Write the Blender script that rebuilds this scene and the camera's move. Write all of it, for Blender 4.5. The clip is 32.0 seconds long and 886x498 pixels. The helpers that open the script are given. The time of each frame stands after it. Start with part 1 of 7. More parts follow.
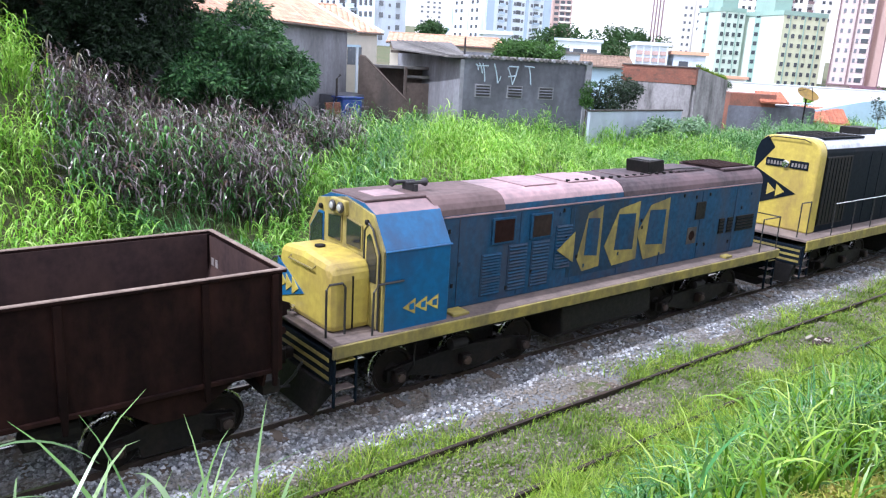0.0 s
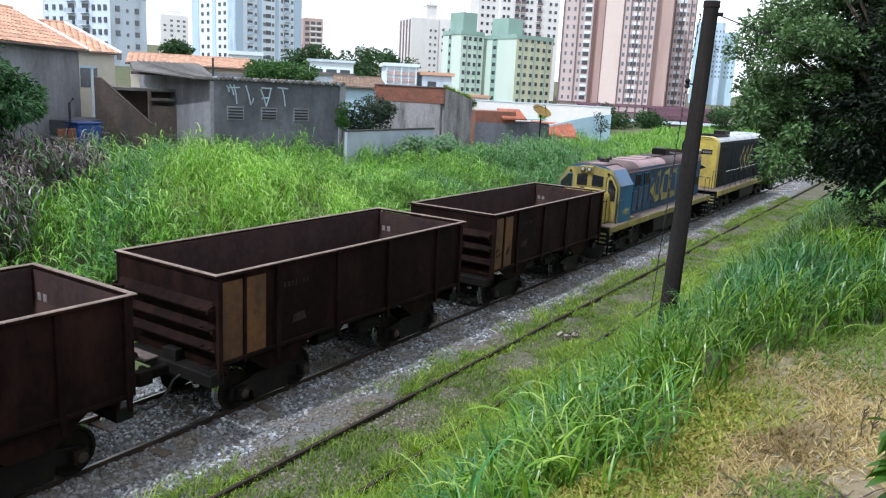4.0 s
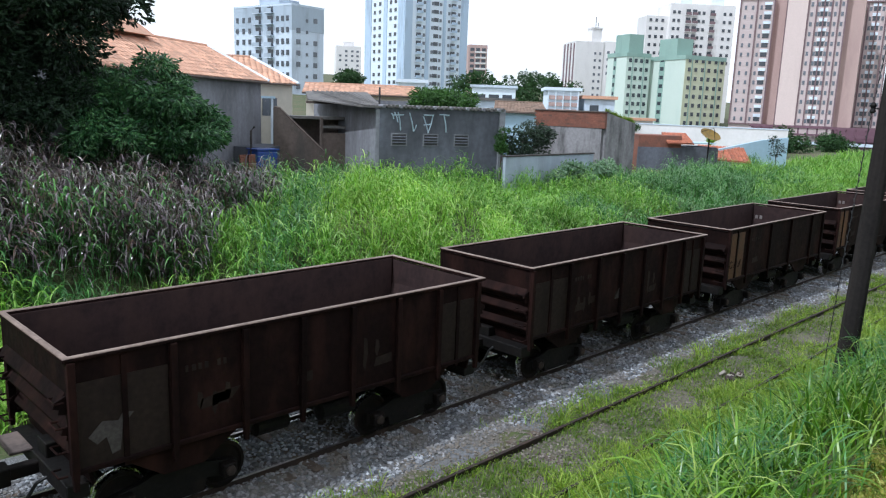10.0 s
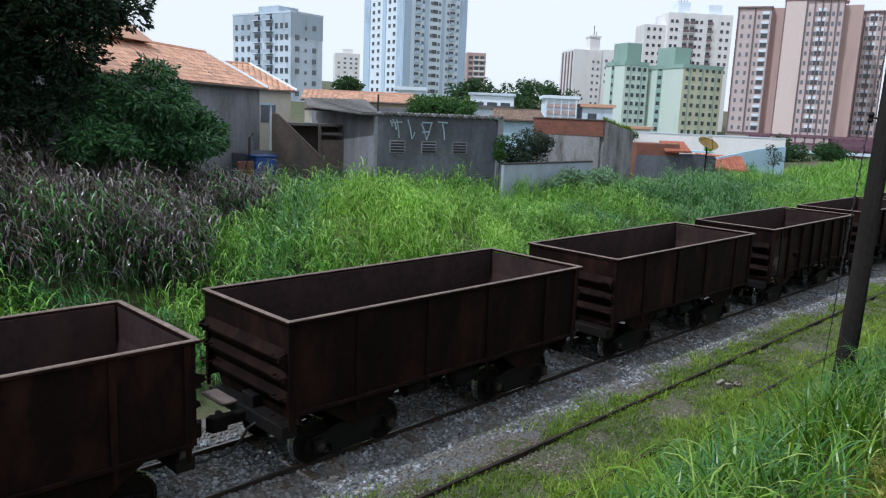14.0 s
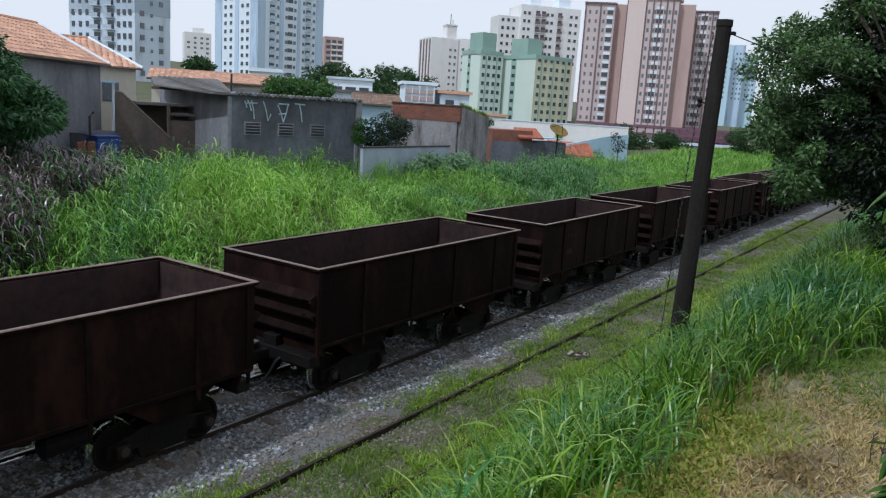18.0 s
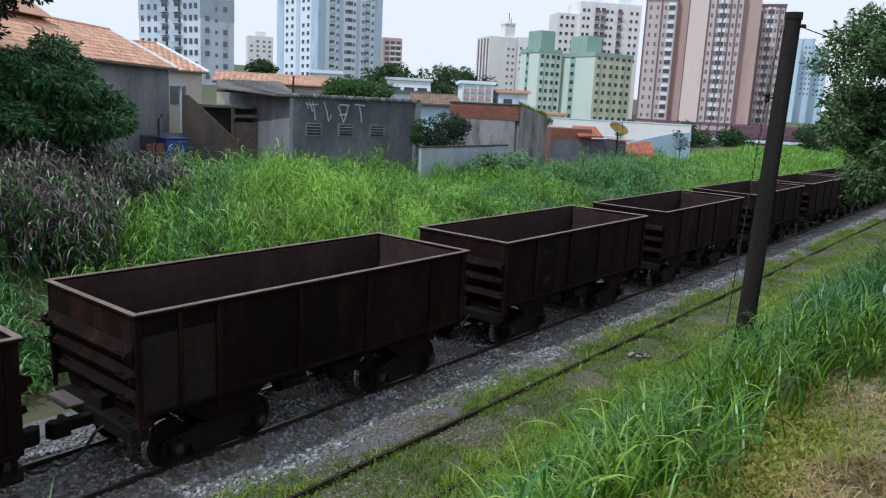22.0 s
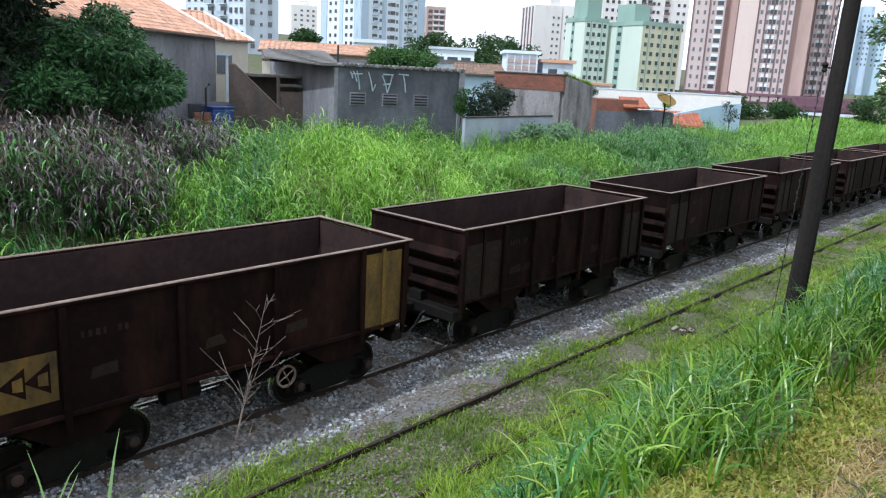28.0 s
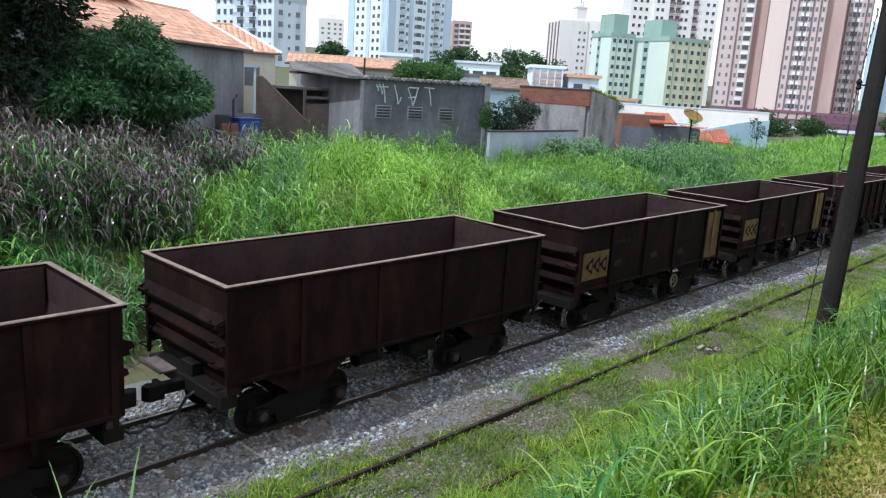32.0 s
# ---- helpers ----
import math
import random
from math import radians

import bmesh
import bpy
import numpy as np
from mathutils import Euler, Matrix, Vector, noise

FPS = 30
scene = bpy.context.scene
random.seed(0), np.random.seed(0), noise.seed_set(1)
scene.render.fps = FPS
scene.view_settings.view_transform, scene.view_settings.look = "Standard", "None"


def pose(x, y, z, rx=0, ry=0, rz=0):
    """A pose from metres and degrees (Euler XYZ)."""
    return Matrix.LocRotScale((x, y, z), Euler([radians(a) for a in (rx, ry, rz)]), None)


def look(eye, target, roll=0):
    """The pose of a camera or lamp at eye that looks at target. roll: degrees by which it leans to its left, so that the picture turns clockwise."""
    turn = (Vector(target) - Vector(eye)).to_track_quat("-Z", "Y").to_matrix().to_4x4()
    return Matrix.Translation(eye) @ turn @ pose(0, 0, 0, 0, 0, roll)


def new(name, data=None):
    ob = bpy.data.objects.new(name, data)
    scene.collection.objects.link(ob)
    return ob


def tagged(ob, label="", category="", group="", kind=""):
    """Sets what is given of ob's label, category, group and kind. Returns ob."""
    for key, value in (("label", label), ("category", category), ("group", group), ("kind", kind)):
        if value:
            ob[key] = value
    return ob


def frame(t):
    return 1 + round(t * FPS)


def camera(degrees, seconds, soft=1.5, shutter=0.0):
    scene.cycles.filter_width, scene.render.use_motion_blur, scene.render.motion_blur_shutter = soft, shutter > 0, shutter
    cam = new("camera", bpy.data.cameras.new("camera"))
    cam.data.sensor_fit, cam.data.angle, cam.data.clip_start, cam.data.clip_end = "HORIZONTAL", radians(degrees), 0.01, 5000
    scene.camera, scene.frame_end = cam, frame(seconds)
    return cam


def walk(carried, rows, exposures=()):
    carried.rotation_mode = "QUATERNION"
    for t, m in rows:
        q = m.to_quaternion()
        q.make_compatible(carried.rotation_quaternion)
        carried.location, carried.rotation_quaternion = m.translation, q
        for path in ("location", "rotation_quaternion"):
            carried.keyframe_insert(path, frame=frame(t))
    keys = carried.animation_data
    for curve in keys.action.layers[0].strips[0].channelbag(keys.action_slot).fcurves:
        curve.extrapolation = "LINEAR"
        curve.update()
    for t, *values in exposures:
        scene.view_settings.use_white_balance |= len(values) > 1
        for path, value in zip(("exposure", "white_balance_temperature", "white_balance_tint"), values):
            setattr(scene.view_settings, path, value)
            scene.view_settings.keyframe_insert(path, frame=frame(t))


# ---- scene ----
# ---- camera: seconds, eye, turn about x, y and z in degrees ----
cam = camera(60.7, 32.0, soft=1.2)
ROWS = [
    (0.0, -0.237, 0.037, 6.345, 75.66, -3.19, -38.58),
    (0.5, -0.171, 0.043, 6.386, 74.92, -3.29, -48.00),
    (1.0, -0.109, 0.037, 6.373, 75.33, -3.40, -53.27),
    (1.5, -0.069, 0.039, 6.380, 76.99, -2.76, -56.60),
    (2.0, -0.046, 0.019, 6.390, 79.92, -3.30, -63.03),
    (2.5, -0.055, 0.007, 6.400, 79.94, -3.43, -65.17),
    (3.0, -0.066, 0.018, 6.413, 79.72, -2.88, -64.63),
    (3.5, -0.078, 0.041, 6.412, 77.55, -3.15, -61.64),
    (4.0, -0.099, 0.055, 6.402, 78.07, -2.90, -56.54),
    (4.5, -0.086, 0.017, 6.391, 77.69, -2.76, -52.53),
    (6.5, 0.093, 0.000, 6.515, 77.14, -3.41, -52.14),
    (7.0, 0.098, 0.010, 6.522, 77.72, -3.07, -51.72),
    (7.5, 0.104, -0.003, 6.520, 77.85, -3.42, -51.66),
    (8.0, 0.128, 0.004, 6.534, 78.48, -3.53, -51.82),
    (8.5, 0.100, 0.053, 6.513, 77.92, -2.60, -48.84),
    (9.0, 0.099, 0.081, 6.514, 78.02, -2.15, -45.28),
    (9.5, 0.095, 0.054, 6.520, 78.37, -2.73, -44.71),
    (10.0, 0.070, 0.020, 6.501, 79.28, -2.13, -44.51),
    (10.5, 0.045, 0.003, 6.510, 79.50, -2.46, -45.15),
    (11.0, 0.086, 0.001, 6.513, 79.33, -2.36, -45.72),
    (11.5, 0.121, 0.006, 6.512, 80.03, -2.48, -45.62),
    (12.0, 0.134, 0.021, 6.524, 79.51, -2.25, -46.48),
    (12.5, 0.116, 0.033, 6.505, 79.09, -2.13, -44.58),
    (13.0, 0.113, 0.054, 6.512, 79.41, -2.15, -44.40),
    (13.5, 0.104, 0.054, 6.525, 79.60, -2.26, -44.30),
    (15.5, 0.001, -0.052, 6.370, 81.11, -2.94, -48.81),
    (16.0, 0.035, -0.030, 6.368, 80.85, -3.35, -51.33),
    (16.5, 0.042, -0.048, 6.354, 80.48, -3.45, -53.13),
    (17.0, 0.042, -0.059, 6.370, 80.14, -3.92, -55.59),
    (17.5, 0.054, -0.054, 6.358, 80.22, -3.94, -56.02),
    (18.0, 0.036, -0.048, 6.357, 79.37, -3.54, -55.12),
    (18.5, 0.025, -0.047, 6.362, 79.63, -3.47, -55.08),
    (19.0, 0.020, -0.049, 6.357, 79.88, -3.43, -54.83),
    (19.5, 0.000, -0.045, 6.357, 80.11, -3.39, -54.42),
    (20.0, -0.009, -0.047, 6.355, 79.83, -3.11, -53.73),
    (20.5, -0.003, -0.049, 6.359, 79.79, -3.08, -53.31),
    (21.0, -0.008, -0.032, 6.358, 79.73, -3.13, -52.33),
    (21.5, -0.003, -0.051, 6.342, 79.28, -2.78, -50.59),
    (22.0, -0.008, -0.038, 6.345, 79.10, -2.87, -50.82),
    (22.5, -0.016, -0.055, 6.357, 79.66, -2.58, -49.81),
    (23.0, -0.022, -0.046, 6.346, 79.45, -2.75, -49.50),
    (23.5, -0.044, -0.035, 6.349, 79.13, -2.71, -49.03),
    (24.0, -0.018, -0.021, 6.338, 78.97, -2.49, -48.35),
    (24.5, -0.015, -0.018, 6.329, 78.69, -3.01, -47.45),
    (25.0, -0.006, -0.027, 6.325, 78.67, -2.92, -47.33),
    (25.5, -0.003, -0.016, 6.335, 78.67, -3.21, -48.95),
    (27.5, -0.023, -0.009, 6.343, 76.64, -2.96, -48.60),
    (28.0, -0.088, -0.014, 6.328, 76.76, -3.00, -47.64),
    (28.5, -0.047, -0.001, 6.342, 77.09, -3.03, -47.14),
    (29.0, -0.035, 0.020, 6.338, 77.29, -2.92, -46.59),
    (29.5, -0.041, 0.059, 6.326, 77.82, -2.69, -45.97),
    (30.0, -0.040, 0.045, 6.329, 78.00, -2.71, -44.22),
    (30.5, -0.059, 0.021, 6.337, 78.22, -2.86, -44.27),
    (31.0, -0.047, 0.007, 6.329, 78.42, -3.20, -45.26),
    (31.5, -0.024, 0.022, 6.335, 78.54, -3.34, -47.18),
    (32.0, -0.050, 0.065, 6.324, 77.64, -3.52, -45.79),
]
EXPOSURES = [(t, e - 0.34, 5500 if t < 0.5 else 5640 if t < 4 else 5480 if t < 26 else 5560, 18 if t < 0.5 else 9) for t, e in ((0.0, 0.7), (1.0, 0.35), (2.0, 0.08), (3.0, -0.02), (7.0, 0.04), (8.0, -0.02), (9.0, -0.14), (12.0, -0.32), (13.0, -0.43), (16.0, -0.80), (17.0, -0.86), (19.0, -0.66), (22.0, -0.63), (23.0, -0.56), (25.0, -0.44), (28.0, -0.06), (30.0, -0.02), (32.0, -0.05))]
walk(cam, [(t, pose(x, y, z, rx, ry, rz)) for t, x, y, z, rx, ry, rz in ROWS], EXPOSURES)

# ---- light: a bright hazy sky and a high sun behind the train ----
SUN_DIR = Vector((-0.56, 0.10, 0.80)).normalized()
world = bpy.data.worlds.new("world")
scene.world = world
world.use_nodes = True
wn = world.node_tree
wn.nodes.clear()
sky = wn.nodes.new("ShaderNodeTexSky")
sky.sky_type, sky.sun_disc = "NISHITA", False
sky.sun_elevation = math.asin(SUN_DIR.z)
sky.sun_rotation = math.atan2(SUN_DIR.x, SUN_DIR.y)
sky.air_density, sky.dust_density, sky.ozone_density = 1.0, 4.0, 1.0
haze = wn.nodes.new("ShaderNodeMix")
haze.data_type = "RGBA"
haze.inputs[0].default_value = 0.92
haze.inputs[7].default_value = (12.7, 12.3, 11.8, 1)
wb = wn.nodes.new("ShaderNodeBackground")
wb.inputs[1].default_value = 0.15
wo = wn.nodes.new("ShaderNodeOutputWorld")
wn.links.new(sky.outputs[0], haze.inputs[6])
wn.links.new(haze.outputs[2], wb.inputs[0])
wn.links.new(wb.outputs[0], wo.inputs[0])
sun_data = bpy.data.lights.new("sun", "SUN")
sun_data.energy, sun_data.angle, sun_data.color = 4.8, radians(1.0), (1.0, 0.96, 0.90)
sun = new("sun", sun_data)
sun.matrix_world = look(SUN_DIR * 100, (0, 0, 0))


# ---- materials ----
def lin(h):
    """Linear colour from a hex string."""
    c = [int(h[i:i + 2], 16) / 255 for i in (0, 2, 4)]
    return tuple(v / 12.92 if v < 0.04045 else ((v + 0.055) / 1.055) ** 2.4 for v in c)


class Tree:
    """A short way to write shader nodes."""

    def __init__(self, name):
        self.m = bpy.data.materials.new(name)
        self.m.use_nodes = True
        self.t = self.m.node_tree
        self.b = self.t.nodes["Principled BSDF"]
        self.out = self.t.nodes["Material Output"]

    def add(self, kind, **props):
        n = self.t.nodes.new("ShaderNode" + kind)
        for i, v in props.pop("ins", {}).items():
            n.inputs[i].default_value = v
        if "op" in props:
            n.operation = props["op"]
        if "dtype" in props:
            n.data_type = props["dtype"]
        if "blend" in props:
            n.blend_type = props["blend"]
        return n

    def link(self, a, b):
        self.t.links.new(a, b)

    def coords(self, scale=(1, 1, 1), loose=True):
        tc = self.add("TexCoord")
        mp = self.add("Mapping", ins={3: scale})
        if loose:
            oi = self.add("ObjectInfo")
            mul = self.add("VectorMath", op="SCALE", ins={0: (37.0, 53.0, 71.0)})
            self.link(oi.outputs["Random"], mul.inputs["Scale"])
            self.link(mul.outputs[0], mp.inputs[1])
        self.link(tc.outputs["Object"], mp.inputs[0])
        return mp.outputs[0]

    def noise(self, vec, scale, detail=6, rough=0.6):
        n = self.add("TexNoise", ins={"Scale": scale, "Detail": detail, "Roughness": rough})
        self.link(vec, n.inputs["Vector"])
        return n.outputs["Fac"]

    def ramp(self, fac, lo, hi):
        n = self.add("MapRange", ins={1: lo, 2: hi})
        self.link(fac, n.inputs[0])
        return n.outputs[0]

    def mix(self, fac, a, b, blend="MIX"):
        n = self.add("Mix", dtype="RGBA", blend=blend)
        for i, v in ((0, fac), (6, a), (7, b)):
            if isinstance(v, (tuple, float, int)):
                n.inputs[i].default_value = (*v, 1) if isinstance(v, tuple) else v
            else:
                self.link(v, n.inputs[i])
        return n.outputs[2]

    def bump(self, height, dist=0.01, strength=0.6):
        n = self.add("Bump", ins={"Strength": strength, "Distance": dist})
        self.link(height, n.inputs["Height"])
        self.link(n.outputs[0], self.b.inputs["Normal"])

    def rough(self, fac, lo, hi):
        n = self.add("MapRange", ins={3: lo, 4: hi})
        self.link(fac, n.inputs[0])
        self.link(n.outputs[0], self.b.inputs["Roughness"])


def surface(name, base, dark, stain, grain=18.0, big=1.2, amount=0.5, rough=(0.55, 0.85), metal=0.0, bump=0.004, streak=1.0, random=0.12, gloss=0.5):
    """A worn surface: fine grain between two colours, and larger stains of a third; streak under 1 draws the stains out upright."""
    m = Tree(name)
    v = m.coords()
    fine, large = m.noise(v, grain), m.noise(m.coords((1, 1, streak)), big, 8, 0.65)
    col = m.mix(m.ramp(fine, 0.3, 0.7), base, dark)
    col = m.mix(m.ramp(large, 0.62 - 0.3 * amount, 0.72), col, stain)
    if random:
        oi = m.add("ObjectInfo")
        hsv = m.add("HueSaturation")
        mr = m.add("MapRange", ins={3: 1 - random, 4: 1 + random})
        m.link(oi.outputs["Random"], mr.inputs[0])
        m.link(mr.outputs[0], hsv.inputs["Value"])
        m.link(col, hsv.inputs["Color"])
        col = hsv.outputs[0]
    m.link(col, m.b.inputs["Base Color"])
    m.rough(fine, *rough)
    m.b.inputs["Metallic"].default_value = metal
    m.b.inputs["Specular IOR Level"].default_value = gloss
    if bump:
        m.bump(fine, bump)
    return m.m


def leafy(name, colours, rough=0.5, through_light=0.35, gloss=0.25):
    """Leaves or blades: each one its own shade out of the colours; light comes through."""
    m = Tree(name)
    ge = m.add("NewGeometry")
    cr = m.add("ValToRGB")
    while len(cr.color_ramp.elements) < len(colours):
        cr.color_ramp.elements.new(0.5)
    for i, c in enumerate(colours):
        e = cr.color_ramp.elements[i]
        e.position, e.color = i / max(1, len(colours) - 1), (*c, 1)
    m.link(ge.outputs["Random Per Island"], cr.inputs[0])
    patch = m.ramp(m.noise(m.coords(loose=False), 0.35, 4), 0.3, 0.7)
    dull = m.mix(0.55, cr.outputs[0], tuple(0.55 * v for v in colours[0]))
    col = m.mix(patch, cr.outputs[0], dull)
    m.link(col, m.b.inputs["Base Color"])
    m.b.inputs["Roughness"].default_value = rough
    m.b.inputs["Specular IOR Level"].default_value = gloss
    tl = m.add("BsdfTranslucent")
    m.link(m.mix(1.0, col, (1.0, 1.0, 0.55), "MULTIPLY"), tl.inputs[0])
    ms = m.add("MixShader", ins={0: through_light})
    m.link(m.b.outputs[0], ms.inputs[1])
    m.link(tl.outputs[0], ms.inputs[2])
    m.link(ms.outputs[0], m.out.inputs[0])
    return m.m


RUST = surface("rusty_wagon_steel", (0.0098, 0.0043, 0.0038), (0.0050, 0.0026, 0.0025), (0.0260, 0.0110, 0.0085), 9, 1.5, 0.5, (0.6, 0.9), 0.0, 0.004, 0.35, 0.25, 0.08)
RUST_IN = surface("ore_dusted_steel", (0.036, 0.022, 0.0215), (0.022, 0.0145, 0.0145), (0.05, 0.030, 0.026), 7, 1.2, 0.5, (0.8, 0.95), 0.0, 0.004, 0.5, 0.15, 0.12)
RIM = surface("worn_rim_steel", (0.20, 0.148, 0.118), (0.11, 0.078, 0.064), (0.27, 0.205, 0.17), 14, 2.0, 0.45, (0.5, 0.75), 0.2, 0.003)
AMBER = surface("rusted_orange_paint", (0.125, 0.050, 0.009), (0.075, 0.030, 0.008), (0.022, 0.012, 0.009), 9, 2.2, 0.7, (0.6, 0.85), 0.0, 0.003, 0.4, 0.2)
OCHRE = surface("faded_yellow_paint", (0.19, 0.112, 0.014), (0.115, 0.066, 0.013), (0.022, 0.013, 0.010), 12, 2.6, 0.75, (0.55, 0.8), 0.0, 0.003, 0.4, 0.2)
RUSTPALE = surface("pale_rust_panel", (0.026, 0.017, 0.013), (0.016, 0.011, 0.009), (0.012, 0.008, 0.007), 10, 2.4, 0.5, (0.6, 0.9), 0.0, 0.003, 0.4, 0.2, 0.15)
CHALK = surface("chalky_marks", (0.058, 0.050, 0.046), (0.034, 0.029, 0.026), (0.026, 0.020, 0.018), 20, 5, 0.5, (0.7, 0.9), 0.0, 0)
DARKSTEEL = surface("dark_oily_steel", (0.009, 0.0078, 0.0075), (0.005, 0.0046, 0.0046), (0.018, 0.013, 0.0105), 14, 2.5, 0.4, (0.45, 0.8), 0.2, 0.004, 1.0, 0.12, 0.25)
WHEEL = surface("wheel_steel", (0.011, 0.0085, 0.0075), (0.007, 0.006, 0.0058), (0.024, 0.015, 0.011), 12, 3, 0.4, (0.55, 0.8), 0.3, 0.002, 1.0, 0.12, 0.2)
BRIGHT = surface("polished_steel", (0.62, 0.62, 0.64), (0.5, 0.5, 0.52), (0.4, 0.38, 0.36), 20, 4, 0.3, (0.18, 0.35), 1.0, 0.0)
RAILSIDE = surface("rusty_rail", (0.042, 0.027, 0.021), (0.02, 0.014, 0.012), (0.07, 0.042, 0.028), 16, 2, 0.4, (0.6, 0.85), 0.2, 0.003)
ORANGE = surface("fresh_orange_rust", (0.30, 0.085, 0.02), (0.20, 0.055, 0.016), (0.09, 0.035, 0.018), 10, 3, 0.5, (0.7, 0.9), 0.0, 0.003)
RAILTOP = surface("rail_head", (0.33, 0.31, 0.30), (0.22, 0.2, 0.19), (0.14, 0.10, 0.08), 18, 3, 0.35, (0.25, 0.45), 0.9, 0.001)
MIDBLUE = surface("grimed_blue_paint", (0.014, 0.042, 0.078), (0.010, 0.027, 0.05), (0.03, 0.036, 0.045), 8, 1.6, 0.6, (0.5, 0.7), 0.0, 0.002, 0.25, 0.1, 0.15)
BLUE = surface("weathered_blue_paint", (0.012, 0.062, 0.13), (0.010, 0.036, 0.072), (0.042, 0.042, 0.055), 8, 1.3, 0.7, (0.45, 0.7), 0.0, 0.002, 0.22, 0.1, 0.15)
CABBLUE = surface("glossy_blue_paint", (0.006, 0.105, 0.26), (0.005, 0.07, 0.175), (0.018, 0.05, 0.12), 6, 1.3, 0.45, (0.28, 0.45), 0.0, 0.001, 0.4)
NAVY = surface("dark_navy_paint", (0.0045, 0.009, 0.015), (0.004, 0.0065, 0.011), (0.012, 0.014, 0.018), 10, 1.4, 0.4, (0.5, 0.7), 0.0, 0.002, 0.4, 0.1, 0.07)
YELLOW = surface("yellow_loco_paint", (0.47, 0.37, 0.065), (0.34, 0.265, 0.05), (0.24, 0.17, 0.06), 7, 1.4, 0.5, (0.35, 0.55), 0.0, 0.002, 0.4)
YELLOWOLD = surface("grimy_yellow_paint", (0.33, 0.27, 0.055), (0.21, 0.17, 0.045), (0.07, 0.056, 0.038), 7, 1.8, 0.8, (0.45, 0.7), 0.0, 0.002, 0.4)
ROOFPINK = surface("ore_dusted_roof", (0.40, 0.25, 0.255), (0.24, 0.165, 0.18), (0.10, 0.075, 0.085), 5, 0.38, 0.8, (0.5, 0.75), 0.0, 0.003)
ROOFBROWN = surface("brown_dusty_roof", (0.10, 0.068, 0.067), (0.062, 0.043, 0.043), (0.13, 0.088, 0.086), 6, 0.6, 0.5, (0.55, 0.8), 0.0, 0.003, 1.0, 0.12, 0.2)
ROOFDARK = surface("sooty_roof", (0.075, 0.056, 0.062), (0.04, 0.031, 0.036), (0.13, 0.086, 0.092), 6, 0.7, 0.6, (0.55, 0.8), 0.0, 0.003, 1.0, 0.12, 0.2)
ROOFWHITE = surface("pale_roof", (0.50, 0.52, 0.55), (0.36, 0.38, 0.42), (0.20, 0.21, 0.24), 8, 1.0, 0.45, (0.45, 0.65), 0.0, 0.002)
GRATING = surface("dusty_walkway", (0.13, 0.10, 0.09), (0.08, 0.062, 0.057), (0.19, 0.145, 0.125), 10, 1.4, 0.5, (0.7, 0.9), 0.0, 0.003)
RAILBLACK = surface("black_handrail", (0.02, 0.02, 0.022), (0.012, 0.012, 0.013), (0.04, 0.035, 0.03), 20, 6, 0.3, (0.4, 0.6))
WHITEMARK = surface("white_lettering", (0.75, 0.76, 0.78), (0.66, 0.67, 0.7), (0.5, 0.5, 0.52), 20, 6, 0.2, (0.5, 0.6), 0.0, 0)


def glassy(name, tint, rough=0.08):
    m = Tree(name)
    m.b.inputs["Base Color"].default_value = (*tint, 1)
    m.rough(m.noise(m.coords(), 6), rough, rough + 0.12)
    m.b.inputs["Specular IOR Level"].default_value = 0.7
    return m.m


DARKGLASS = glassy("dark_window_glass", (0.012, 0.014, 0.017))
LENS = glassy("headlight_glass", (0.30, 0.30, 0.29), 0.05)


# ---- building blocks ----
def part(name, bm, material, parent=None, label="", smooth=False):
    """Links a bmesh as one mesh object, under a thing or part if given."""
    me = bpy.data.meshes.new(name)
    bm.to_mesh(me)
    bm.free()
    if smooth:
        me.polygons.foreach_set("use_smooth", [True] * len(me.polygons))
    for mt in (material if isinstance(material, (list, tuple)) else (material,)):
        me.materials.append(mt)
    ob = new(name, me)
    ob.parent = parent
    if label:
        ob["label"] = label
    return ob


def again(ob, m, parent=None):
    """Another object on the same mesh."""
    o = new(ob.name.split(".")[0], ob.data)
    o.parent = parent or ob.parent
    o.matrix_basis = m
    if "label" in ob:
        o["label"] = ob["label"]
    return o


def bx(x0, y0, z0, x1, y1, z1, b=0.0, bm=None):
    """A box between two corners, with its edges bevelled by b."""
    own = bm is None
    bm = bm or bmesh.new()
    v = [bm.verts.new((x, y, z)) for z in (z0, z1) for y in (y0, y1) for x in (x0, x1)]
    f = [bm.faces.new([v[i] for i in q]) for q in ((0, 2, 3, 1), (4, 5, 7, 6), (0, 1, 5, 4), (1, 3, 7, 5), (3, 2, 6, 7), (2, 0, 4, 6))]
    if b:
        bmesh.ops.bevel(bm, geom=list({e for q in f for e in q.edges}), offset=b, segments=1 if b < 0.02 else 2, affect="EDGES", profile=0.5)
    return bm


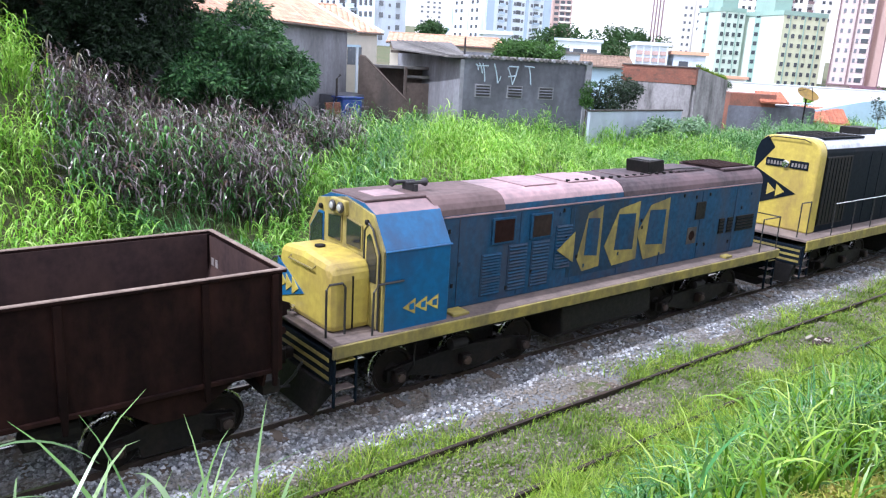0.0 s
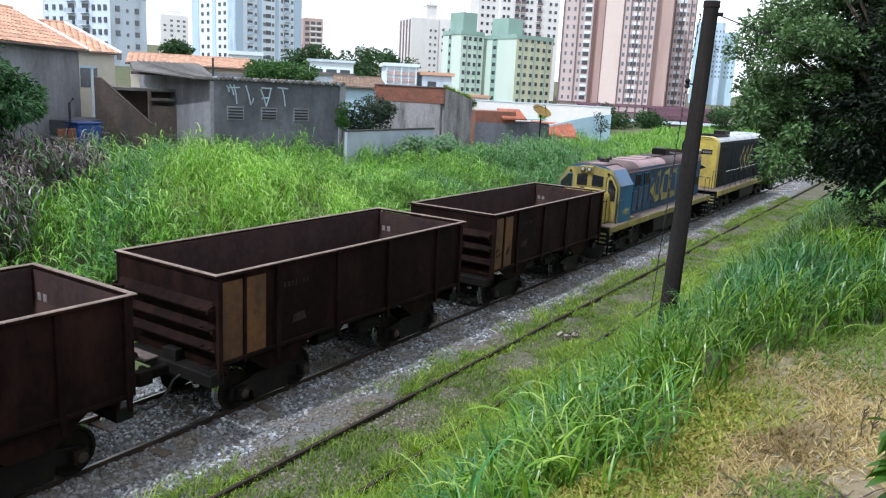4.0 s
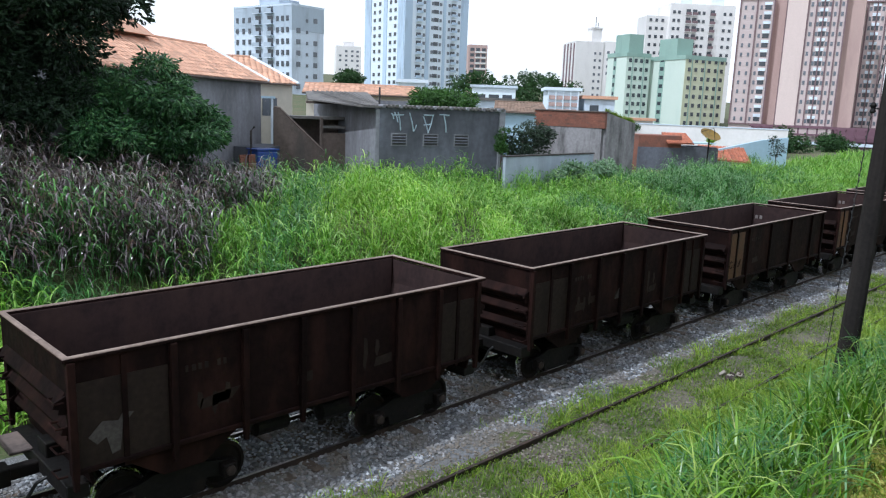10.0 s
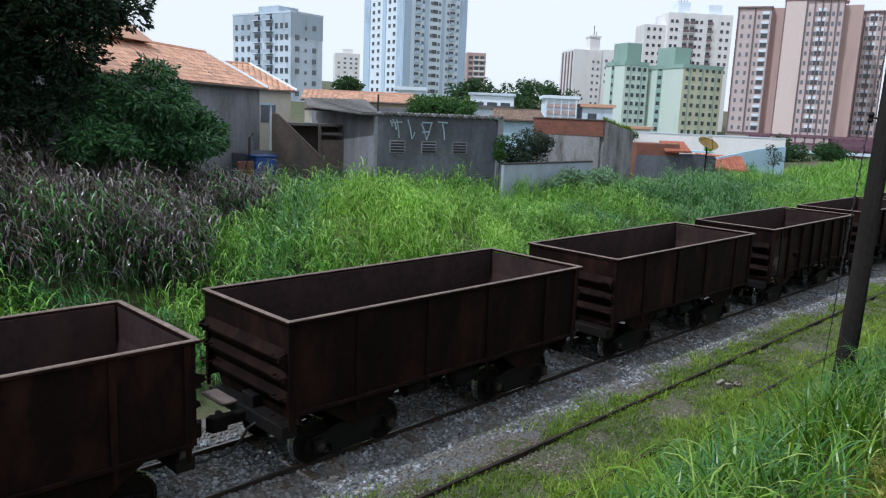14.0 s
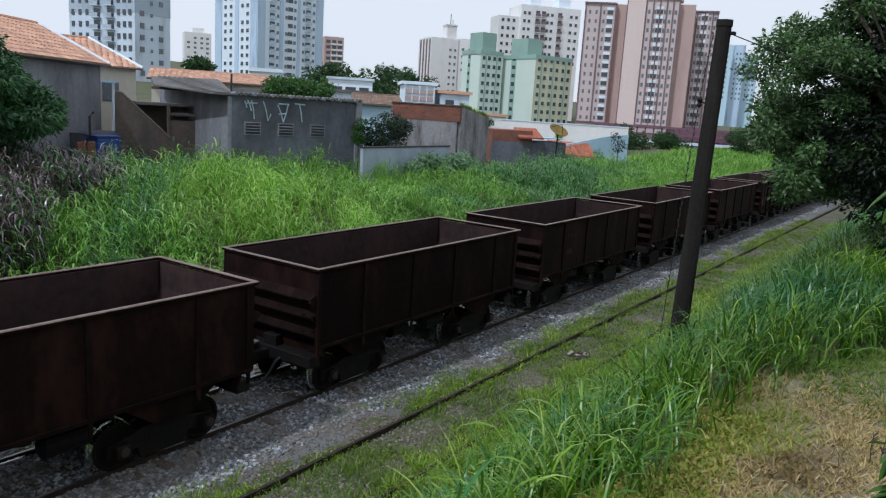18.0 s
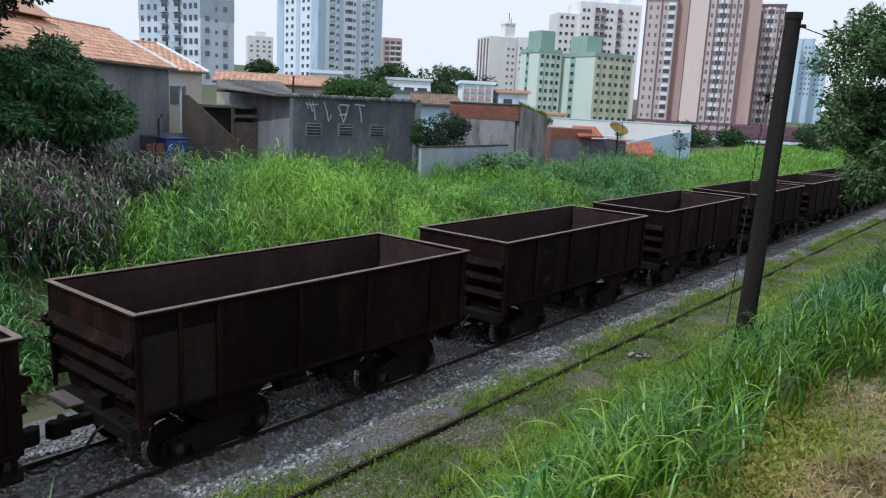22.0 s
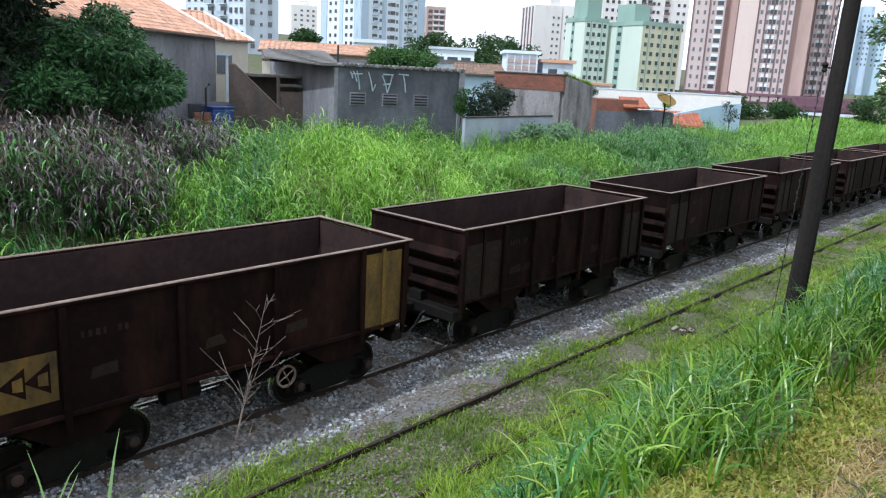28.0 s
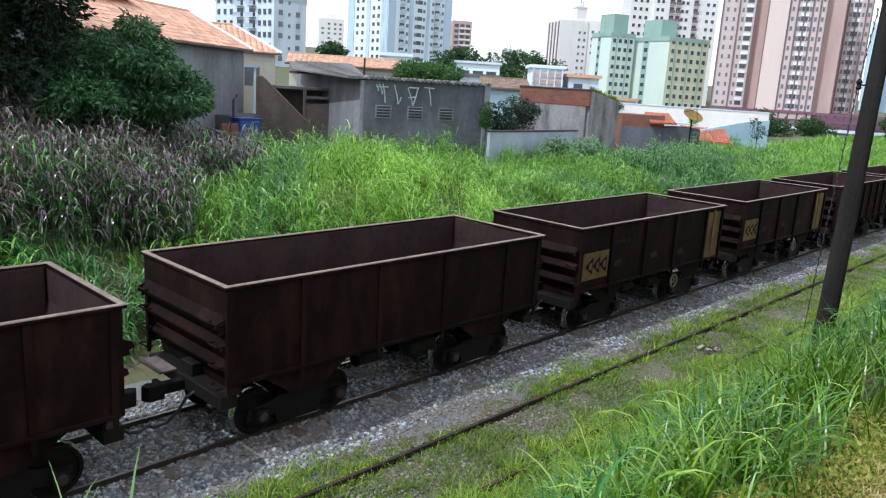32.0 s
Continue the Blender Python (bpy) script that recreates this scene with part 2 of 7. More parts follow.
def prism(pts, axis, a, b, bevel=0.0, bm=None):
    """A flat outline drawn out along an axis from a to b. The outline's two numbers are the other axes in order."""
    bm = bm or bmesh.new()
    put = {"x": lambda p, d: (d, p[0], p[1]), "y": lambda p, d: (p[0], d, p[1]), "z": lambda p, d: (p[0], p[1], d)}[axis]
    lo, hi = [bm.verts.new(put(p, a)) for p in pts], [bm.verts.new(put(p, b)) for p in pts]
    n = len(pts)
    fs = [bm.faces.new(lo[::-1]), bm.faces.new(hi)] + [bm.faces.new((lo[i], lo[(i + 1) % n], hi[(i + 1) % n], hi[i])) for i in range(n)]
    bmesh.ops.recalc_face_normals(bm, faces=fs)
    if bevel:
        bmesh.ops.bevel(bm, geom=list({e for q in fs for e in q.edges}), offset=bevel, segments=2, affect="EDGES", profile=0.5)
    return bm


def rod(points, r, n=8, bm=None, r1=None):
    """A round bar through points; r1: its radius at the end."""
    bm = bm or bmesh.new()
    pts = [Vector(p) for p in points]
    rings = []
    for i, p in enumerate(pts):
        d = (pts[min(i + 1, len(pts) - 1)] - pts[max(i - 1, 0)]).normalized()
        up = Vector((0, 0, 1)) if abs(d.z) < 0.9 else Vector((1, 0, 0))
        a = d.cross(up).normalized()
        c = a.cross(d)
        rr = r if r1 is None else r + (r1 - r) * i / (len(pts) - 1)
        rings.append([bm.verts.new(p + rr * (math.cos(k * math.tau / n) * a + math.sin(k * math.tau / n) * c)) for k in range(n)])
    for q, w in zip(rings, rings[1:]):
        for k in range(n):
            bm.faces.new((q[k], q[(k + 1) % n], w[(k + 1) % n], w[k]))
    bm.faces.new(rings[0][::-1])
    bm.faces.new(rings[-1])
    return bm


def lathe(profile, axis, n=20, bm=None, at=(0, 0, 0)):
    """A turned shape: profile of (distance along the axis, radius)."""
    bm = bm or bmesh.new()
    rings = []
    for d, r in profile:
        ring = []
        for k in range(n):
            c, s = r * math.cos(k * math.tau / n), r * math.sin(k * math.tau / n)
            p = {"x": (d, c, s), "y": (s, d, c), "z": (c, s, d)}[axis]
            ring.append(bm.verts.new(Vector(p) + Vector(at)))
        rings.append(ring)
    for q, w in zip(rings, rings[1:]):
        for k in range(n):
            bm.faces.new((q[k], q[(k + 1) % n], w[(k + 1) % n], w[k]))
    bm.faces.new(rings[0][::-1])
    bm.faces.new(rings[-1])
    bmesh.ops.recalc_face_normals(bm, faces=bm.faces[:])
    return bm


def mesh_fast(name, verts, quads, material, parent=None, smooth=False):
    """A mesh of quads from arrays."""
    me = bpy.data.meshes.new(name)
    nv, nq = len(verts), len(quads)
    me.vertices.add(nv)
    me.vertices.foreach_set("co", np.asarray(verts, np.float32).ravel())
    me.loops.add(nq * 4)
    me.loops.foreach_set("vertex_index", np.asarray(quads, np.int32).ravel())
    me.polygons.add(nq)
    me.polygons.foreach_set("loop_start", np.arange(0, nq * 4, 4, dtype=np.int32))
    me.polygons.foreach_set("loop_total", np.full(nq, 4, np.int32))
    me.polygons.foreach_set("use_smooth", np.full(nq, smooth))
    me.update(calc_edges=True)
    me.validate()
    me.materials.append(material)
    ob = new(name, me)
    ob.parent = parent
    return ob


# ---- ground ----
TRACK_NEAR, TRACK_FAR = 7.89, 11.88


def sstep(a, b, x):
    t = np.clip((np.asarray(x, float) - a) / (b - a), 0, 1)
    return t * t * (3 - 2 * t)


def ground_z(x, y):
    """The height of the ground: a cutting with two tracks, a steep near bank with a ledge, a gentle far slope."""
    x, y = np.asarray(x, float), np.asarray(y, float)
    near = 3.35 * sstep(6.3, 1.7, y) + 0.2 * sstep(1.5, -4, y) + 1.25 * sstep(7.0, 1.0, x) * sstep(4.6, 0.8, y)
    far = 1.5 * sstep(14.6, 21, y) + 0.9 * sstep(20, 31, y) + 2.3 * sstep(14, 2, x) * sstep(17, 27, y)
    far = far + 0.9 * np.exp(-((x - 19.5) / 7.0) ** 2 - ((y - 22.6) / 2.6) ** 2) + 0.7 * np.exp(-((x - 41) / 8.0) ** 2 - ((y - 21.5) / 2.5) ** 2)
    far = far + 0.6 * sstep(66, 90, x) * sstep(15, 22, y) * sstep(150, 110, x)
    far = far + 2.6 * sstep(6.2, 2.6, x) * sstep(18.3, 25, y) * sstep(60, 34, y)
    far = far + 0.045 * np.maximum(0, y - 55) * sstep(0, 120, x + y) * (1 - sstep(95, 130, x) * sstep(340, 300, x) * sstep(142, 122, y))
    far = far - 3.3 * sstep(105, 150, x) * sstep(20, 40, y) * sstep(340, 300, x) * sstep(142, 122, y)
    wave = 0.10 * np.sin(0.9 * x + 1.3 * np.sin(0.5 * y)) * np.sin(0.7 * y + 0.4 * x)
    wave = wave * np.clip(np.maximum((5.4 - y) / 3, (y - 16) / 3), 0, 1)
    return np.where(y < 10, near, far) - 0.17 + wave


def spaced(lo, a, b, hi, fine, grow=1.18):
    mid = list(np.arange(a, b + fine / 2, fine))
    left, right, s = [a], [b], fine
    while left[-1] > lo or right[-1] < hi:
        s *= grow
        if left[-1] > lo:
            left.append(max(lo, left[-1] - s))
        if right[-1] < hi:
            right.append(min(hi, right[-1] + s))
    return np.array(left[:0:-1] + mid + right[1:])


def grid_mesh(name, xs, ys, zf, material):
    gx, gy = np.meshgrid(xs, ys)
    v = np.stack([gx.ravel(), gy.ravel(), zf(gx, gy).ravel()], 1)
    nx, ny = len(xs), len(ys)
    i = (np.arange(ny - 1)[:, None] * nx + np.arange(nx - 1)[None, :]).ravel()
    return mesh_fast(name, v, np.stack([i, i + 1, i + nx + 1, i + nx], 1), material, smooth=True)


def soil_material():
    m = Tree("grassy_soil")
    v = m.coords(loose=False)
    a, b, c = m.noise(v, 0.22, 5), m.noise(v, 3.0, 6), m.noise(v, 22.0, 5)
    col = m.mix(m.ramp(b, 0.35, 0.65), (0.03, 0.05, 0.012), (0.06, 0.085, 0.02))
    col = m.mix(m.ramp(a, 0.48, 0.62), col, (0.085, 0.075, 0.038))
    col = m.mix(m.ramp(c, 0.45, 0.75), col, (0.12, 0.095, 0.06))
    m.link(col, m.b.inputs["Base Color"])
    m.b.inputs["Roughness"].default_value = 0.95
    m.bump(c, 0.03)
    return m.m


SOIL = soil_material()
ground = grid_mesh("ground", spaced(-1500, -8, 40, 2500, 0.5), spaced(-1200, -8, 40, 2500, 0.4), ground_z, SOIL)
tagged(ground, "grassy earth of a railway cutting with a worn dry ledge", "ground", kind="structure")


def ledge_edge(x):
    """Where the ledge ends and the tall bank grass begins."""
    return np.interp(x, [3, 5.2, 6.9, 8.0, 9.3, 10.6, 11.5, 12.6, 13.4, 14.2], [2.0, 1.85, 1.85, 1.9, 1.75, 1.3, 0.85, 0.2, -1.2, -6])


def dirt_material():
    m = Tree("dry_trodden_earth")
    v = m.coords(loose=False)
    a, b, c = m.noise(v, 1.1, 6), m.noise(v, 9.0, 6), m.noise(v, 40.0, 4)
    col = m.mix(m.ramp(b, 0.3, 0.7), (0.24, 0.195, 0.125), (0.15, 0.12, 0.075))
    col = m.mix(m.ramp(a, 0.50, 0.66), col, (0.27, 0.235, 0.18))
    col = m.mix(m.ramp(c, 0.55, 0.75), col, (0.14, 0.13, 0.07))
    m.link(col, m.b.inputs["Base Color"])
    m.b.inputs["Roughness"].default_value = 0.95
    m.bump(b, 0.03)
    return m.m


gu, gv = np.meshgrid(np.linspace(2.6, 14.0, 60), np.linspace(0, 1, 40))
ly = -5.5 + gv * (ledge_edge(gu) + 0.2 + 0.12 * np.sin(5 * gu) + 5.5)
ledge = mesh_fast("bare_earth", np.stack([gu.ravel(), ly.ravel(), (ground_z(gu, ly) + 0.012).ravel()], 1), np.array([(i, i + 1, i + 61, i + 60) for j in range(39) for i in range(60 * j, 60 * j + 59)]), dirt_material(), smooth=True)
tagged(ledge, "dry pale trodden earth of the ledge", "earth", kind="structure")


def gravel_material(name, a, b, c):
    m = Tree(name)
    v = m.coords(loose=False)
    vo = m.add("TexVoronoi", ins={"Scale": 26.0})
    m.link(v, vo.inputs["Vector"])
    big = m.noise(v, 0.8, 6)
    col = m.mix(m.ramp(m.noise(v, 18, 4), 0.3, 0.7), a, b)
    col = m.mix(m.ramp(big, 0.45, 0.62), col, c)
    m.link(col, m.b.inputs["Base Color"])
    m.b.inputs["Roughness"].default_value = 0.9
    m.bump(vo.outputs["Distance"], 0.04, 0.9)
    return m.m


GRAVEL = gravel_material("ballast_bed", (0.195, 0.20, 0.21), (0.098, 0.10, 0.105), (0.13, 0.115, 0.095))
GRAVELOLD = gravel_material("old_ballast_bed", (0.155, 0.14, 0.10), (0.085, 0.075, 0.053), (0.065, 0.075, 0.03))


def bed_z(x, y):
    d = np.abs(y - TRACK_FAR)
    return -0.125 - 0.05 * sstep(1.5, 3.0, d) + 0.02 * np.sin(2.3 * x) * np.sin(3.1 * y)


ballast = grid_mesh("ballast", spaced(-60, -6, 40, 700, 0.5), np.arange(9.0, 14.9, 0.3), bed_z, GRAVEL)
tagged(ballast, "pale grey crushed-stone ballast under the busy track", "ballast", kind="structure")
old_bed = grid_mesh("old_track_bed", spaced(-60, -6, 40, 700, 0.5), np.arange(6.2, 9.25, 0.3), lambda x, y: -0.135 + 0.02 * np.sin(1.7 * x + y) * np.sin(2.9 * y) - 0.07 * sstep(8.7, 9.2, y), GRAVELOLD)
tagged(old_bed, "weedy brown ballast of the disused track", "track bed", kind="structure")


def stones(name, n, x0, x1, y0, y1, zf, size, material, seed, fade):
    """Loose stones, each a small crooked block, thinning out along the track."""
    rng = np.random.default_rng(seed)
    x = x0 + (x1 - x0) * rng.random(n) ** fade
    y = y0 + (y1 - y0) * rng.random(n)
    s = size * (0.55 + 0.9 * rng.random(n))
    cube = np.array([(a, b, c) for c in (-1, 1) for b in (-1, 1) for a in (-1, 1)], float)
    v = cube[None] * (0.62 + 0.5 * rng.random((n, 8, 3)))
    ang = rng.random((n, 3)) * math.tau
    ca, sa = np.cos(ang), np.sin(ang)
    for i, (p, q) in enumerate(((0, 1), (1, 2), (0, 2))):
        vp = v[..., p] * ca[:, i, None] - v[..., q] * sa[:, i, None]
        v[..., q] = v[..., p] * sa[:, i, None] + v[..., q] * ca[:, i, None]
        v[..., p] = vp
    v *= (s / 2)[:, None, None] * np.array([1.0, 1.0, 0.8])
    v += np.stack([x, y, zf(x, y) + 0.12 * s], 1)[:, None]
    q = np.array([(0, 2, 3, 1), (4, 5, 7, 6), (0, 1, 5, 4), (1, 3, 7, 5), (3, 2, 6, 7), (2, 0, 4, 6)])
    quads = (np.arange(n)[:, None, None] * 8 + q[None]).reshape(-1, 4)
    return mesh_fast(name, v.reshape(-1, 3), quads, material)


def stone_material(name, cols):
    m = Tree(name)
    ge, cr = m.add("NewGeometry"), m.add("ValToRGB")
    for i, c in enumerate(cols):
        e = cr.color_ramp.elements[i] if i < 2 else cr.color_ramp.elements.new(0.5)
        e.position, e.color = i / (len(cols) - 1), (*c, 1)
    m.link(ge.outputs["Random Per Island"], cr.inputs[0])
    col = m.mix(m.ramp(m.noise(m.coords(loose=False), 0.9, 5), 0.42, 0.66), cr.outputs[0], (0.15, 0.13, 0.108))
    m.link(col, m.b.inputs["Base Color"])
    m.b.inputs["Roughness"].default_value = 0.88
    return m.m


STONE = stone_material("grey_stone", [(0.052, 0.056, 0.064), (0.195, 0.206, 0.225), (0.45, 0.468, 0.50)])
STONEOLD = stone_material("brown_stone", [(0.08, 0.07, 0.058), (0.15, 0.132, 0.108), (0.28, 0.25, 0.215)])
tagged(stones("ballast_stones", 56000, 0, 75, 9.55, 13.9, bed_z, 0.052, STONE, 3, 1.8), "loose pale grey ballast stones along the track", "gravel", kind="stuff")
tagged(stones("old_stones", 26000, 0, 60, 6.6, 9.9, lambda x, y: np.where(y > 9.05, bed_z(x, y), -0.135), 0.04, STONEOLD, 4, 1.5), "scattered brown stones between weeds", "gravel", kind="stuff")


def rail_bm(x0, x1):
    """A flat-bottomed rail's section drawn out along x, its head at z 0."""
    o = [(-0.075, -0.185), (0.075, -0.185), (0.075, -0.172), (0.012, -0.15), (0.012, -0.045), (0.036, -0.032), (0.036, -0.006), (0.028, 0), (-0.028, 0), (-0.036, -0.006), (-0.036, -0.032), (-0.012, -0.045), (-0.012, -0.15), (-0.075, -0.172)]
    bm = prism(o, "x", x0, x1)
    for f in bm.faces:
        if f.normal.z > 0.9 and f.calc_center_median().z > -0.01:
            f.material_index = 1
    return bm


def railway(name, y, label, shine, far):
    tr = tagged(new(name), label, "railway track", kind="structure")
    first = part("rail", rail_bm(-40, 600), [RAILSIDE, RAILTOP if shine else RAILSIDE], tr)
    first.location = (0, y - 0.835, 0)
    again(first, pose(0, y + 0.835, 0), tr)
    sl = part("sleeper", bx(-0.11, -1.3, -0.16, 0.11, 1.3, 0, 0.012), WOODOLD, tr)
    sl.location = (-6, y, -0.105 if shine else -0.15)
    rng = random.Random(int(y))
    for k in range(1, far):
        again(sl, pose(-6 + 0.62 * k + rng.uniform(-0.03, 0.03), y + rng.uniform(-0.04, 0.04), (-0.11 if shine else -0.15) + rng.uniform(-0.012, 0.01), 0, 0, rng.uniform(-1, 1)), tr)
    return tr


WOODOLD = surface("weathered_sleeper", (0.10, 0.075, 0.055), (0.055, 0.042, 0.033), (0.16, 0.13, 0.10), 12, 1.5, 0.45, (0.8, 0.95), 0.0, 0.006)
railway("track_busy", TRACK_FAR, "running track with bright rail heads on pale ballast", True, 90)
railway("track_disused", TRACK_NEAR, "rusty disused track half buried in grass", False, 60)

MARKDULL = surface("dull_white_mark", (0.20, 0.18, 0.175), (0.13, 0.115, 0.11), (0.06, 0.05, 0.048), 20, 6, 0.4, (0.7, 0.9))
# ---- the train: everything stands at a distance u ahead of the first wagon's tail ----
PITCH, BODY = 9.97, 8.42
TRAIN = [(0, -3.29), (1, 2.05), (2, 7.46), (3, 12.98), (4, 18.55), (4.5, 21.35), (5.5, 27.0), (6.5, 32.75), (8, 41.55), (9, 47.4), (10, 53.15), (11, 58.93), (12, 64.75), (13, 70.72), (14.5, 79.65), (16, 88.61), (17, 94.59), (18, 100.7), (19, 106.86), (20, 113.0), (21, 119.15), (22, 125.3), (23, 131.47), (24, 137.6), (25, 143.7), (26.5, 152.8), (28, 161.8), (29, 167.75), (30, 173.69), (31, 179.55), (32, 185.4)]
MOVERS, WHEELSETS = [], []


def wheelset(parent, x, r=0.42):
    """Two wheels on an axle, turning about y."""
    ws = part("wheelset", lathe([(-0.72, 0.075), (0.72, 0.075)], "y", 10), DARKSTEEL, parent)
    ws.location = (x, 0, r)
    prof = [(0, 0.10), (0.03, 0.13), (0.03, 0.30), (0.0, 0.33), (-0.02, r + 0.025), (0.01, r + 0.025), (0.02, r), (0.125, r - 0.006), (0.13, r - 0.06), (0.09, r - 0.09), (0.09, 0.14), (0.12, 0.11), (0.16, 0.09)]
    for s in (-1, 1):
        w = part("wheel", lathe([(s * (0.80 + d), q) for d, q in prof], "y", 22), [WHEEL, BRIGHT], ws)
        for p in w.data.polygons:
            if all(math.hypot(w.data.vertices[i].co.x, w.data.vertices[i].co.z) > r - 0.02 for i in p.vertices):
                p.material_index = 1
    return ws


def bogie(parent, x, base=1.7, r=0.42, axles=2):
    """A cast-frame bogie: side frames, bolster, springs, wheels."""
    h = base / 2
    o = [(-h - 0.22, 0.30), (-h - 0.20, 0.52), (-h + 0.25, 0.60), (-0.38, 0.68), (0.38, 0.68), (h - 0.25, 0.60), (h + 0.20, 0.52), (h + 0.22, 0.30), (h - 0.16, 0.30), (h - 0.34, 0.34), (0.45, 0.13), (-0.45, 0.13), (-h + 0.34, 0.34), (-h + 0.16, 0.30)]
    b = part("bogie", bx(-0.22, -0.95, 0.48, 0.22, 0.95, 0.74, 0.03), DARKSTEEL, parent)
    b.location = (x, 0, 0)
    for s in (-1, 1):
        part("side_frame", prism(o, "y", s * 1.0 - 0.06, s * 1.0 + 0.06, 0.012), DARKSTEEL, b)
        for q in (-0.2, 0.0, 0.2):
            part("spring", lathe([(0.22 + 0.03 * i, 0.065 if i % 2 else 0.05) for i in range(9)], "z", 8, at=(q, s * 1.0, 0)), WHEEL, b)
        for q in ((-h, h) if axles == 2 else (-h, 0, h)):
            part("axle_box", bx(q - 0.13, s * 1.13 - 0.09, 0.30, q + 0.13, s * 1.13 + 0.09, 0.54, 0.03), WHEEL, b)
            part("bearing_cap", lathe([(s * 1.2, 0.09), (s * 1.25, 0.085), (s * 1.26, 0.04)], "y", 12, at=(q, 0, 0.42)), RAILSIDE, b)
    for q in (-h + 0.52, h - 0.52):
        part("brake_beam", bx(q - 0.05, -0.86, 0.18, q + 0.05, 0.86, 0.52, 0.015), DARKSTEEL, b)
        for s in (-1, 1):
            part("brake_shoe", bx(q - 0.09, s * 0.86 - 0.07, 0.16, q + 0.09, s * 0.86 + 0.07, 0.62, 0.02), DARKSTEEL, b)
    for q in ((-h, h) if axles == 2 else (-h, 0, h)):
        WHEELSETS.append((wheelset(b, q, r), r))
    return b


def coupler(parent, x, s, paint=None):
    """A knuckle coupler and its air hose, reaching out along x in the direction s."""
    c = part("coupler", bx(min(x - s * 0.35, x + s * 0.42), -0.09, 0.78, max(x - s * 0.35, x + s * 0.42), 0.09, 0.98, 0.03), paint or WHEEL, parent)
    part("knuckle", prism([(x + s * 0.38, -0.17), (x + s * 0.66, -0.17), (x + s * 0.74, -0.02), (x + s * 0.62, 0.06), (x + s * 0.5, 0.02), (x + s * 0.46, 0.17), (x + s * 0.36, 0.17)], "z", 0.74, 1.02, 0.02), paint or WHEEL, c)
    hose = [(x - s * 0.05, -0.42, 0.86), (x + s * 0.12, -0.42, 0.80), (x + s * 0.26, -0.40, 0.58), (x + s * 0.45, -0.36, 0.40), (x + s * 0.66, -0.33, 0.36), (x + s * 0.78, -0.32, 0.42)]
    part("air_hose", rod(hose, 0.028, 7), RAILBLACK, c)


def arrows(parent, x0, z0, x1, z1, y, material, mark, name="emblem"):
    """Three arrowheads in a row with a plain block in each, standing proud of a side."""
    w, s = (x1 - x0) / 3, -1 if y < 0 else 1
    for k in range(3):
        a = x0 + k * w
        e = part(name, prism([(a, (z0 + z1) / 2), (a + w * 1.05, z0), (a + w * 1.05, z1)], "y", y, y + s * 0.006), material, parent)
        part("emblem_mark", prism([(a + w * 0.55, z0 + (z1 - z0) * 0.32), (a + w * 0.95, z0 + (z1 - z0) * 0.28), (a + w * 0.95, z0 + (z1 - z0) * 0.72), (a + w * 0.55, z0 + (z1 - z0) * 0.66)], "y", y + s * 0.006, y + s * 0.010), mark, e)


POSTS = (0.10, 1.55, 2.75, 3.85, 4.93, 6.02, 7.10, 8.22)
FEWPOSTS = (0.10, 1.55, 3.32, 5.1, 7.10, 8.22)


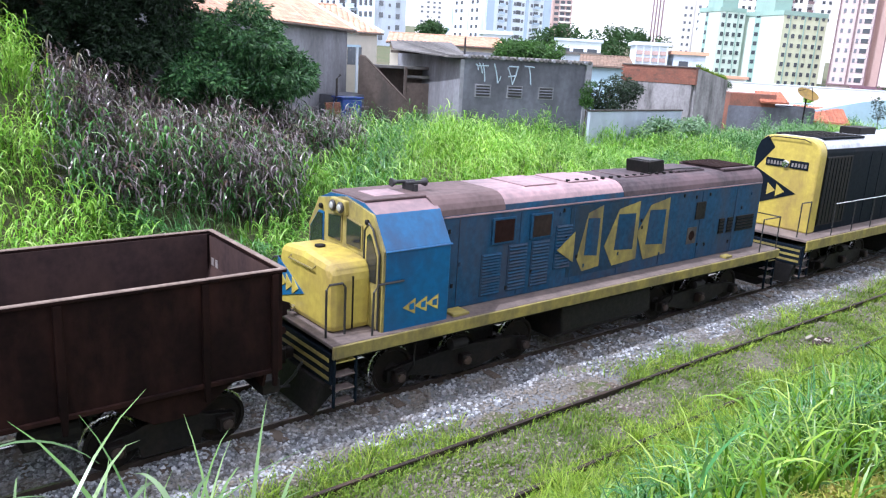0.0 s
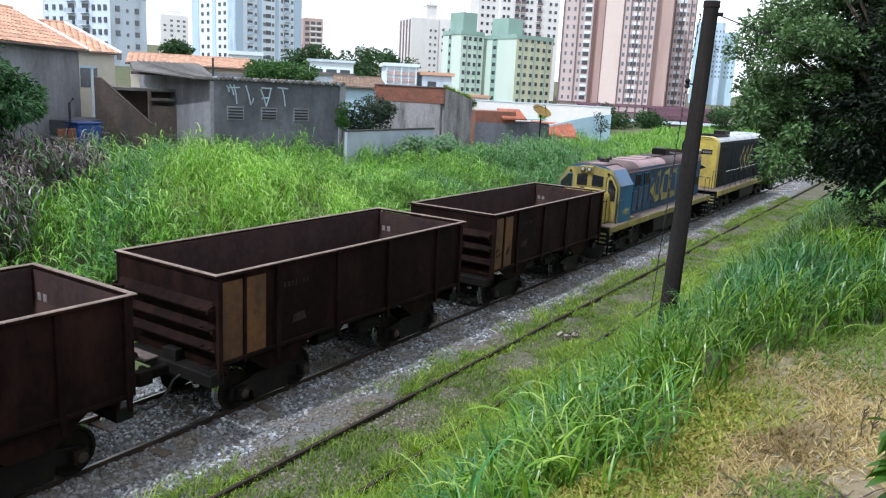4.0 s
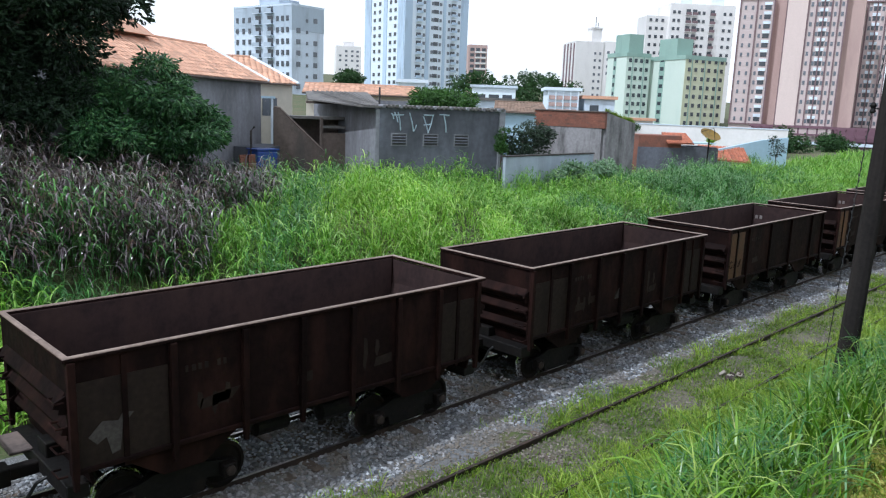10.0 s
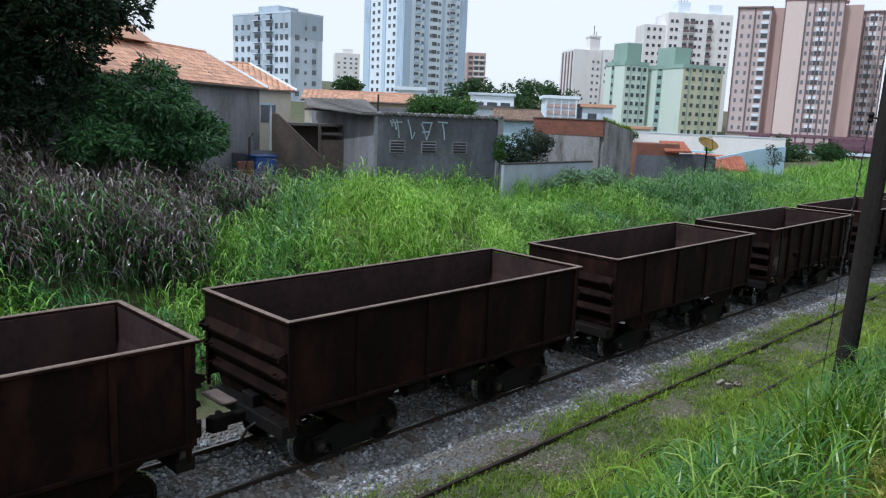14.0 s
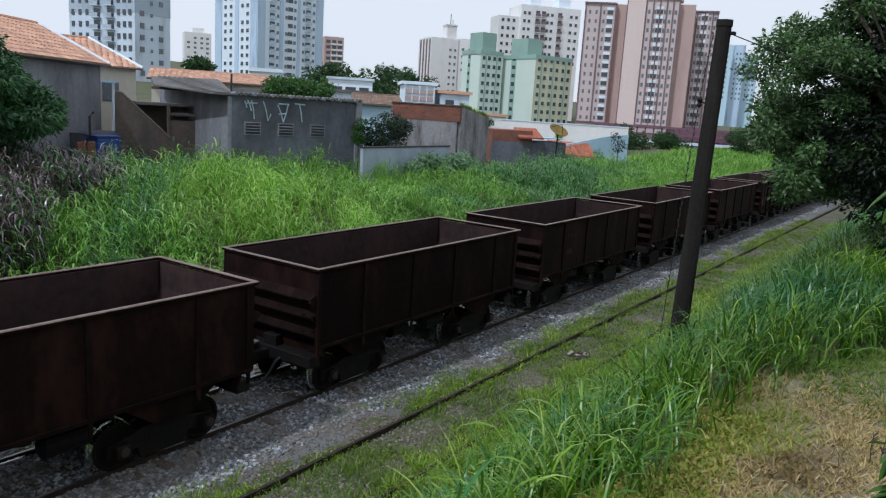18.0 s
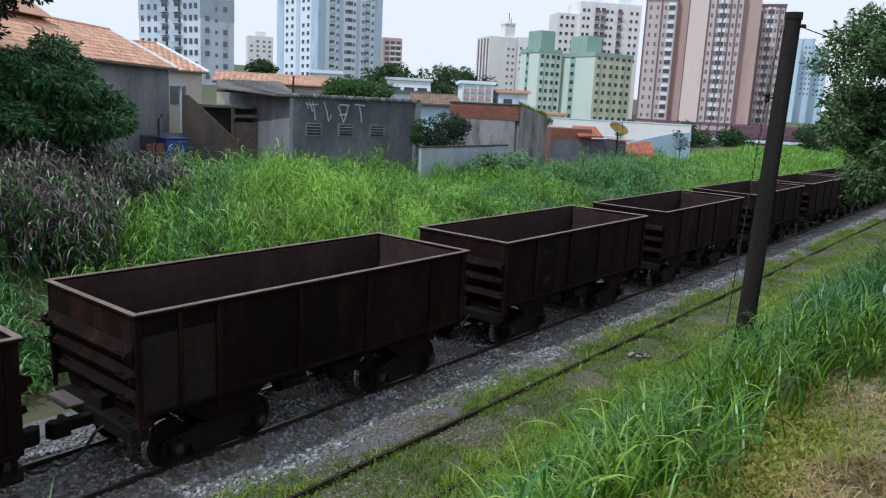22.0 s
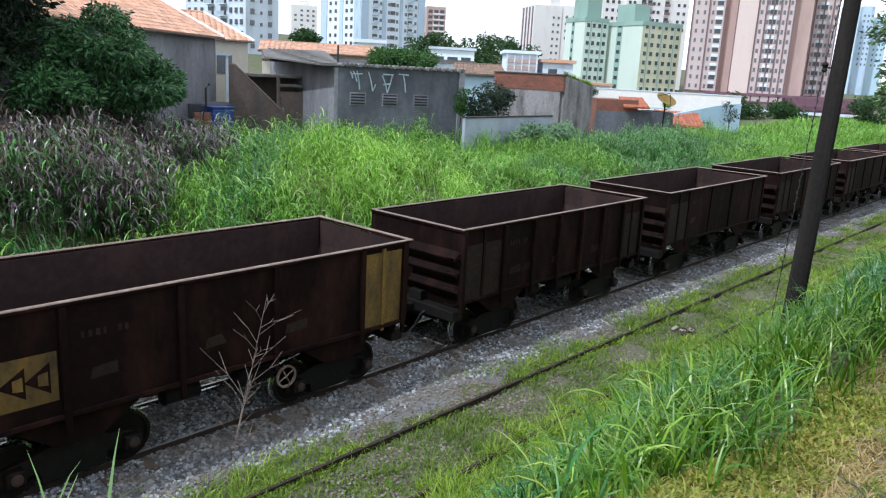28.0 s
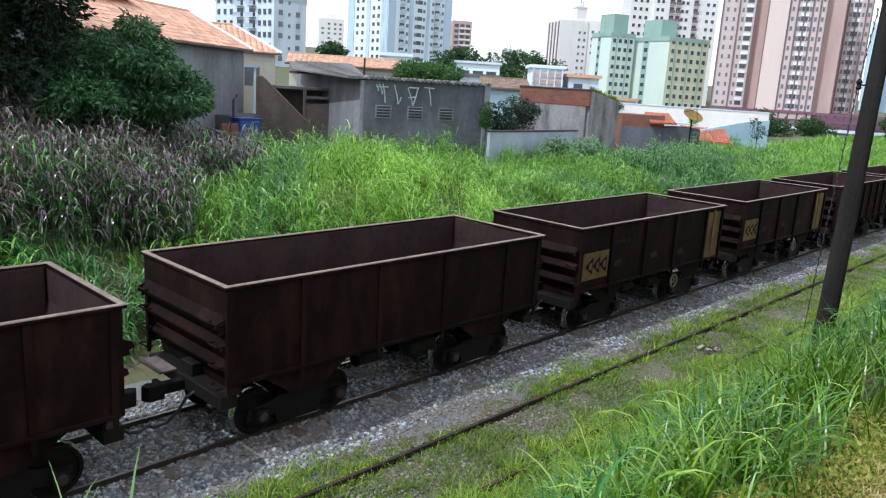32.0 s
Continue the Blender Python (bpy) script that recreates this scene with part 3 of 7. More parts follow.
def wagon(k, rear=None, front=None, emblem=False, marks=0, posts_out=0.07, label=""):
    """An open-top ore wagon; rear and front: the paint of its end panels."""
    w = tagged(new("ore_wagon"), label, "wagon", "ore wagons of the train")
    zb, zt, ze = 1.25, 2.925, 1.02
    for s in (-1, 1):
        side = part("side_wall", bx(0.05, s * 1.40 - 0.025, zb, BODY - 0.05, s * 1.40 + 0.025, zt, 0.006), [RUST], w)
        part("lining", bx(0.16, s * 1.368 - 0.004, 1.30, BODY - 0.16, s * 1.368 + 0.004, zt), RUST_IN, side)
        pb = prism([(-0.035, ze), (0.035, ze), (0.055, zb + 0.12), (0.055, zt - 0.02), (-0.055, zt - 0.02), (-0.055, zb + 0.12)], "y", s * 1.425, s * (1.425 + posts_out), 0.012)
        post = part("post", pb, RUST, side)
        spots = POSTS if posts_out > 0.08 else FEWPOSTS
        post.location = (spots[0], 0, 0)
        for x in spots[1:]:
            again(post, pose(x, 0, 0), side)
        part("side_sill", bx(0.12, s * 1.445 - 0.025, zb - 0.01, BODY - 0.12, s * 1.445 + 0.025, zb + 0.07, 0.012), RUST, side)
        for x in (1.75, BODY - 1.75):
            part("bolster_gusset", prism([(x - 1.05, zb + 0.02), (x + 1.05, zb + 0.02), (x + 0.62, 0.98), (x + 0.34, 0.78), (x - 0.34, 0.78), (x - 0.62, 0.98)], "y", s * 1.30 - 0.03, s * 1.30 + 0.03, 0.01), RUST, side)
        # the belt between the ledges, with small wear patches
        for x0, x1, paint in ((0.17, 1.25 if rear is AMBER else 1.48, rear), (7.17, 8.15, front)):
            if paint:
                panel = part("end_panel", bx(x0, s * 1.425, zb - 0.02, x1, s * 1.425 + s * 0.008, zt - (0.12 if paint in (OCHRE, AMBER) else 0.35)), paint, side)
                part("panel_post", bx((x0 + x1) / 2 - 0.04, s * 1.425, zb - 0.06, (x0 + x1) / 2 + 0.04, s * 1.425 + s * 0.035, zt - 0.05), paint if paint is OCHRE else RUST, panel)
                for i in range(3 if paint is AMBER and k in (1, 4) else 0):
                    part("scrawl", rod([(0.40 + 0.30 * i + 0.10 * math.cos(a * 0.9 + 0.7), s * 1.436, 1.78 + 0.12 * math.sin(a * 0.9 + 0.7 + i)) for a in range(7)], 0.013, 5), RUST, panel)
        if emblem:
            sq = part("emblem_panel", bx(0.25, s * 1.425, 1.55, 1.46, s * 1.425 + s * 0.010, 2.28), OCHRE, side, "yellow emblem panel")
            arrows(sq, 0.36, 1.68, 1.34, 2.14, s * 1.436, RUST, OCHRE)
        rg = random.Random(k * 7 + s)
        if marks:
            # a worn row of stencilled figures, and pale smudges below
            x, z = rg.uniform(1.7, 1.85), rg.uniform(2.36, 2.46)
            for i in range(7):
                if i != 4:
                    part("stencil_bar", bx(x + 0.105 * i, s * 1.425, z, x + 0.105 * i + rg.uniform(0.04, 0.07), s * 1.425 + s * 0.004, z + 0.10), RUSTPALE, side)
            for i in range(marks):
                x = (1.75, 3.5, 5.25, 2.2)[i % 4] + rg.uniform(0, 0.3)
                z = rg.uniform(1.62, 1.8)
                part("pale_smudge", prism([(x, z), (x + rg.uniform(0.3, 0.5), z + 0.02), (x + rg.uniform(0.3, 0.5), z + 0.2), (x + 0.04, z + 0.17)], "y", s * 1.425, s * 1.425 + s * 0.003), RUSTPALE, side)
        for x, z0, z1 in ((1.95, 1.72, 2.02), (2.2, 1.58, 1.98), (2.42, 1.7, 2.08), (5.22, 1.62, 2.26), (5.5, 1.84, 2.18)) if k in (5, 6) else ():
            part("chalk_drip", prism([(x, z1), (x + 0.07, z1 - 0.03), (x + 0.09, (z0 + z1) / 2), (x + 0.035, z0), (x - 0.02, z0 + 0.1)], "y", s * 1.425, s * 1.425 + s * 0.003), RUSTPALE, side)
        if k == 6:
            part("chalk_scrawl", prism([(0.3, 1.75), (0.5, 1.95), (0.72, 1.9), (0.8, 2.02), (0.95, 1.98), (0.78, 1.8), (0.74, 1.45), (0.62, 1.42), (0.55, 1.7), (0.42, 1.62)], "y", s * 1.438, s * 1.441), CHALK, side)
        if k == 5:
            part("chalk_mark", prism([(3.6, 1.7), (4.02, 1.7), (3.84, 2.04)], "y", s * 1.425, s * 1.425 + s * 0.004), CHALK, side)
        # ladder steps near the rear corner
        for i in range(4):
            part("step_iron", rod([(0.02, s * 1.40, 1.25 + 0.36 * i), (-0.10, s * 1.40, 1.25 + 0.36 * i), (-0.10, s * 1.12, 1.25 + 0.36 * i), (0.02, s * 1.12, 1.25 + 0.36 * i)], 0.017, 6), RUST, side)
    for x, s in ((0, 1), (BODY, -1)):
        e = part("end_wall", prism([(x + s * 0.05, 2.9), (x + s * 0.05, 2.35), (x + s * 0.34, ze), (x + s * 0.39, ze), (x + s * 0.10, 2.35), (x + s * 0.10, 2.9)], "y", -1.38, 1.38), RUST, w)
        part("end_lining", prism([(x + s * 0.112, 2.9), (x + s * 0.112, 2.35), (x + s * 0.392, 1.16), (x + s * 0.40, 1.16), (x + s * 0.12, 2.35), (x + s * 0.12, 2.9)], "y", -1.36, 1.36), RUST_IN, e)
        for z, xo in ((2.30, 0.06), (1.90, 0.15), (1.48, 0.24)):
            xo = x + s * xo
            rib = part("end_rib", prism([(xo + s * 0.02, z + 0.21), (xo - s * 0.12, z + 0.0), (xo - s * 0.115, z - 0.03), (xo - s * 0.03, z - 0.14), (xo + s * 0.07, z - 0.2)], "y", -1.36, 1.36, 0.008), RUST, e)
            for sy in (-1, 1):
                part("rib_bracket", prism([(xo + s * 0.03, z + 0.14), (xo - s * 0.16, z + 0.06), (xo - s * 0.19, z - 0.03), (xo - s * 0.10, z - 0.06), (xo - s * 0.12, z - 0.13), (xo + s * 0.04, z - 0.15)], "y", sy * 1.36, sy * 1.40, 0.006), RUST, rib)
        part("headstock", bx(min(x + s * 0.02, x + s * 0.34), -1.3, 0.80, max(x + s * 0.02, x + s * 0.34), 1.3, 1.04, 0.02), DARKSTEEL, w)
        part("brake_platform", bx(min(x - s * 0.28, x + s * 0.06), 0.25, 1.02, max(x - s * 0.28, x + s * 0.06), 1.05, 1.07, 0.012), GRATING, w)
        coupler(w, x, -s, ORANGE if k == 7 and s > 0 else None)
        # polished disc added to give the glint low at the wagon's end
        part("hose_coupling", lathe([(-0.72, 0.03), (-0.70, 0.06), (-0.62, 0.055), (-0.60, 0.02)], "y", 10, at=(x + s * 0.20, 0, 0.66)), BRIGHT, w, "bright steel disc added for a glint")
    if k < 5:
        for y in (0.96, 1.14):
            part("stencil_bar", bx(BODY - 0.132, y, 2.36, BODY - 0.120, y + 0.11, 2.50), MARKDULL, w, "small white mark inside")
    # floor and rim
    part("floor", bx(0.3, -1.38, 1.26, BODY - 0.3, 1.38, 1.31), RUST_IN, w)
    ro, ri, z0, z1 = 1.50, 1.405, 2.915, 2.985
    rb = bmesh.new()
    ring = []
    for z in (z0, z1):
        ring.append([rb.verts.new((x, y, z)) for x, y in ((0, -ro), (BODY, -ro), (BODY, ro), (0, ro))])
        ring.append([rb.verts.new((x, y, z)) for x, y in ((0.10, -ri), (BODY - 0.10, -ri), (BODY - 0.10, ri), (0.10, ri))])
    for a, b in ((ring[0], ring[1]), (ring[3], ring[2]), (ring[2], ring[0]), (ring[1], ring[3])):
        for i in range(4):
            rb.faces.new((a[i], b[i], b[(i + 1) % 4], a[(i + 1) % 4]))
    bmesh.ops.recalc_face_normals(rb, faces=rb.faces[:])
    bmesh.ops.bevel(rb, geom=rb.edges[:], offset=0.018, segments=2, affect="EDGES", profile=0.5)
    rim = part("rim", rb, [RIM, RUST], w, "worn top rim, painted paler where light falls")
    # upward faces take the pale colour: wear plus caught light, painted in
    for p in rim.data.polygons:
        p.material_index = 0 if p.normal.z > 0.35 else 1
    # underframe
    part("centre_sill", bx(0.1, -0.2, 0.70, BODY - 0.1, 0.2, 1.27, 0.02), DARKSTEEL, w)
    for x in (2.9, 4.2, 5.5):
        part("cross_bearer", prism([(-1.36, 1.26), (1.36, 1.26), (1.36, 1.16), (0.3, 0.72), (-0.3, 0.72), (-1.36, 1.16)], "x", x - 0.05, x + 0.05), DARKSTEEL, w)
    part("brake_cylinder", lathe([(3.3, 0.05), (3.32, 0.17), (3.95, 0.17), (4.0, 0.05)], "x", 14, at=(0, -0.75, 0.82)), DARKSTEEL, w)
    part("air_tank", lathe([(4.6, 0.06), (4.66, 0.19), (5.4, 0.19), (5.46, 0.06)], "x", 14, at=(0, -0.8, 0.78)), DARKSTEEL, w)
    part("brake_rod", rod([(1.4, -0.55, 0.62), (7.0, -0.55, 0.60)], 0.02, 6), BRIGHT, w)
    if k in (17, 18):
        ring = part("hand_wheel", lathe([(-1.46, 0.21), (-1.50, 0.21), (-1.50, 0.17), (-1.46, 0.17)], "y", 22, at=(5.3, 0, 0.86)), RIM, w, "pale spoked brake wheel")
        for a in range(4):
            dx, dz = 0.18 * math.cos(a * math.pi / 2 + 0.5), 0.18 * math.sin(a * math.pi / 2 + 0.5)
            part("spoke", rod([(5.3, -1.48, 0.86), (5.3 + dx, -1.48, 0.86 + dz)], 0.014, 6), RIM, ring)
        part("spindle", rod([(5.3, -1.48, 0.86), (5.3, -0.9, 0.86)], 0.03, 8), DARKSTEEL, ring)
    for x in (1.75, BODY - 1.75):
        bogie(w, x)
    MOVERS.append((w, -(k - 1) * PITCH))
    return w


PLAIN = "dark brown rusty open-top ore wagon, empty, with worn rim"
for k in range(1, 22):
    if k <= 4:
        wagon(k, AMBER, None, False, 1, label="rusty open-top ore wagon with faded orange rear panels")
    elif k in (5, 6, 16):
        wagon(k, RUSTPALE, RUSTPALE, False, 4, 0.09, label="ribbed rusty ore wagon with pale chalked panels, empty")
    elif k in (17, 18):
        wagon(k, None, OCHRE, True, 3, label="brown ore wagon with a yellow emblem square and end panel")
    else:
        wagon(k, RUSTPALE if k in (13, 14, 15) else None, None, False, 1 if k % 3 == 0 else 0, 0.04, label=PLAIN)


def louvres(parent, x0, x1, z0, z1, y, n, material):
    fr = part("louvre_panel", bx(x0, y - 0.012, z0, x1, y + 0.004, z1, 0.003), NAVY if material is NAVY else BLUE, parent)
    h = (z1 - z0) / n
    sl = part("slat", prism([(y - 0.008, 0), (y - 0.045, -h * 0.45), (y - 0.038, -h * 0.5), (y - 0.004, -h * 0.1)], "x", x0 + 0.03, x1 - 0.03), material, fr)
    sl.location = (0, 0, z0 + h * 0.95)
    for i in range(1, n):
        again(sl, pose(0, 0, z0 + h * (i + 0.95)), fr)
    return fr


def hood_outline(w, z0, zs, zt, n=5):
    """Half widths and heights of a hood's cross-section with a rounded roof."""
    pts = [(-w, z0), (-w, zs)]
    for i in range(1, n):
        a = math.pi / 2 * i / n
        pts.append((-w * (0.55 + 0.45 * math.cos(a)), zs + (zt - zs) * math.sin(a)))
    pts.append((-w * 0.5, zt))
    return pts + [(-a, b) for a, b in reversed(pts)]


def split_roof(ob, z):
    """The faces above z take the second material."""
    for p in ob.data.polygons:
        c = sum((ob.data.vertices[i].co for i in p.vertices), Vector()) / len(p.vertices)
        p.material_index = 1 if p.normal.z > 0.3 and c.z > z else 0


def window(parent, name, outline, axis, a, b, frame_mat, label=""):
    """A pane in a proud frame; the outline lies across the axis."""
    cx, cz = sum(p[0] for p in outline) / len(outline), sum(p[1] for p in outline) / len(outline)
    big = [(cx + (p[0] - cx) * 1.12, cz + (p[1] - cz) * 1.12) for p in outline]
    fr = part(name, prism(big, axis, a, b, 0.006), frame_mat, parent, label)
    d = 0.012 if b > a else -0.012
    part("pane", prism(outline, axis, b, b + d), DARKGLASS, fr)
    return fr


def handrail(parent, pts, material, r=0.022):
    return part("handrail", rod(pts, r, 7), material, parent)


def loco_under(L, length, trucks, tank):
    for x in trucks:
        bogie(L, x, 3.3, 0.47, 3)
        for q in (-0.9, 0.85):
            part("traction_motor", bx(x + q - 0.4, -0.6, 0.25, x + q + 0.4, 0.6, 0.75, 0.05), DARKSTEEL, L)
        part("brake_cylinder", lathe([(x - 0.5, 0.05), (x - 0.48, 0.12), (x - 0.1, 0.12), (x - 0.08, 0.05)], "x", 12, at=(0, -1.2, 0.85)), DARKSTEEL, L)
        part("sand_pipe", rod([(x - 1.3, -1.15, 1.2), (x - 1.35, -1.18, 0.6), (x - 1.5, -1.0, 0.2)], 0.025, 6), DARKSTEEL, L)
    part("fuel_tank", prism([(-1.3, 1.15), (-1.35, 0.55), (-1.05, 0.32), (1.05, 0.32), (1.35, 0.55), (1.3, 1.15)], "x", tank[0], tank[1], 0.04), DARKSTEEL, L)
    part("underframe", bx(0.3, -1.1, 1.0, length - 0.3, 1.1, 1.3, 0.02), DARKSTEEL, L)
    for x, s in ((0.1, -1), (length - 0.1, 1)):
        coupler(L, x, s)


def end_steps(L, x, s, body_mat, stripe):
    """Stepwells and a striped buffer beam at a locomotive's end; s points outwards."""
    part("buffer_beam", bx(min(x, x - s * 0.12), -1.4, 0.72, max(x, x - s * 0.12), 1.4, 1.30, 0.02), body_mat, L)
    for i in range(3):
        part("beam_stripe", bx(min(x + s * 0.004, x + s * 0.010), -1.35, 0.80 + 0.17 * i, max(x + s * 0.004, x + s * 0.010), 1.35, 0.87 + 0.17 * i), stripe, L)
    part("plough", prism([(x - s * 0.1, 0.72), (x + s * 0.05, 0.70), (x + s * 0.30, 0.18), (x + s * 0.24, 0.16), (x - s * 0.15, 0.5)], "y", -1.25, 1.25, 0.01), DARKSTEEL, L)
    for sy in (-1, 1):
        for q in (0.06, 0.50):
            part("step_side", bx(x - s * q - 0.02, sy * 1.42 - 0.03, 0.30, x - s * q + 0.02, sy * 1.42 + 0.03, 1.34, 0.008), body_mat, L)
        for i in range(4):
            part("step_tread", bx(min(x - s * 0.08, x - s * 0.48), sy * 1.32 - 0.12, 0.34 + 0.26 * i, max(x - s * 0.08, x - s * 0.48), sy * 1.32 + 0.12, 0.37 + 0.26 * i, 0.006), stripe if i == 3 else GRATING, L)


def loco_blue():
    """The low-nosed blue and yellow locomotive coupled to the wagons."""
    L = tagged(new("diesel_locomotive"), "blue and yellow diesel locomotive with low nose and dusty pink roof", "locomotive", "locomotives")
    n = 14.9
    part("walkway", bx(0, -1.45, 1.40, n, 1.45, 1.47, 0.012), GRATING, L, "dusty walkway")
    for s in (-1, 1):
        part("side_sill", bx(0.0, s * 1.46 - 0.03, 1.22, n, s * 1.46 + 0.03, 1.455, 0.012), YELLOWOLD, L, "grimy yellow side sill")
    # hood with a rounded roof
    h = part("hood", prism(hood_outline(0.94, 1.47, 3.38, 3.74), "x", 2.5, 14.35, 0.02), [BLUE, ROOFPINK], L)
    split_roof(h, 3.40)
    part("drip_rail", bx(2.6, -0.965, 3.34, 14.3, -0.94, 3.37), ROOFPINK, h)
    for i in range(7):
        part("panel_seam", bx(3.1 + 1.66 * i, -0.952, 1.52, 3.12 + 1.66 * i, -0.938, 3.3), BLUE, h)
    # nose
    nose = part("nose", prism([(-0.98, 1.47), (-0.98, 2.55), (-0.86, 2.74), (0, 2.80), (0.86, 2.74), (0.98, 2.55), (0.98, 1.47)], "x", 0.22, 1.12, 0.13), YELLOW, L, "yellow low nose")
    part("nose_flash", prism([(0.98, 2.45), (-0.05, 1.98), (0.98, 1.66)], "x", 0.205, 0.222), CABBLUE, nose)
    for k in range(3):
        part("emblem", prism([(0.86 - 0.24 * k, 2.2), (0.86 - 0.24 * k, 1.86), (0.62 - 0.24 * k, 2.02)], "x", 0.19, 0.206), YELLOW, nose)
    part("nose_door_seam", bx(0.66, -0.992, 1.52, 0.69, -0.978, 2.5), DARKSTEEL, nose)
    part("number_light", lathe([(0.20, 0.06), (0.10, 0.075), (0.08, 0.05)], "x", 12, at=(0, 0.30, 1.62)), BRIGHT, nose)
    part("nose_hatch", lathe([(2.79, 0.10), (2.83, 0.10), (2.84, 0.06)], "z", 12, at=(0.62, 0.1, 0)), DARKSTEEL, nose)
    handrail(nose, [(0.24, -0.45, 2.62), (0.16, -0.45, 2.56), (0.16, 0.45, 2.56), (0.24, 0.45, 2.62)], YELLOWOLD, 0.015)
    # cab
    co = [(-1.34, 1.45), (-1.34, 2.97), (-0.96, 3.56), (-0.6, 3.70), (0, 3.74), (0.6, 3.70), (0.96, 3.56), (1.34, 2.97), (1.34, 1.45)]
    cab = part("cab", prism(co, "x", 1.12, 2.58, 0.012), [CABBLUE, ROOFPINK], L, "bright blue cab")
    for p in cab.data.polygons:
        p.material_index = 1 if p.normal.z > 0.85 else 0
    front = part("cab_front", prism([(-1.33, 1.47), (-1.33, 2.96), (-0.95, 3.55), (0, 3.72), (0.95, 3.55), (1.33, 2.96), (1.33, 1.47)], "x", 1.07, 1.122), YELLOWOLD, cab, "yellow cab front")
    window(front, "cab_window", [(-0.62, 2.86), (-0.14, 2.86), (-0.14, 3.34), (-0.62, 3.28)], "x", 1.07, 1.045, YELLOWOLD)
    window(front, "cab_window", [(0.08, 2.86), (0.52, 2.86), (0.52, 3.30), (0.08, 3.34)], "x", 1.07, 1.045, YELLOWOLD)
    window(front, "cab_window", [(0.75, 2.55), (1.22, 2.55), (1.22, 2.92), (0.92, 3.26), (0.75, 3.26)], "x", 1.07, 1.045, CABBLUE)
    door = part("cab_door", prism([(-1.24, 1.5), (-0.78, 1.5), (-0.78, 3.22), (-0.9, 3.36), (-1.02, 3.28), (-1.24, 2.9)], "x", 1.035, 1.072, 0.008), YELLOWOLD, front, "arched cab door, dark window")
    part("door_pane", prism([(-1.17, 2.35), (-0.85, 2.35), (-0.85, 3.15), (-0.93, 3.22), (-1.0, 3.16), (-1.17, 2.84)], "x", 1.02, 1.037), DARKGLASS, door)
    part("door_gasket", rod([(1.03, -1.26, 1.5), (1.03, -1.26, 2.9), (1.03, -1.03, 3.31), (1.03, -0.9, 3.40), (1.03, -0.76, 3.24), (1.03, -0.76, 1.5)], 0.02, 6), RAILBLACK, front)
    lamp = part("headlight_box", bx(0.98, -0.14, 3.38, 1.10, 0.40, 3.66, 0.03), YELLOWOLD, front)
    for y in (-0.02, 0.26):
        part("headlight", lathe([(1.0, 0.105), (0.95, 0.11), (0.93, 0.085)], "x", 16, at=(0, y, 3.52)), RAILBLACK, lamp)
        part("lens", lathe([(0.935, 0.075), (0.915, 0.055), (0.91, 0.02)], "x", 16, at=(0, y, 3.52)), LENS, lamp)
    part("marker_lamp", lathe([(1.06, 0.05), (1.02, 0.055), (1.0, 0.03)], "x", 10, at=(0, -0.82, 3.40)), DARKSTEEL, front)
    part("marker_lamp", lathe([(1.06, 0.05), (1.02, 0.055), (1.0, 0.03)], "x", 10, at=(0, 0.82, 3.40)), DARKSTEEL, front)
    part("cab_gutter", rod([(1.1, -1.36, 2.96), (2.6, -1.36, 2.96)], 0.02, 6), CABBLUE, cab)
    arrows(cab, 1.52, 1.72, 2.32, 2.02, -1.345, YELLOW, CABBLUE)
    # hood details
    for x0, x1 in ((3.72, 4.28), (4.46, 5.02), (5.14, 5.70)):
        louvres(h, x0, x1, 1.62, 2.50 if x0 < 4 else 2.62, -0.945, 14, BLUE)
    louvres(h, 5.86, 6.4, 1.9, 2.9, -0.945, 14, BLUE)
    part("stripe_flash", prism([(5.9, 2.35), (6.45, 2.02), (6.45, 2.72)], "y", -1.0, -0.99), YELLOWOLD, h)
    for x0 in (3.95, 5.05):
        f = part("filter_window", bx(x0, -0.985, 2.68, x0 + 0.66, -0.94, 3.24, 0.02), BLUE, h)
        part("filter", bx(x0 + 0.06, -0.992, 2.73, x0 + 0.60, -0.984, 3.19), RUSTPALE if x0 > 4 else RUST, f)
    part("patch_panel", bx(6.3, -0.95, 1.66, 8.3, -0.944, 3.30), MIDBLUE, h)
    for i, x in enumerate((6.62, 7.55, 8.75)):
        w = 0.8 if i == 0 else 1.25
        part("emblem", prism([(x, 2.05 + 0.2 * i), (x + 0.28 * w, 1.74), (x + w, 1.80), (x + w * 0.96, 3.24), (x + 0.35 * w, 3.10)], "y", -0.958, -0.951), YELLOWOLD, h)
        k = part("emblem_mark", prism([(x + 0.30 * w, 2.12), (x + 0.86 * w, 2.06), (x + 0.86 * w, 2.95), (x + 0.34 * w, 2.98)], "y", -0.963, -0.958), BLUE, h)
    part("side_vent", bx(11.15, -0.965, 2.55, 11.6, -0.94, 3.02, 0.015), DARKSTEEL, h)
    part("fire_panel", bx(10.9, -0.955, 1.92, 11.3, -0.94, 2.36), CHALK, h)
    part("fire_mark", lathe([(-0.956, 0.13), (-0.962, 0.12)], "y", 14, at=(11.1, 0, 2.14)), RUST, h)
    for x0, x1 in ((12.35, 12.6), (12.75, 13.0), (13.2, 14.1)):
        g = part("grille", bx(x0, -0.97, 2.05, x1, -0.94, 2.48, 0.01), DARKSTEEL, h)
        for i in range(4):
            part("bar", bx(x0 + 0.02, -0.982, 2.1 + 0.09 * i, x1 - 0.02, -0.968, 2.13 + 0.09 * i), NAVY, g)
    rg = random.Random(5)
    for i in range(26):
        x, z = rg.uniform(2.8, 14.0), rg.uniform(1.55, 3.25)
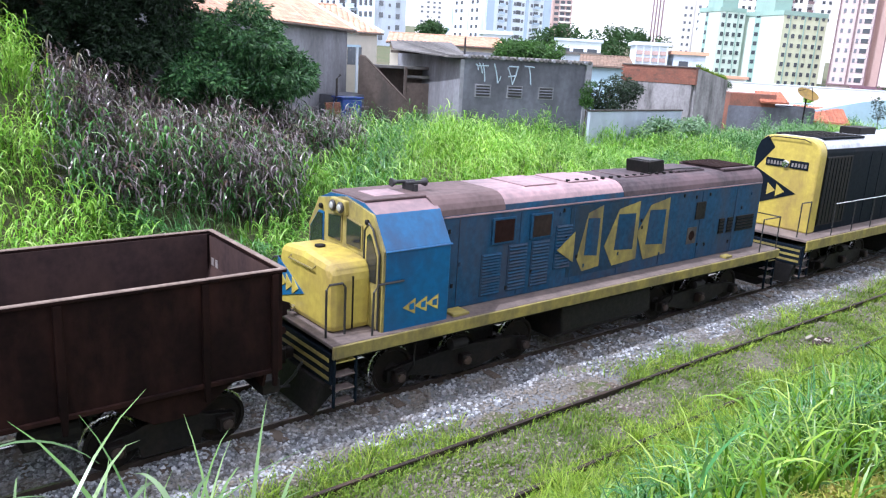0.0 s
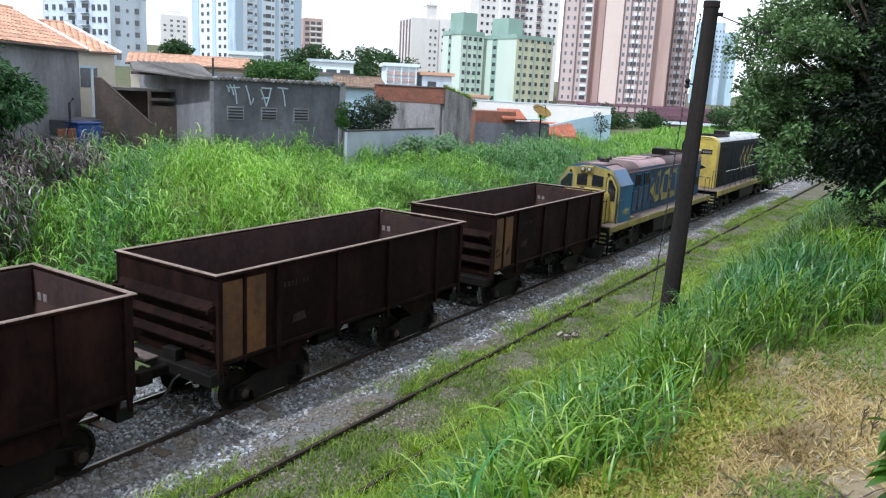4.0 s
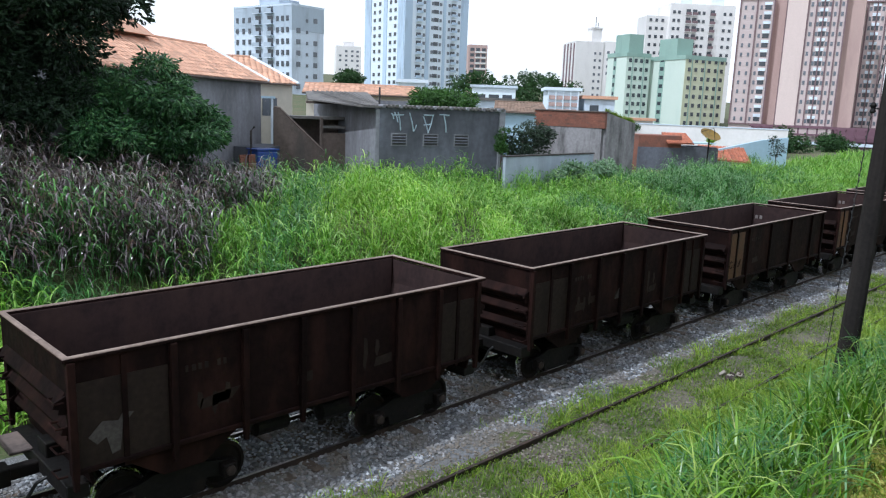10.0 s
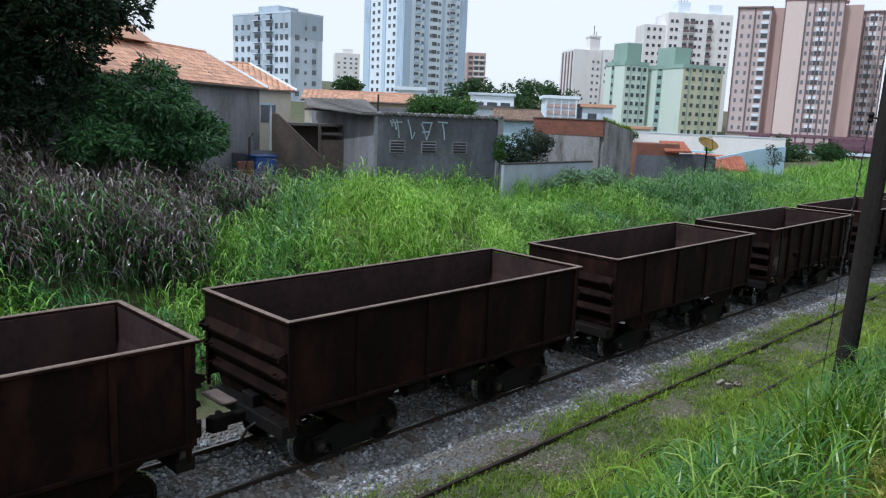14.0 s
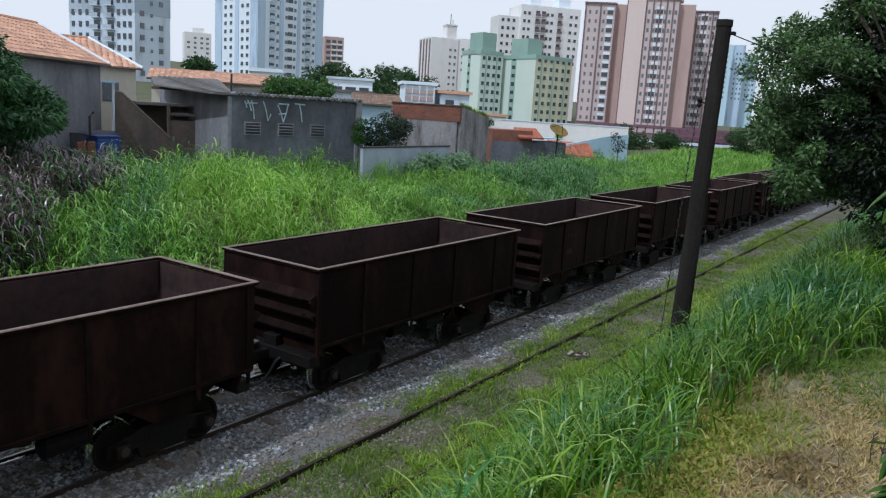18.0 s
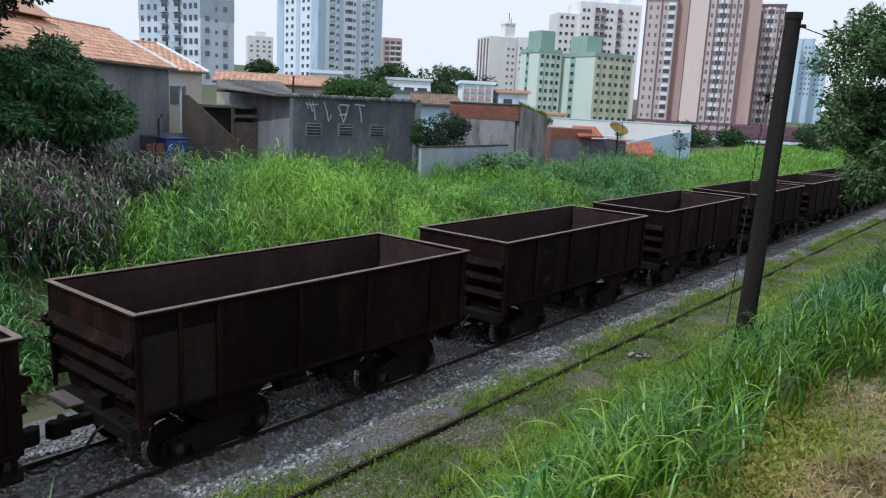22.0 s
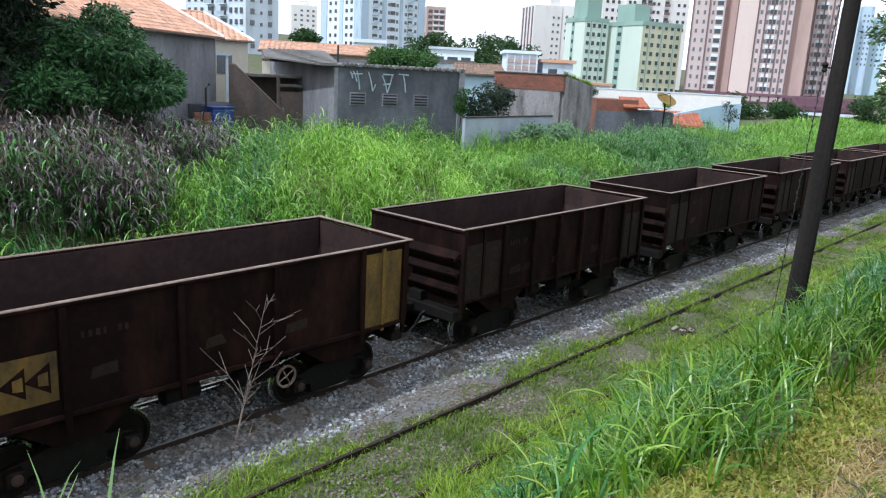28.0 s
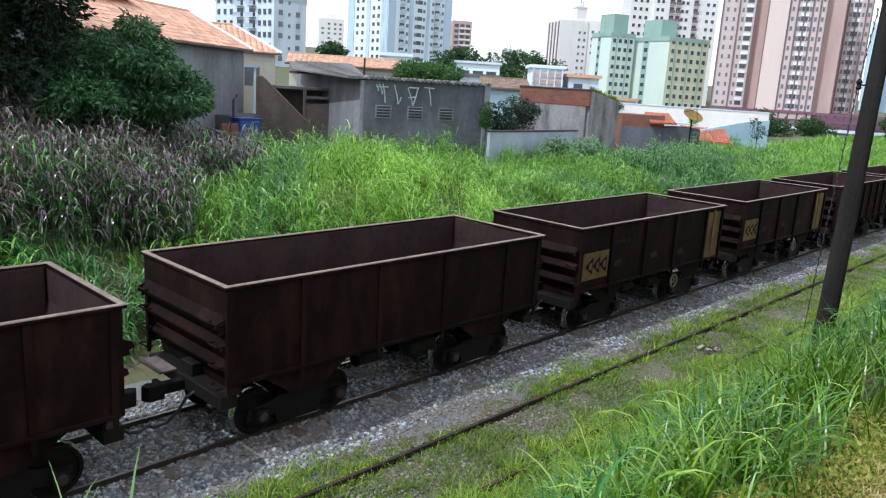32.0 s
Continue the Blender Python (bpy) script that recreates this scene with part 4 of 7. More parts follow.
        part("latch", bx(x, -0.968, z, x + 0.06, -0.94, z + 0.09, 0.01), DARKSTEEL if i % 3 else BLUE, h)
    # roof
    horn = part("horn", lathe([(2.35, 0.03), (2.7, 0.04), (2.8, 0.09), (2.82, 0.085)], "x", 10, at=(0, -0.15, 3.92)), RAILBLACK, h)
    part("horn_pipe", lathe([(2.75, 0.03), (2.3, 0.04), (2.2, 0.09), (2.18, 0.08)], "x", 10, at=(0, 0.12, 3.90)), RAILBLACK, horn)
    part("horn_bracket", bx(2.5, -0.2, 3.70, 2.62, 0.2, 3.90, 0.015), RAILBLACK, horn)
    part("roof_grime", prism(hood_outline(0.948, 3.386, 3.386, 3.748), "x", 2.5, 4.3, 0.01), ROOFBROWN, h, "brown grimy roof sheet")
    part("roof_soot", prism(hood_outline(0.948, 3.386, 3.386, 3.748), "x", 8.1, 14.34, 0.01), ROOFDARK, h, "sooty rear roof sheet")
    part("cab_roof", bx(1.13, -0.60, 3.712, 2.52, 0.60, 3.752, 0.01), ROOFBROWN, cab, "brown grimy cab roof")
    part("roof_hatch", bx(1.5, -0.35, 3.715, 2.2, 0.25, 3.76, 0.015), ROOFPINK, cab)
    for x, m in ((5.2, ROOFPINK), (6.6, ROOFPINK), (8.6, ROOFDARK)):
        part("roof_panel", bx(x, -0.55, 3.735, x + 1.0, 0.55, 3.768, 0.012), m, h)
    for i in range(16):
        part("roof_bolt", bx(6.6 + 0.3 * i, -0.50, 3.735, 6.68 + 0.3 * i, -0.42, 3.80, 0.01), DARKSTEEL, h)
    part("exhaust_stack", prism([(9.75, 3.70), (10.45, 3.70), (10.35, 4.08), (9.70, 4.05)], "y", -0.35, 0.35, 0.02), DARKSTEEL, h)
    part("exhaust_mouth", bx(9.82, -0.28, 4.055, 10.28, 0.28, 4.075), RAILBLACK, h)
    fan = part("fan_grille", bx(12.6, -0.72, 3.735, 14.2, 0.72, 3.80, 0.02), ROOFDARK, h)
    part("fan_opening", bx(12.52, -0.6, 3.81, 14.08, 0.6, 3.826), RUST, fan)
    for i in range(9):
        part("fan_bar", bx(12.6 + 0.165 * i, -0.6, 3.82, 12.63 + 0.165 * i, 0.6, 3.84), RUST_IN, fan)
    part("roof_box", bx(10.7, -0.5, 3.73, 12.0, 0.5, 3.80, 0.02), ROOFDARK, h)
    part("roof_pipe", rod([(10.4, -0.3, 3.8), (11.0, -0.42, 3.84), (11.9, -0.44, 3.82)], 0.02, 6), RAILBLACK, h)
    # hand rails
    for s in (-1, 1):
        handrail(L, [(0.10, s * 1.05, 1.47), (0.10, s * 1.05, 2.34), (0.16, s * 1.05, 2.42), (0.42, s * 1.05, 2.42), (0.48, s * 1.05, 2.34), (0.48, s * 1.05, 1.47)], RAILBLACK)
        handrail(L, [(0.86, s * 1.36, 1.47), (0.86, s * 1.38, 2.28), (0.95, s * 1.38, 2.40), (1.5, s * 1.37, 2.40)], RAILBLACK)
        for x in (13.9, 14.8):
            handrail(L, [(x, s * 1.4, 1.47), (x, s * 1.4, 2.4)], RAILBLACK, 0.018)
        handrail(L, [(13.9, s * 1.4, 2.4), (14.8, s * 1.4, 2.4), (14.82, s * 0.4, 2.4)], RAILBLACK, 0.018)
    part("walkway_box", bx(2.75, -1.35, 1.47, 3.15, -1.0, 1.53, 0.01), YELLOWOLD, L)
    part("walkway_box", bx(12.2, -1.4, 1.47, 12.5, -1.2, 1.54, 0.01), YELLOWOLD, L)
    end_steps(L, 0.0, -1, NAVY, YELLOWOLD)
    end_steps(L, n, 1, NAVY, YELLOWOLD)
    loco_under(L, n, (3.3, 11.6), (5.9, 9.1))
    MOVERS.append((L, 9.29))


def loco_dark():
    """The taller leading locomotive, its yellow long-hood end towards the blue one."""
    L = tagged(new("diesel_locomotive"), "tall dark navy diesel locomotive with yellow end and pale roof", "locomotive", "locomotives")
    n = 17.4
    part("walkway", bx(0, -1.5, 1.46, n, 1.5, 1.54, 0.012), GRATING, L)
    for s in (-1, 1):
        part("side_sill", bx(0.0, s * 1.52 - 0.03, 1.22, n, s * 1.52 + 0.03, 1.52, 0.012), YELLOWOLD, L, "grimy yellow side sill")
    h = part("hood", prism(hood_outline(1.0, 1.54, 4.05, 4.5), "x", 1.42, 13.2, 0.02), [NAVY, ROOFWHITE], L)
    split_roof(h, 4.06)
    e = part("hood_end", prism(hood_outline(1.03, 1.54, 4.0, 4.5), "x", 0.95, 1.42, 0.06), YELLOW, L, "bright yellow hood end")
    part("end_flash", prism([(1.0, 3.4), (-0.45, 2.72), (1.0, 2.15)], "x", 0.935, 0.952), NAVY, e)
    part("end_cap", prism([(0.45, 4.1), (1.06, 3.3), (1.06, 3.95), (0.94, 4.28), (0.72, 4.44)], "x", 0.93, 1.44, 0.01), NAVY, e)
    for y in (0.08, -0.72):
        nb = part("number_board", bx(0.92, y, 3.50, 0.95, y + 0.6, 3.76, 0.01), NAVY, e)
        for i in range(5):
            part("number_bar", bx(0.912, y + 0.05 + 0.105 * i, 3.56, 0.922, y + 0.11 + 0.105 * i, 3.68), MARKDULL, nb)
    part("headlight", lathe([(0.96, 0.11), (0.88, 0.12), (0.87, 0.08)], "x", 14, at=(0, 0, 3.62)), BRIGHT, e)
    for k in range(2):
        part("emblem", prism([(0.5 - 0.3 * k, 2.95), (0.5 - 0.3 * k, 2.55), (0.22 - 0.3 * k, 2.73)], "x", 0.925, 0.936), YELLOW, e)
    handrail(e, [(0.9, 0.7, 4.36), (0.86, 0.5, 4.45), (0.86, -0.5, 4.45), (0.9, -0.7, 4.36)], NAVY, 0.016)
    part("radiator_screen", bx(1.46, -1.03, 1.75, 3.3, -0.995, 3.95, 0.02), DARKSTEEL, h)
    for i in range(8):
        part("radiator_bar", bx(1.5 + 0.23 * i, -1.042, 1.8, 1.53 + 0.23 * i, -1.028, 3.9), NAVY, h)
    part("roof_fan", bx(1.5, -0.8, 4.46, 4.4, 0.8, 4.53, 0.02), NAVY, h)
    for i in range(12):
        part("fan_bar", bx(1.6 + 0.23 * i, -0.74, 4.53, 1.65 + 0.23 * i, 0.74, 4.548), DARKSTEEL, h)
    part("exhaust_stack", bx(5.0, -0.35, 4.46, 6.3, 0.35, 4.74, 0.03), DARKSTEEL, h)
    for x in (7.2, 9.0, 10.8):
        part("roof_panel", bx(x, -0.6, 4.48, x + 1.3, 0.6, 4.53, 0.015), ROOFWHITE, h)
    for i in range(3):
        x = 6.9 + 1.15 * i
        part("emblem", prism([(x, 2.95), (x + 1.05, 2.15), (x + 1.05, 3.85)], "y", -1.008, -1.001), YELLOWOLD, h)
        part("emblem_mark", prism([(x + 0.5, 2.6), (x + 0.95, 2.5), (x + 0.95, 3.4), (x + 0.5, 3.3)], "y", -1.013, -1.008), NAVY, h)
    for i in range(10):
        part("panel_seam", bx(4.7 + 0.83 * i, -1.012, 1.6, 4.73 + 0.83 * i, -0.998, 3.95), NAVY, h)
    louvres(h, 11.2, 12.6, 1.8, 3.0, -1.005, 16, NAVY)
    co = [(-1.4, 1.54), (-1.4, 3.4), (-1.05, 4.2), (-0.6, 4.42), (0.6, 4.42), (1.05, 4.2), (1.4, 3.4), (1.4, 1.54)]
    cab = part("cab", prism(co, "x", 13.2, 15.2, 0.015), [NAVY, ROOFWHITE], L)
    for p in cab.data.polygons:
        p.material_index = 1 if p.normal.z > 0.5 else 0
    window(cab, "side_window", [(13.6, 2.7), (14.8, 2.7), (14.8, 3.3), (13.6, 3.3)], "y", -1.395, -1.42, RAILBLACK)
    part("nose", prism([(-1.0, 1.54), (-1.0, 2.7), (-0.85, 2.95), (0.85, 2.95), (1.0, 2.7), (1.0, 1.54)], "x", 15.2, 16.9, 0.07), NAVY, L)
    for s in (-1, 1):
        for i in range(9):
            x = 1.6 + 1.42 * i
            handrail(L, [(x, s * 1.47, 1.54), (x, s * 1.47, 2.55)], RAILBLACK, 0.018)
        handrail(L, [(1.6, s * 1.47, 2.55), (11.2, s * 1.47, 2.55), (11.5, s * 1.47, 2.95), (13.1, s * 1.47, 3.0)], BRIGHT, 0.018)
        for x in (0.15, 0.75):
            handrail(L, [(x, s * 1.1, 1.54), (x, s * 1.1, 2.6)], RAILBLACK, 0.02)
        handrail(L, [(0.15, s * 1.1, 2.6), (0.75, s * 1.1, 2.6)], RAILBLACK, 0.02)
    end_steps(L, 0.0, -1, NAVY, YELLOWOLD)
    end_steps(L, n, 1, NAVY, YELLOWOLD)
    loco_under(L, n, (3.6, 13.7), (6.6, 10.6))
    MOVERS.append((L, 25.75))


loco_blue()
loco_dark()


# ---- the town behind the cutting ----
def paint(name, base, dirt=None, amount=0.35, big=0.25, rough=(0.75, 0.92)):
    d = dirt or tuple(0.55 * c for c in base)
    return surface(name, base, tuple(0.9 * c for c in base), d, 3.0, big, amount, rough, 0.0, 0.0, 0.25, 0.04)


# Distance haze is painted in: pale tower colours lightened, whites and greys blued.
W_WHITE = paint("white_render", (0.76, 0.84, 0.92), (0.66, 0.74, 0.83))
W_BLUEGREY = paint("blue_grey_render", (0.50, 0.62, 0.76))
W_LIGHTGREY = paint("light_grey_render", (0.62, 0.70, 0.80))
W_MIDGREY = paint("mid_grey_render", (0.42, 0.49, 0.57))
W_CREAM = paint("cream_render", (0.78, 0.76, 0.75), (0.64, 0.62, 0.61))
W_MINT = paint("mint_render", (0.62, 0.71, 0.64), (0.53, 0.62, 0.56))
W_GREEN = paint("sage_render", (0.29, 0.42, 0.37), (0.21, 0.31, 0.27))
W_LIME = paint("pale_yellow_render", (0.60, 0.62, 0.45), (0.50, 0.52, 0.37))
W_PINK = paint("pale_pink_render", (0.60, 0.50, 0.49), (0.50, 0.42, 0.41))
W_SALMON = paint("salmon_render", (0.50, 0.36, 0.33), (0.40, 0.28, 0.26))
W_BROWN = paint("brown_stripe_render", (0.20, 0.135, 0.145), (0.15, 0.10, 0.11))
W_PURPLE = paint("plum_render", (0.17, 0.09, 0.12), (0.11, 0.06, 0.08))
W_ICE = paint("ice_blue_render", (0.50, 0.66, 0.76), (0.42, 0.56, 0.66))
PANE = glassy("far_window", (0.05, 0.058, 0.07), 0.15)
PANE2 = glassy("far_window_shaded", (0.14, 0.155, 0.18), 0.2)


def tower(label, x, y, yaw, w, d, z0, z1, wall, cat="apartment building"):
    """A tower block; its own x runs along the front, y to the back."""
    T = tagged(new("apartment_building"), label, cat, "towers behind the houses")
    T.matrix_basis = pose(x, y, 0, 0, 0, yaw)
    part("wall", bx(0, 0, z0, w, d, z1), wall, T)
    return T


def block(T, name, x0, y0, z0, x1, y1, z1, material, b=0.0):
    return part(name, bx(x0, y0, z0, x1, y1, z1, b), material, T)


def front_windows(T, columns, z0, fh, floors, ww, wh, skip=0.0, material=None, face="front", x_at=0.0, seed=1, frame_mat=None):
    """Rows of windows on the front, or the left side: pane in a thin proud surround, alike ones on one mesh."""
    rg = random.Random(seed)
    m = material or PANE
    if face == "front":
        a = part("window", bx(-ww / 2, x_at - 0.10, 0, ww / 2, x_at + 0.02, wh), m, T)
        put = lambda c, z: pose(c, 0, z)
    else:
        a = part("window", bx(x_at - 0.10, -ww / 2, 0, x_at + 0.02, ww / 2, wh), m, T)
        put = lambda c, z: pose(0, c, z)
    first = True
    for f in range(floors):
        for c in columns:
            if rg.random() < skip:
                continue
            if first:
                a.matrix_basis, first = put(c, z0 + f * fh), False
            else:
                o = again(a, put(c, z0 + f * fh), T)
                if rg.random() < 0.35:
                    o.data = a.data


def balconies(T, columns, z0, fh, floors, w, depth, material, rail):
    for c in columns:
        a = part("balcony", bx(c - w / 2, -depth, 0, c + w / 2, 0.05, 0.18), material, T)
        a.location = (0, 0, z0)
        b = part("balcony_rail", bx(c - w / 2, -depth - 0.03, 0.18, c + w / 2, -depth + 0.03, 1.15), rail, T)
        b.location = (0, 0, z0)
        for f in range(1, floors):
            again(a, pose(0, 0, z0 + f * fh), T)
            again(b, pose(0, 0, z0 + f * fh), T)


# grey block with balconies on its long side
g = tower("grey apartment block with darker top floors and balconies", 112.9, 171.1, 8.6, 11.3, 23.1, 4, 30.2, W_LIGHTGREY)
block(g, "top_band", -0.06, -0.06, 24.2, 11.36, 23.16, 30.3, W_MIDGREY)
block(g, "parapet", -0.12, -0.12, 30.3, 11.42, 23.2, 30.8, W_LIGHTGREY)
block(g, "roof_house", 2, 7, 30.8, 9, 15, 32.6, W_MIDGREY)
front_windows(g, (2.2, 8.2), 9.4, 2.85, 7, 1.3, 1.25, 0.1, PANE2, "front", -0.06, 2)
front_windows(g, (5.2,), 9.4, 2.85, 7, 0.7, 0.8, 0.0, PANE2, "front", -0.06, 3)
front_windows(g, (1.5, 3.4, 5.4, 16.5, 19.0, 21.6), 9.4, 2.85, 7, 1.0, 1.3, 0.0, PANE, "left", -0.06, 4)
for yb in (8.2, 13.0):
    for f in range(8):
        block(g, "balcony", -1.1, yb - 1.4, 8.6 + 2.85 * f, 0, yb + 1.4, 8.8 + 2.85 * f, W_LIGHTGREY)
        block(g, "balcony_rail", -1.1, yb - 1.4, 8.8 + 2.85 * f, -1.03, yb + 1.4, 9.8 + 2.85 * f, W_MIDGREY)
        block(g, "balcony_door", -0.08, yb - 1.1, 8.85 + 2.85 * f, 0.02, yb + 1.1, 10.9 + 2.85 * f, PANE)

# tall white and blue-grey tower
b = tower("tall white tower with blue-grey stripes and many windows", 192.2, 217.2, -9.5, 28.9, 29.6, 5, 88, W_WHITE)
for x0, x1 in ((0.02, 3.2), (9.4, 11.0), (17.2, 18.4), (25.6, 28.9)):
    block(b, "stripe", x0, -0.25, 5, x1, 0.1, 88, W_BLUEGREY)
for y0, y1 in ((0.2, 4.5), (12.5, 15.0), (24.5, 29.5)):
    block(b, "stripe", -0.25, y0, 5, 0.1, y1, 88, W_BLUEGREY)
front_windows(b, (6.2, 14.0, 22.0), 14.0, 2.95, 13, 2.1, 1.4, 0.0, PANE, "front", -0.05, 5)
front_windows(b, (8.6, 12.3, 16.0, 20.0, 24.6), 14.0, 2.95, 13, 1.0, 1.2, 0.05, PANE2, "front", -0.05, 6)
balconies(b, (6.2, 22.0), 13.3, 2.95, 13, 2.6, 1.0, W_WHITE, W_BLUEGREY)
front_windows(b, (6.5, 10.0, 18.0, 22.0), 14.0, 2.95, 13, 1.6, 1.3, 0.05, PANE, "left", -0.05, 7)

t4 = tower("far brown apartment tower with balcony bands", 303.4, 290.4, -38.3, 10.2, 12, 10, 39.4, W_SALMON)
front_windows(t4, (2.0, 5.1, 8.2), 24.5, 2.9, 5, 2.2, 1.6, 0, PANE, "front", 0, 8)
for f in range(5):
    block(t4, "balcony_band", 3.4, -0.6, 23.6 + 2.9 * f, 9.6, 0, 24.4 + 2.9 * f, W_CREAM)
t5 = tower("pale cream tower in the haze", 310.0, 417.5, -31.6, 16.4, 14, 10, 43, W_CREAM)
front_windows(t5, (2.5, 6.5, 10.5, 14.0), 27, 3.0, 5, 1.6, 1.3, 0.1, PANE2, "front", 0, 9)
block(t5, "roof_house", 5, 3, 43, 12, 9, 46, W_CREAM)

# cream tower with a water tank and antenna
an = tower("cream tower with a tall water-tank shaft and antenna", 267.0, 194.0, -34.0, 12.4, 15.8, 6, 35.2, W_CREAM)
block(an, "tank_shaft", 7.2, 1.0, 35, 11.6, 6.0, 40.5, W_CREAM)
block(an, "shaft_cap", 6.9, 0.7, 40.5, 11.9, 6.3, 41.1, W_CREAM)
part("antenna", rod([(9.4, 3, 41), (9.4, 3, 45.5)], 0.14, 6), DARKSTEEL, an)
part("antenna", rod([(10.4, 3, 41), (10.4, 3, 43.2)], 0.12, 6), DARKSTEEL, an)
for y0 in (1.0, 4.8, 8.6, 12.4):
    block(an, "stripe", -0.2, y0, 6, 0.1, y0 + 1.3, 34.5, W_BROWN)
front_windows(an, (8.8, 11.0), 10.0, 2.85, 8, 0.9, 1.0, 0, PANE2, "front", 0, 10)
ax = tower("pale wing of a cream tower", 277.7, 187.3, -46.0, 14.4, 12, 6, 35.6, W_CREAM)
front_windows(ax, (2, 5, 8, 11), 22, 2.85, 4, 1.1, 1.1, 0, PANE2, "front", 0, 11)


def mint(x, y, yaw, w, d, top, tank, front_wall, cols, label, side):
    m = tower(label, x, y, yaw, w, d, -1.5, top, side)
    block(m, "front_skin", 0.05, -0.12, -1.5, w, 0.0, top - 0.6, front_wall)
    block(m, "parapet", -0.2, -0.25, top - 1.0, w + 0.1, d, top + 0.2, W_GREEN)
    block(m, "water_tank", *tank, W_GREEN)
    block(m, "recess", -0.1, d * 0.52, 2, 0.02, d * 0.66, top - 1.2, W_GREEN)
    for f in range(8):
        block(m, "window", -0.16, d * 0.54, 4.0 + 2.55 * f, -0.06, d * 0.63, 5.1 + 2.55 * f, PANE)
    front_windows(m, cols, 3.6, 2.55, 8, 1.0, 1.15, 0.0, PANE, "front", -0.12, 12)
    for c in cols[::2]:
        block(m, "rib", c + 0.75, -0.3, 2, c + 1.0, -0.12, top - 1, W_GREEN)
    return m


mint(202.8, 128.4, -22.6, 8.6, 10.0, 24.1, (1.2, 1.0, 24.2, 6.4, 8, 29.8), W_MINT, (1.3, 3.3, 5.3, 7.3), "mint green apartment block with a darker roof tank", W_MINT)
mint(206.9, 111.4, -21.7, 14.8, 17.3, 23.3, (-0.1, 4.0, 23.4, 5.6, 12, 28.4), W_LIME, (1.5, 3.9, 6.3, 8.7, 11.1, 13.4), "mint and pale yellow apartment block with a roof tank", W_MINT)

# white tower behind the green ones
wt = tower("white tower block with dark balconies, stepped roof and aerials", 257.4, 146.2, -40.4, 24.1, 14, 4, 46.0, W_CREAM)
block(wt, "lower_wing", -8.0, 2, 4, 0, 12, 41.6, W_CREAM)
block(wt, "roof_house", 4.0, 2, 46, 8.5, 8, 50.0, W_WHITE)
block(wt, "roof_house", 15.5, 2, 46, 20.5, 8, 49.5, W_WHITE)
for i, x0 in enumerate((4.6, 5.6, 6.8, 7.8)):
    part("aerial", rod([(x0, 4, 50), (x0, 4, 52.5 + 0.8 * (i % 2))], 0.12, 5), CABBLUE, wt)
front_windows(wt, (1.4, 3.2, 10.6, 12.4, 20.2, 22.4), 25.0, 2.9, 7, 1.0, 1.1, 0.0, PANE, "front", 0, 13)
balconies(wt, (6.6, 9.0, 15.6), 24.5, 2.9, 7, 1.9, 0.9, W_CREAM, W_BROWN)
front_windows(wt, (6.6, 9.0, 15.6), 24.8, 2.9, 7, 1.6, 1.9, 0.0, PANE, "front", 0, 14)
front_windows(wt, (-6.4, -4.2, -2.0), 25.0, 2.9, 6, 1.0, 1.1, 0.0, PANE, "front", 2, 15)


# Paler pink: the light on the blank bay is painted in.
W_BAY = paint("blank_bay_render", (0.70, 0.575, 0.54), (0.60, 0.49, 0.46))


def pink_tower(label, x, y, yaw, w, d, top, ribs, small, wide, floors=13, fh=2.62):
    """A pink tower block: brown ribs from foot to roof beam, small windows, and wide ones over white panels."""
    p = tower(label, x, y, yaw, w, d, -1.5, top, W_PINK)
    for c in ribs:
        block(p, "rib", c - 0.17, -0.35, 4.7, c + 0.17, 0.02, top + 0.02, W_BROWN)
    block(p, "roof_beam", -0.2, -0.45, top - 0.4, w + 0.2, d, top + 0.1, W_BROWN)
    block(p, "foot_beam", -0.2, -0.45, 4.5, w + 0.2, 0.0, 4.85, W_BROWN)
    front_windows(p, small, 5.5, fh, floors, 0.62, 1.1, 0.0, PANE2, "front", 0, 16)
    front_windows(p, wide, 5.5, fh, floors, 1.7, 1.15, 0.0, PANE, "front", 0, 17)
    for c in wide:
        a = part("sill_panel", bx(c - 1.0, -0.16, 0, c + 1.0, 0.02, 0.8), W_WHITE, p)
        a.location = (0, 0, 6.75)
        for f in range(1, floors):
            again(a, pose(0, 0, 6.75 + fh * f), p)
    return p


pa = pink_tower("pale pink tower with brown ribs and a salmon side", 220.1, 102.9, -66.0, 9.2, 14, 40.3, (0.1, 4.6, 9.1), (1.5, 3.4, 5.7), (7.5,))
# the darker salmon paints in the shade of the set-back side
block(pa, "salmon_side", 9.2, 1.5, -1.5, 14.5, 14, 40.2, W_SALMON)
pb = pink_tower("broad pink tower with a blank bay, brown ribs and roof houses", 220.4, 89.7, -69.6, 14.9, 14, 41.4, (0.1, 5.5, 7.5, 9.4, 11.3, 13.1, 14.8), (6.4, 8.1, 10.8, 12.2, 13.9), (9.4,))
block(pb, "blank_bay", 0.25, -0.5, 4.6, 5.3, 0.0, 40.9, W_BAY)
block(pb, "salmon_side", 14.9, 1.8, -1.5, 19.5, 14, 40.0, W_SALMON)
block(pb, "roof_house", 0.6, 2, 41.4, 6.6, 9, 44.6, W_PINK)
block(pb, "roof_house", 11.8, 4, 41.4, 16.0, 10, 42.9, W_PINK)
part("tank_ball", lathe([(42.9, 0.4), (44.2, 0.4), (44.5, 1.1), (45.3, 1.3), (45.9, 0.9), (46.2, 0.3)], "z", 12, at=(15.2, 5, 0)), W_BROWN, pb)
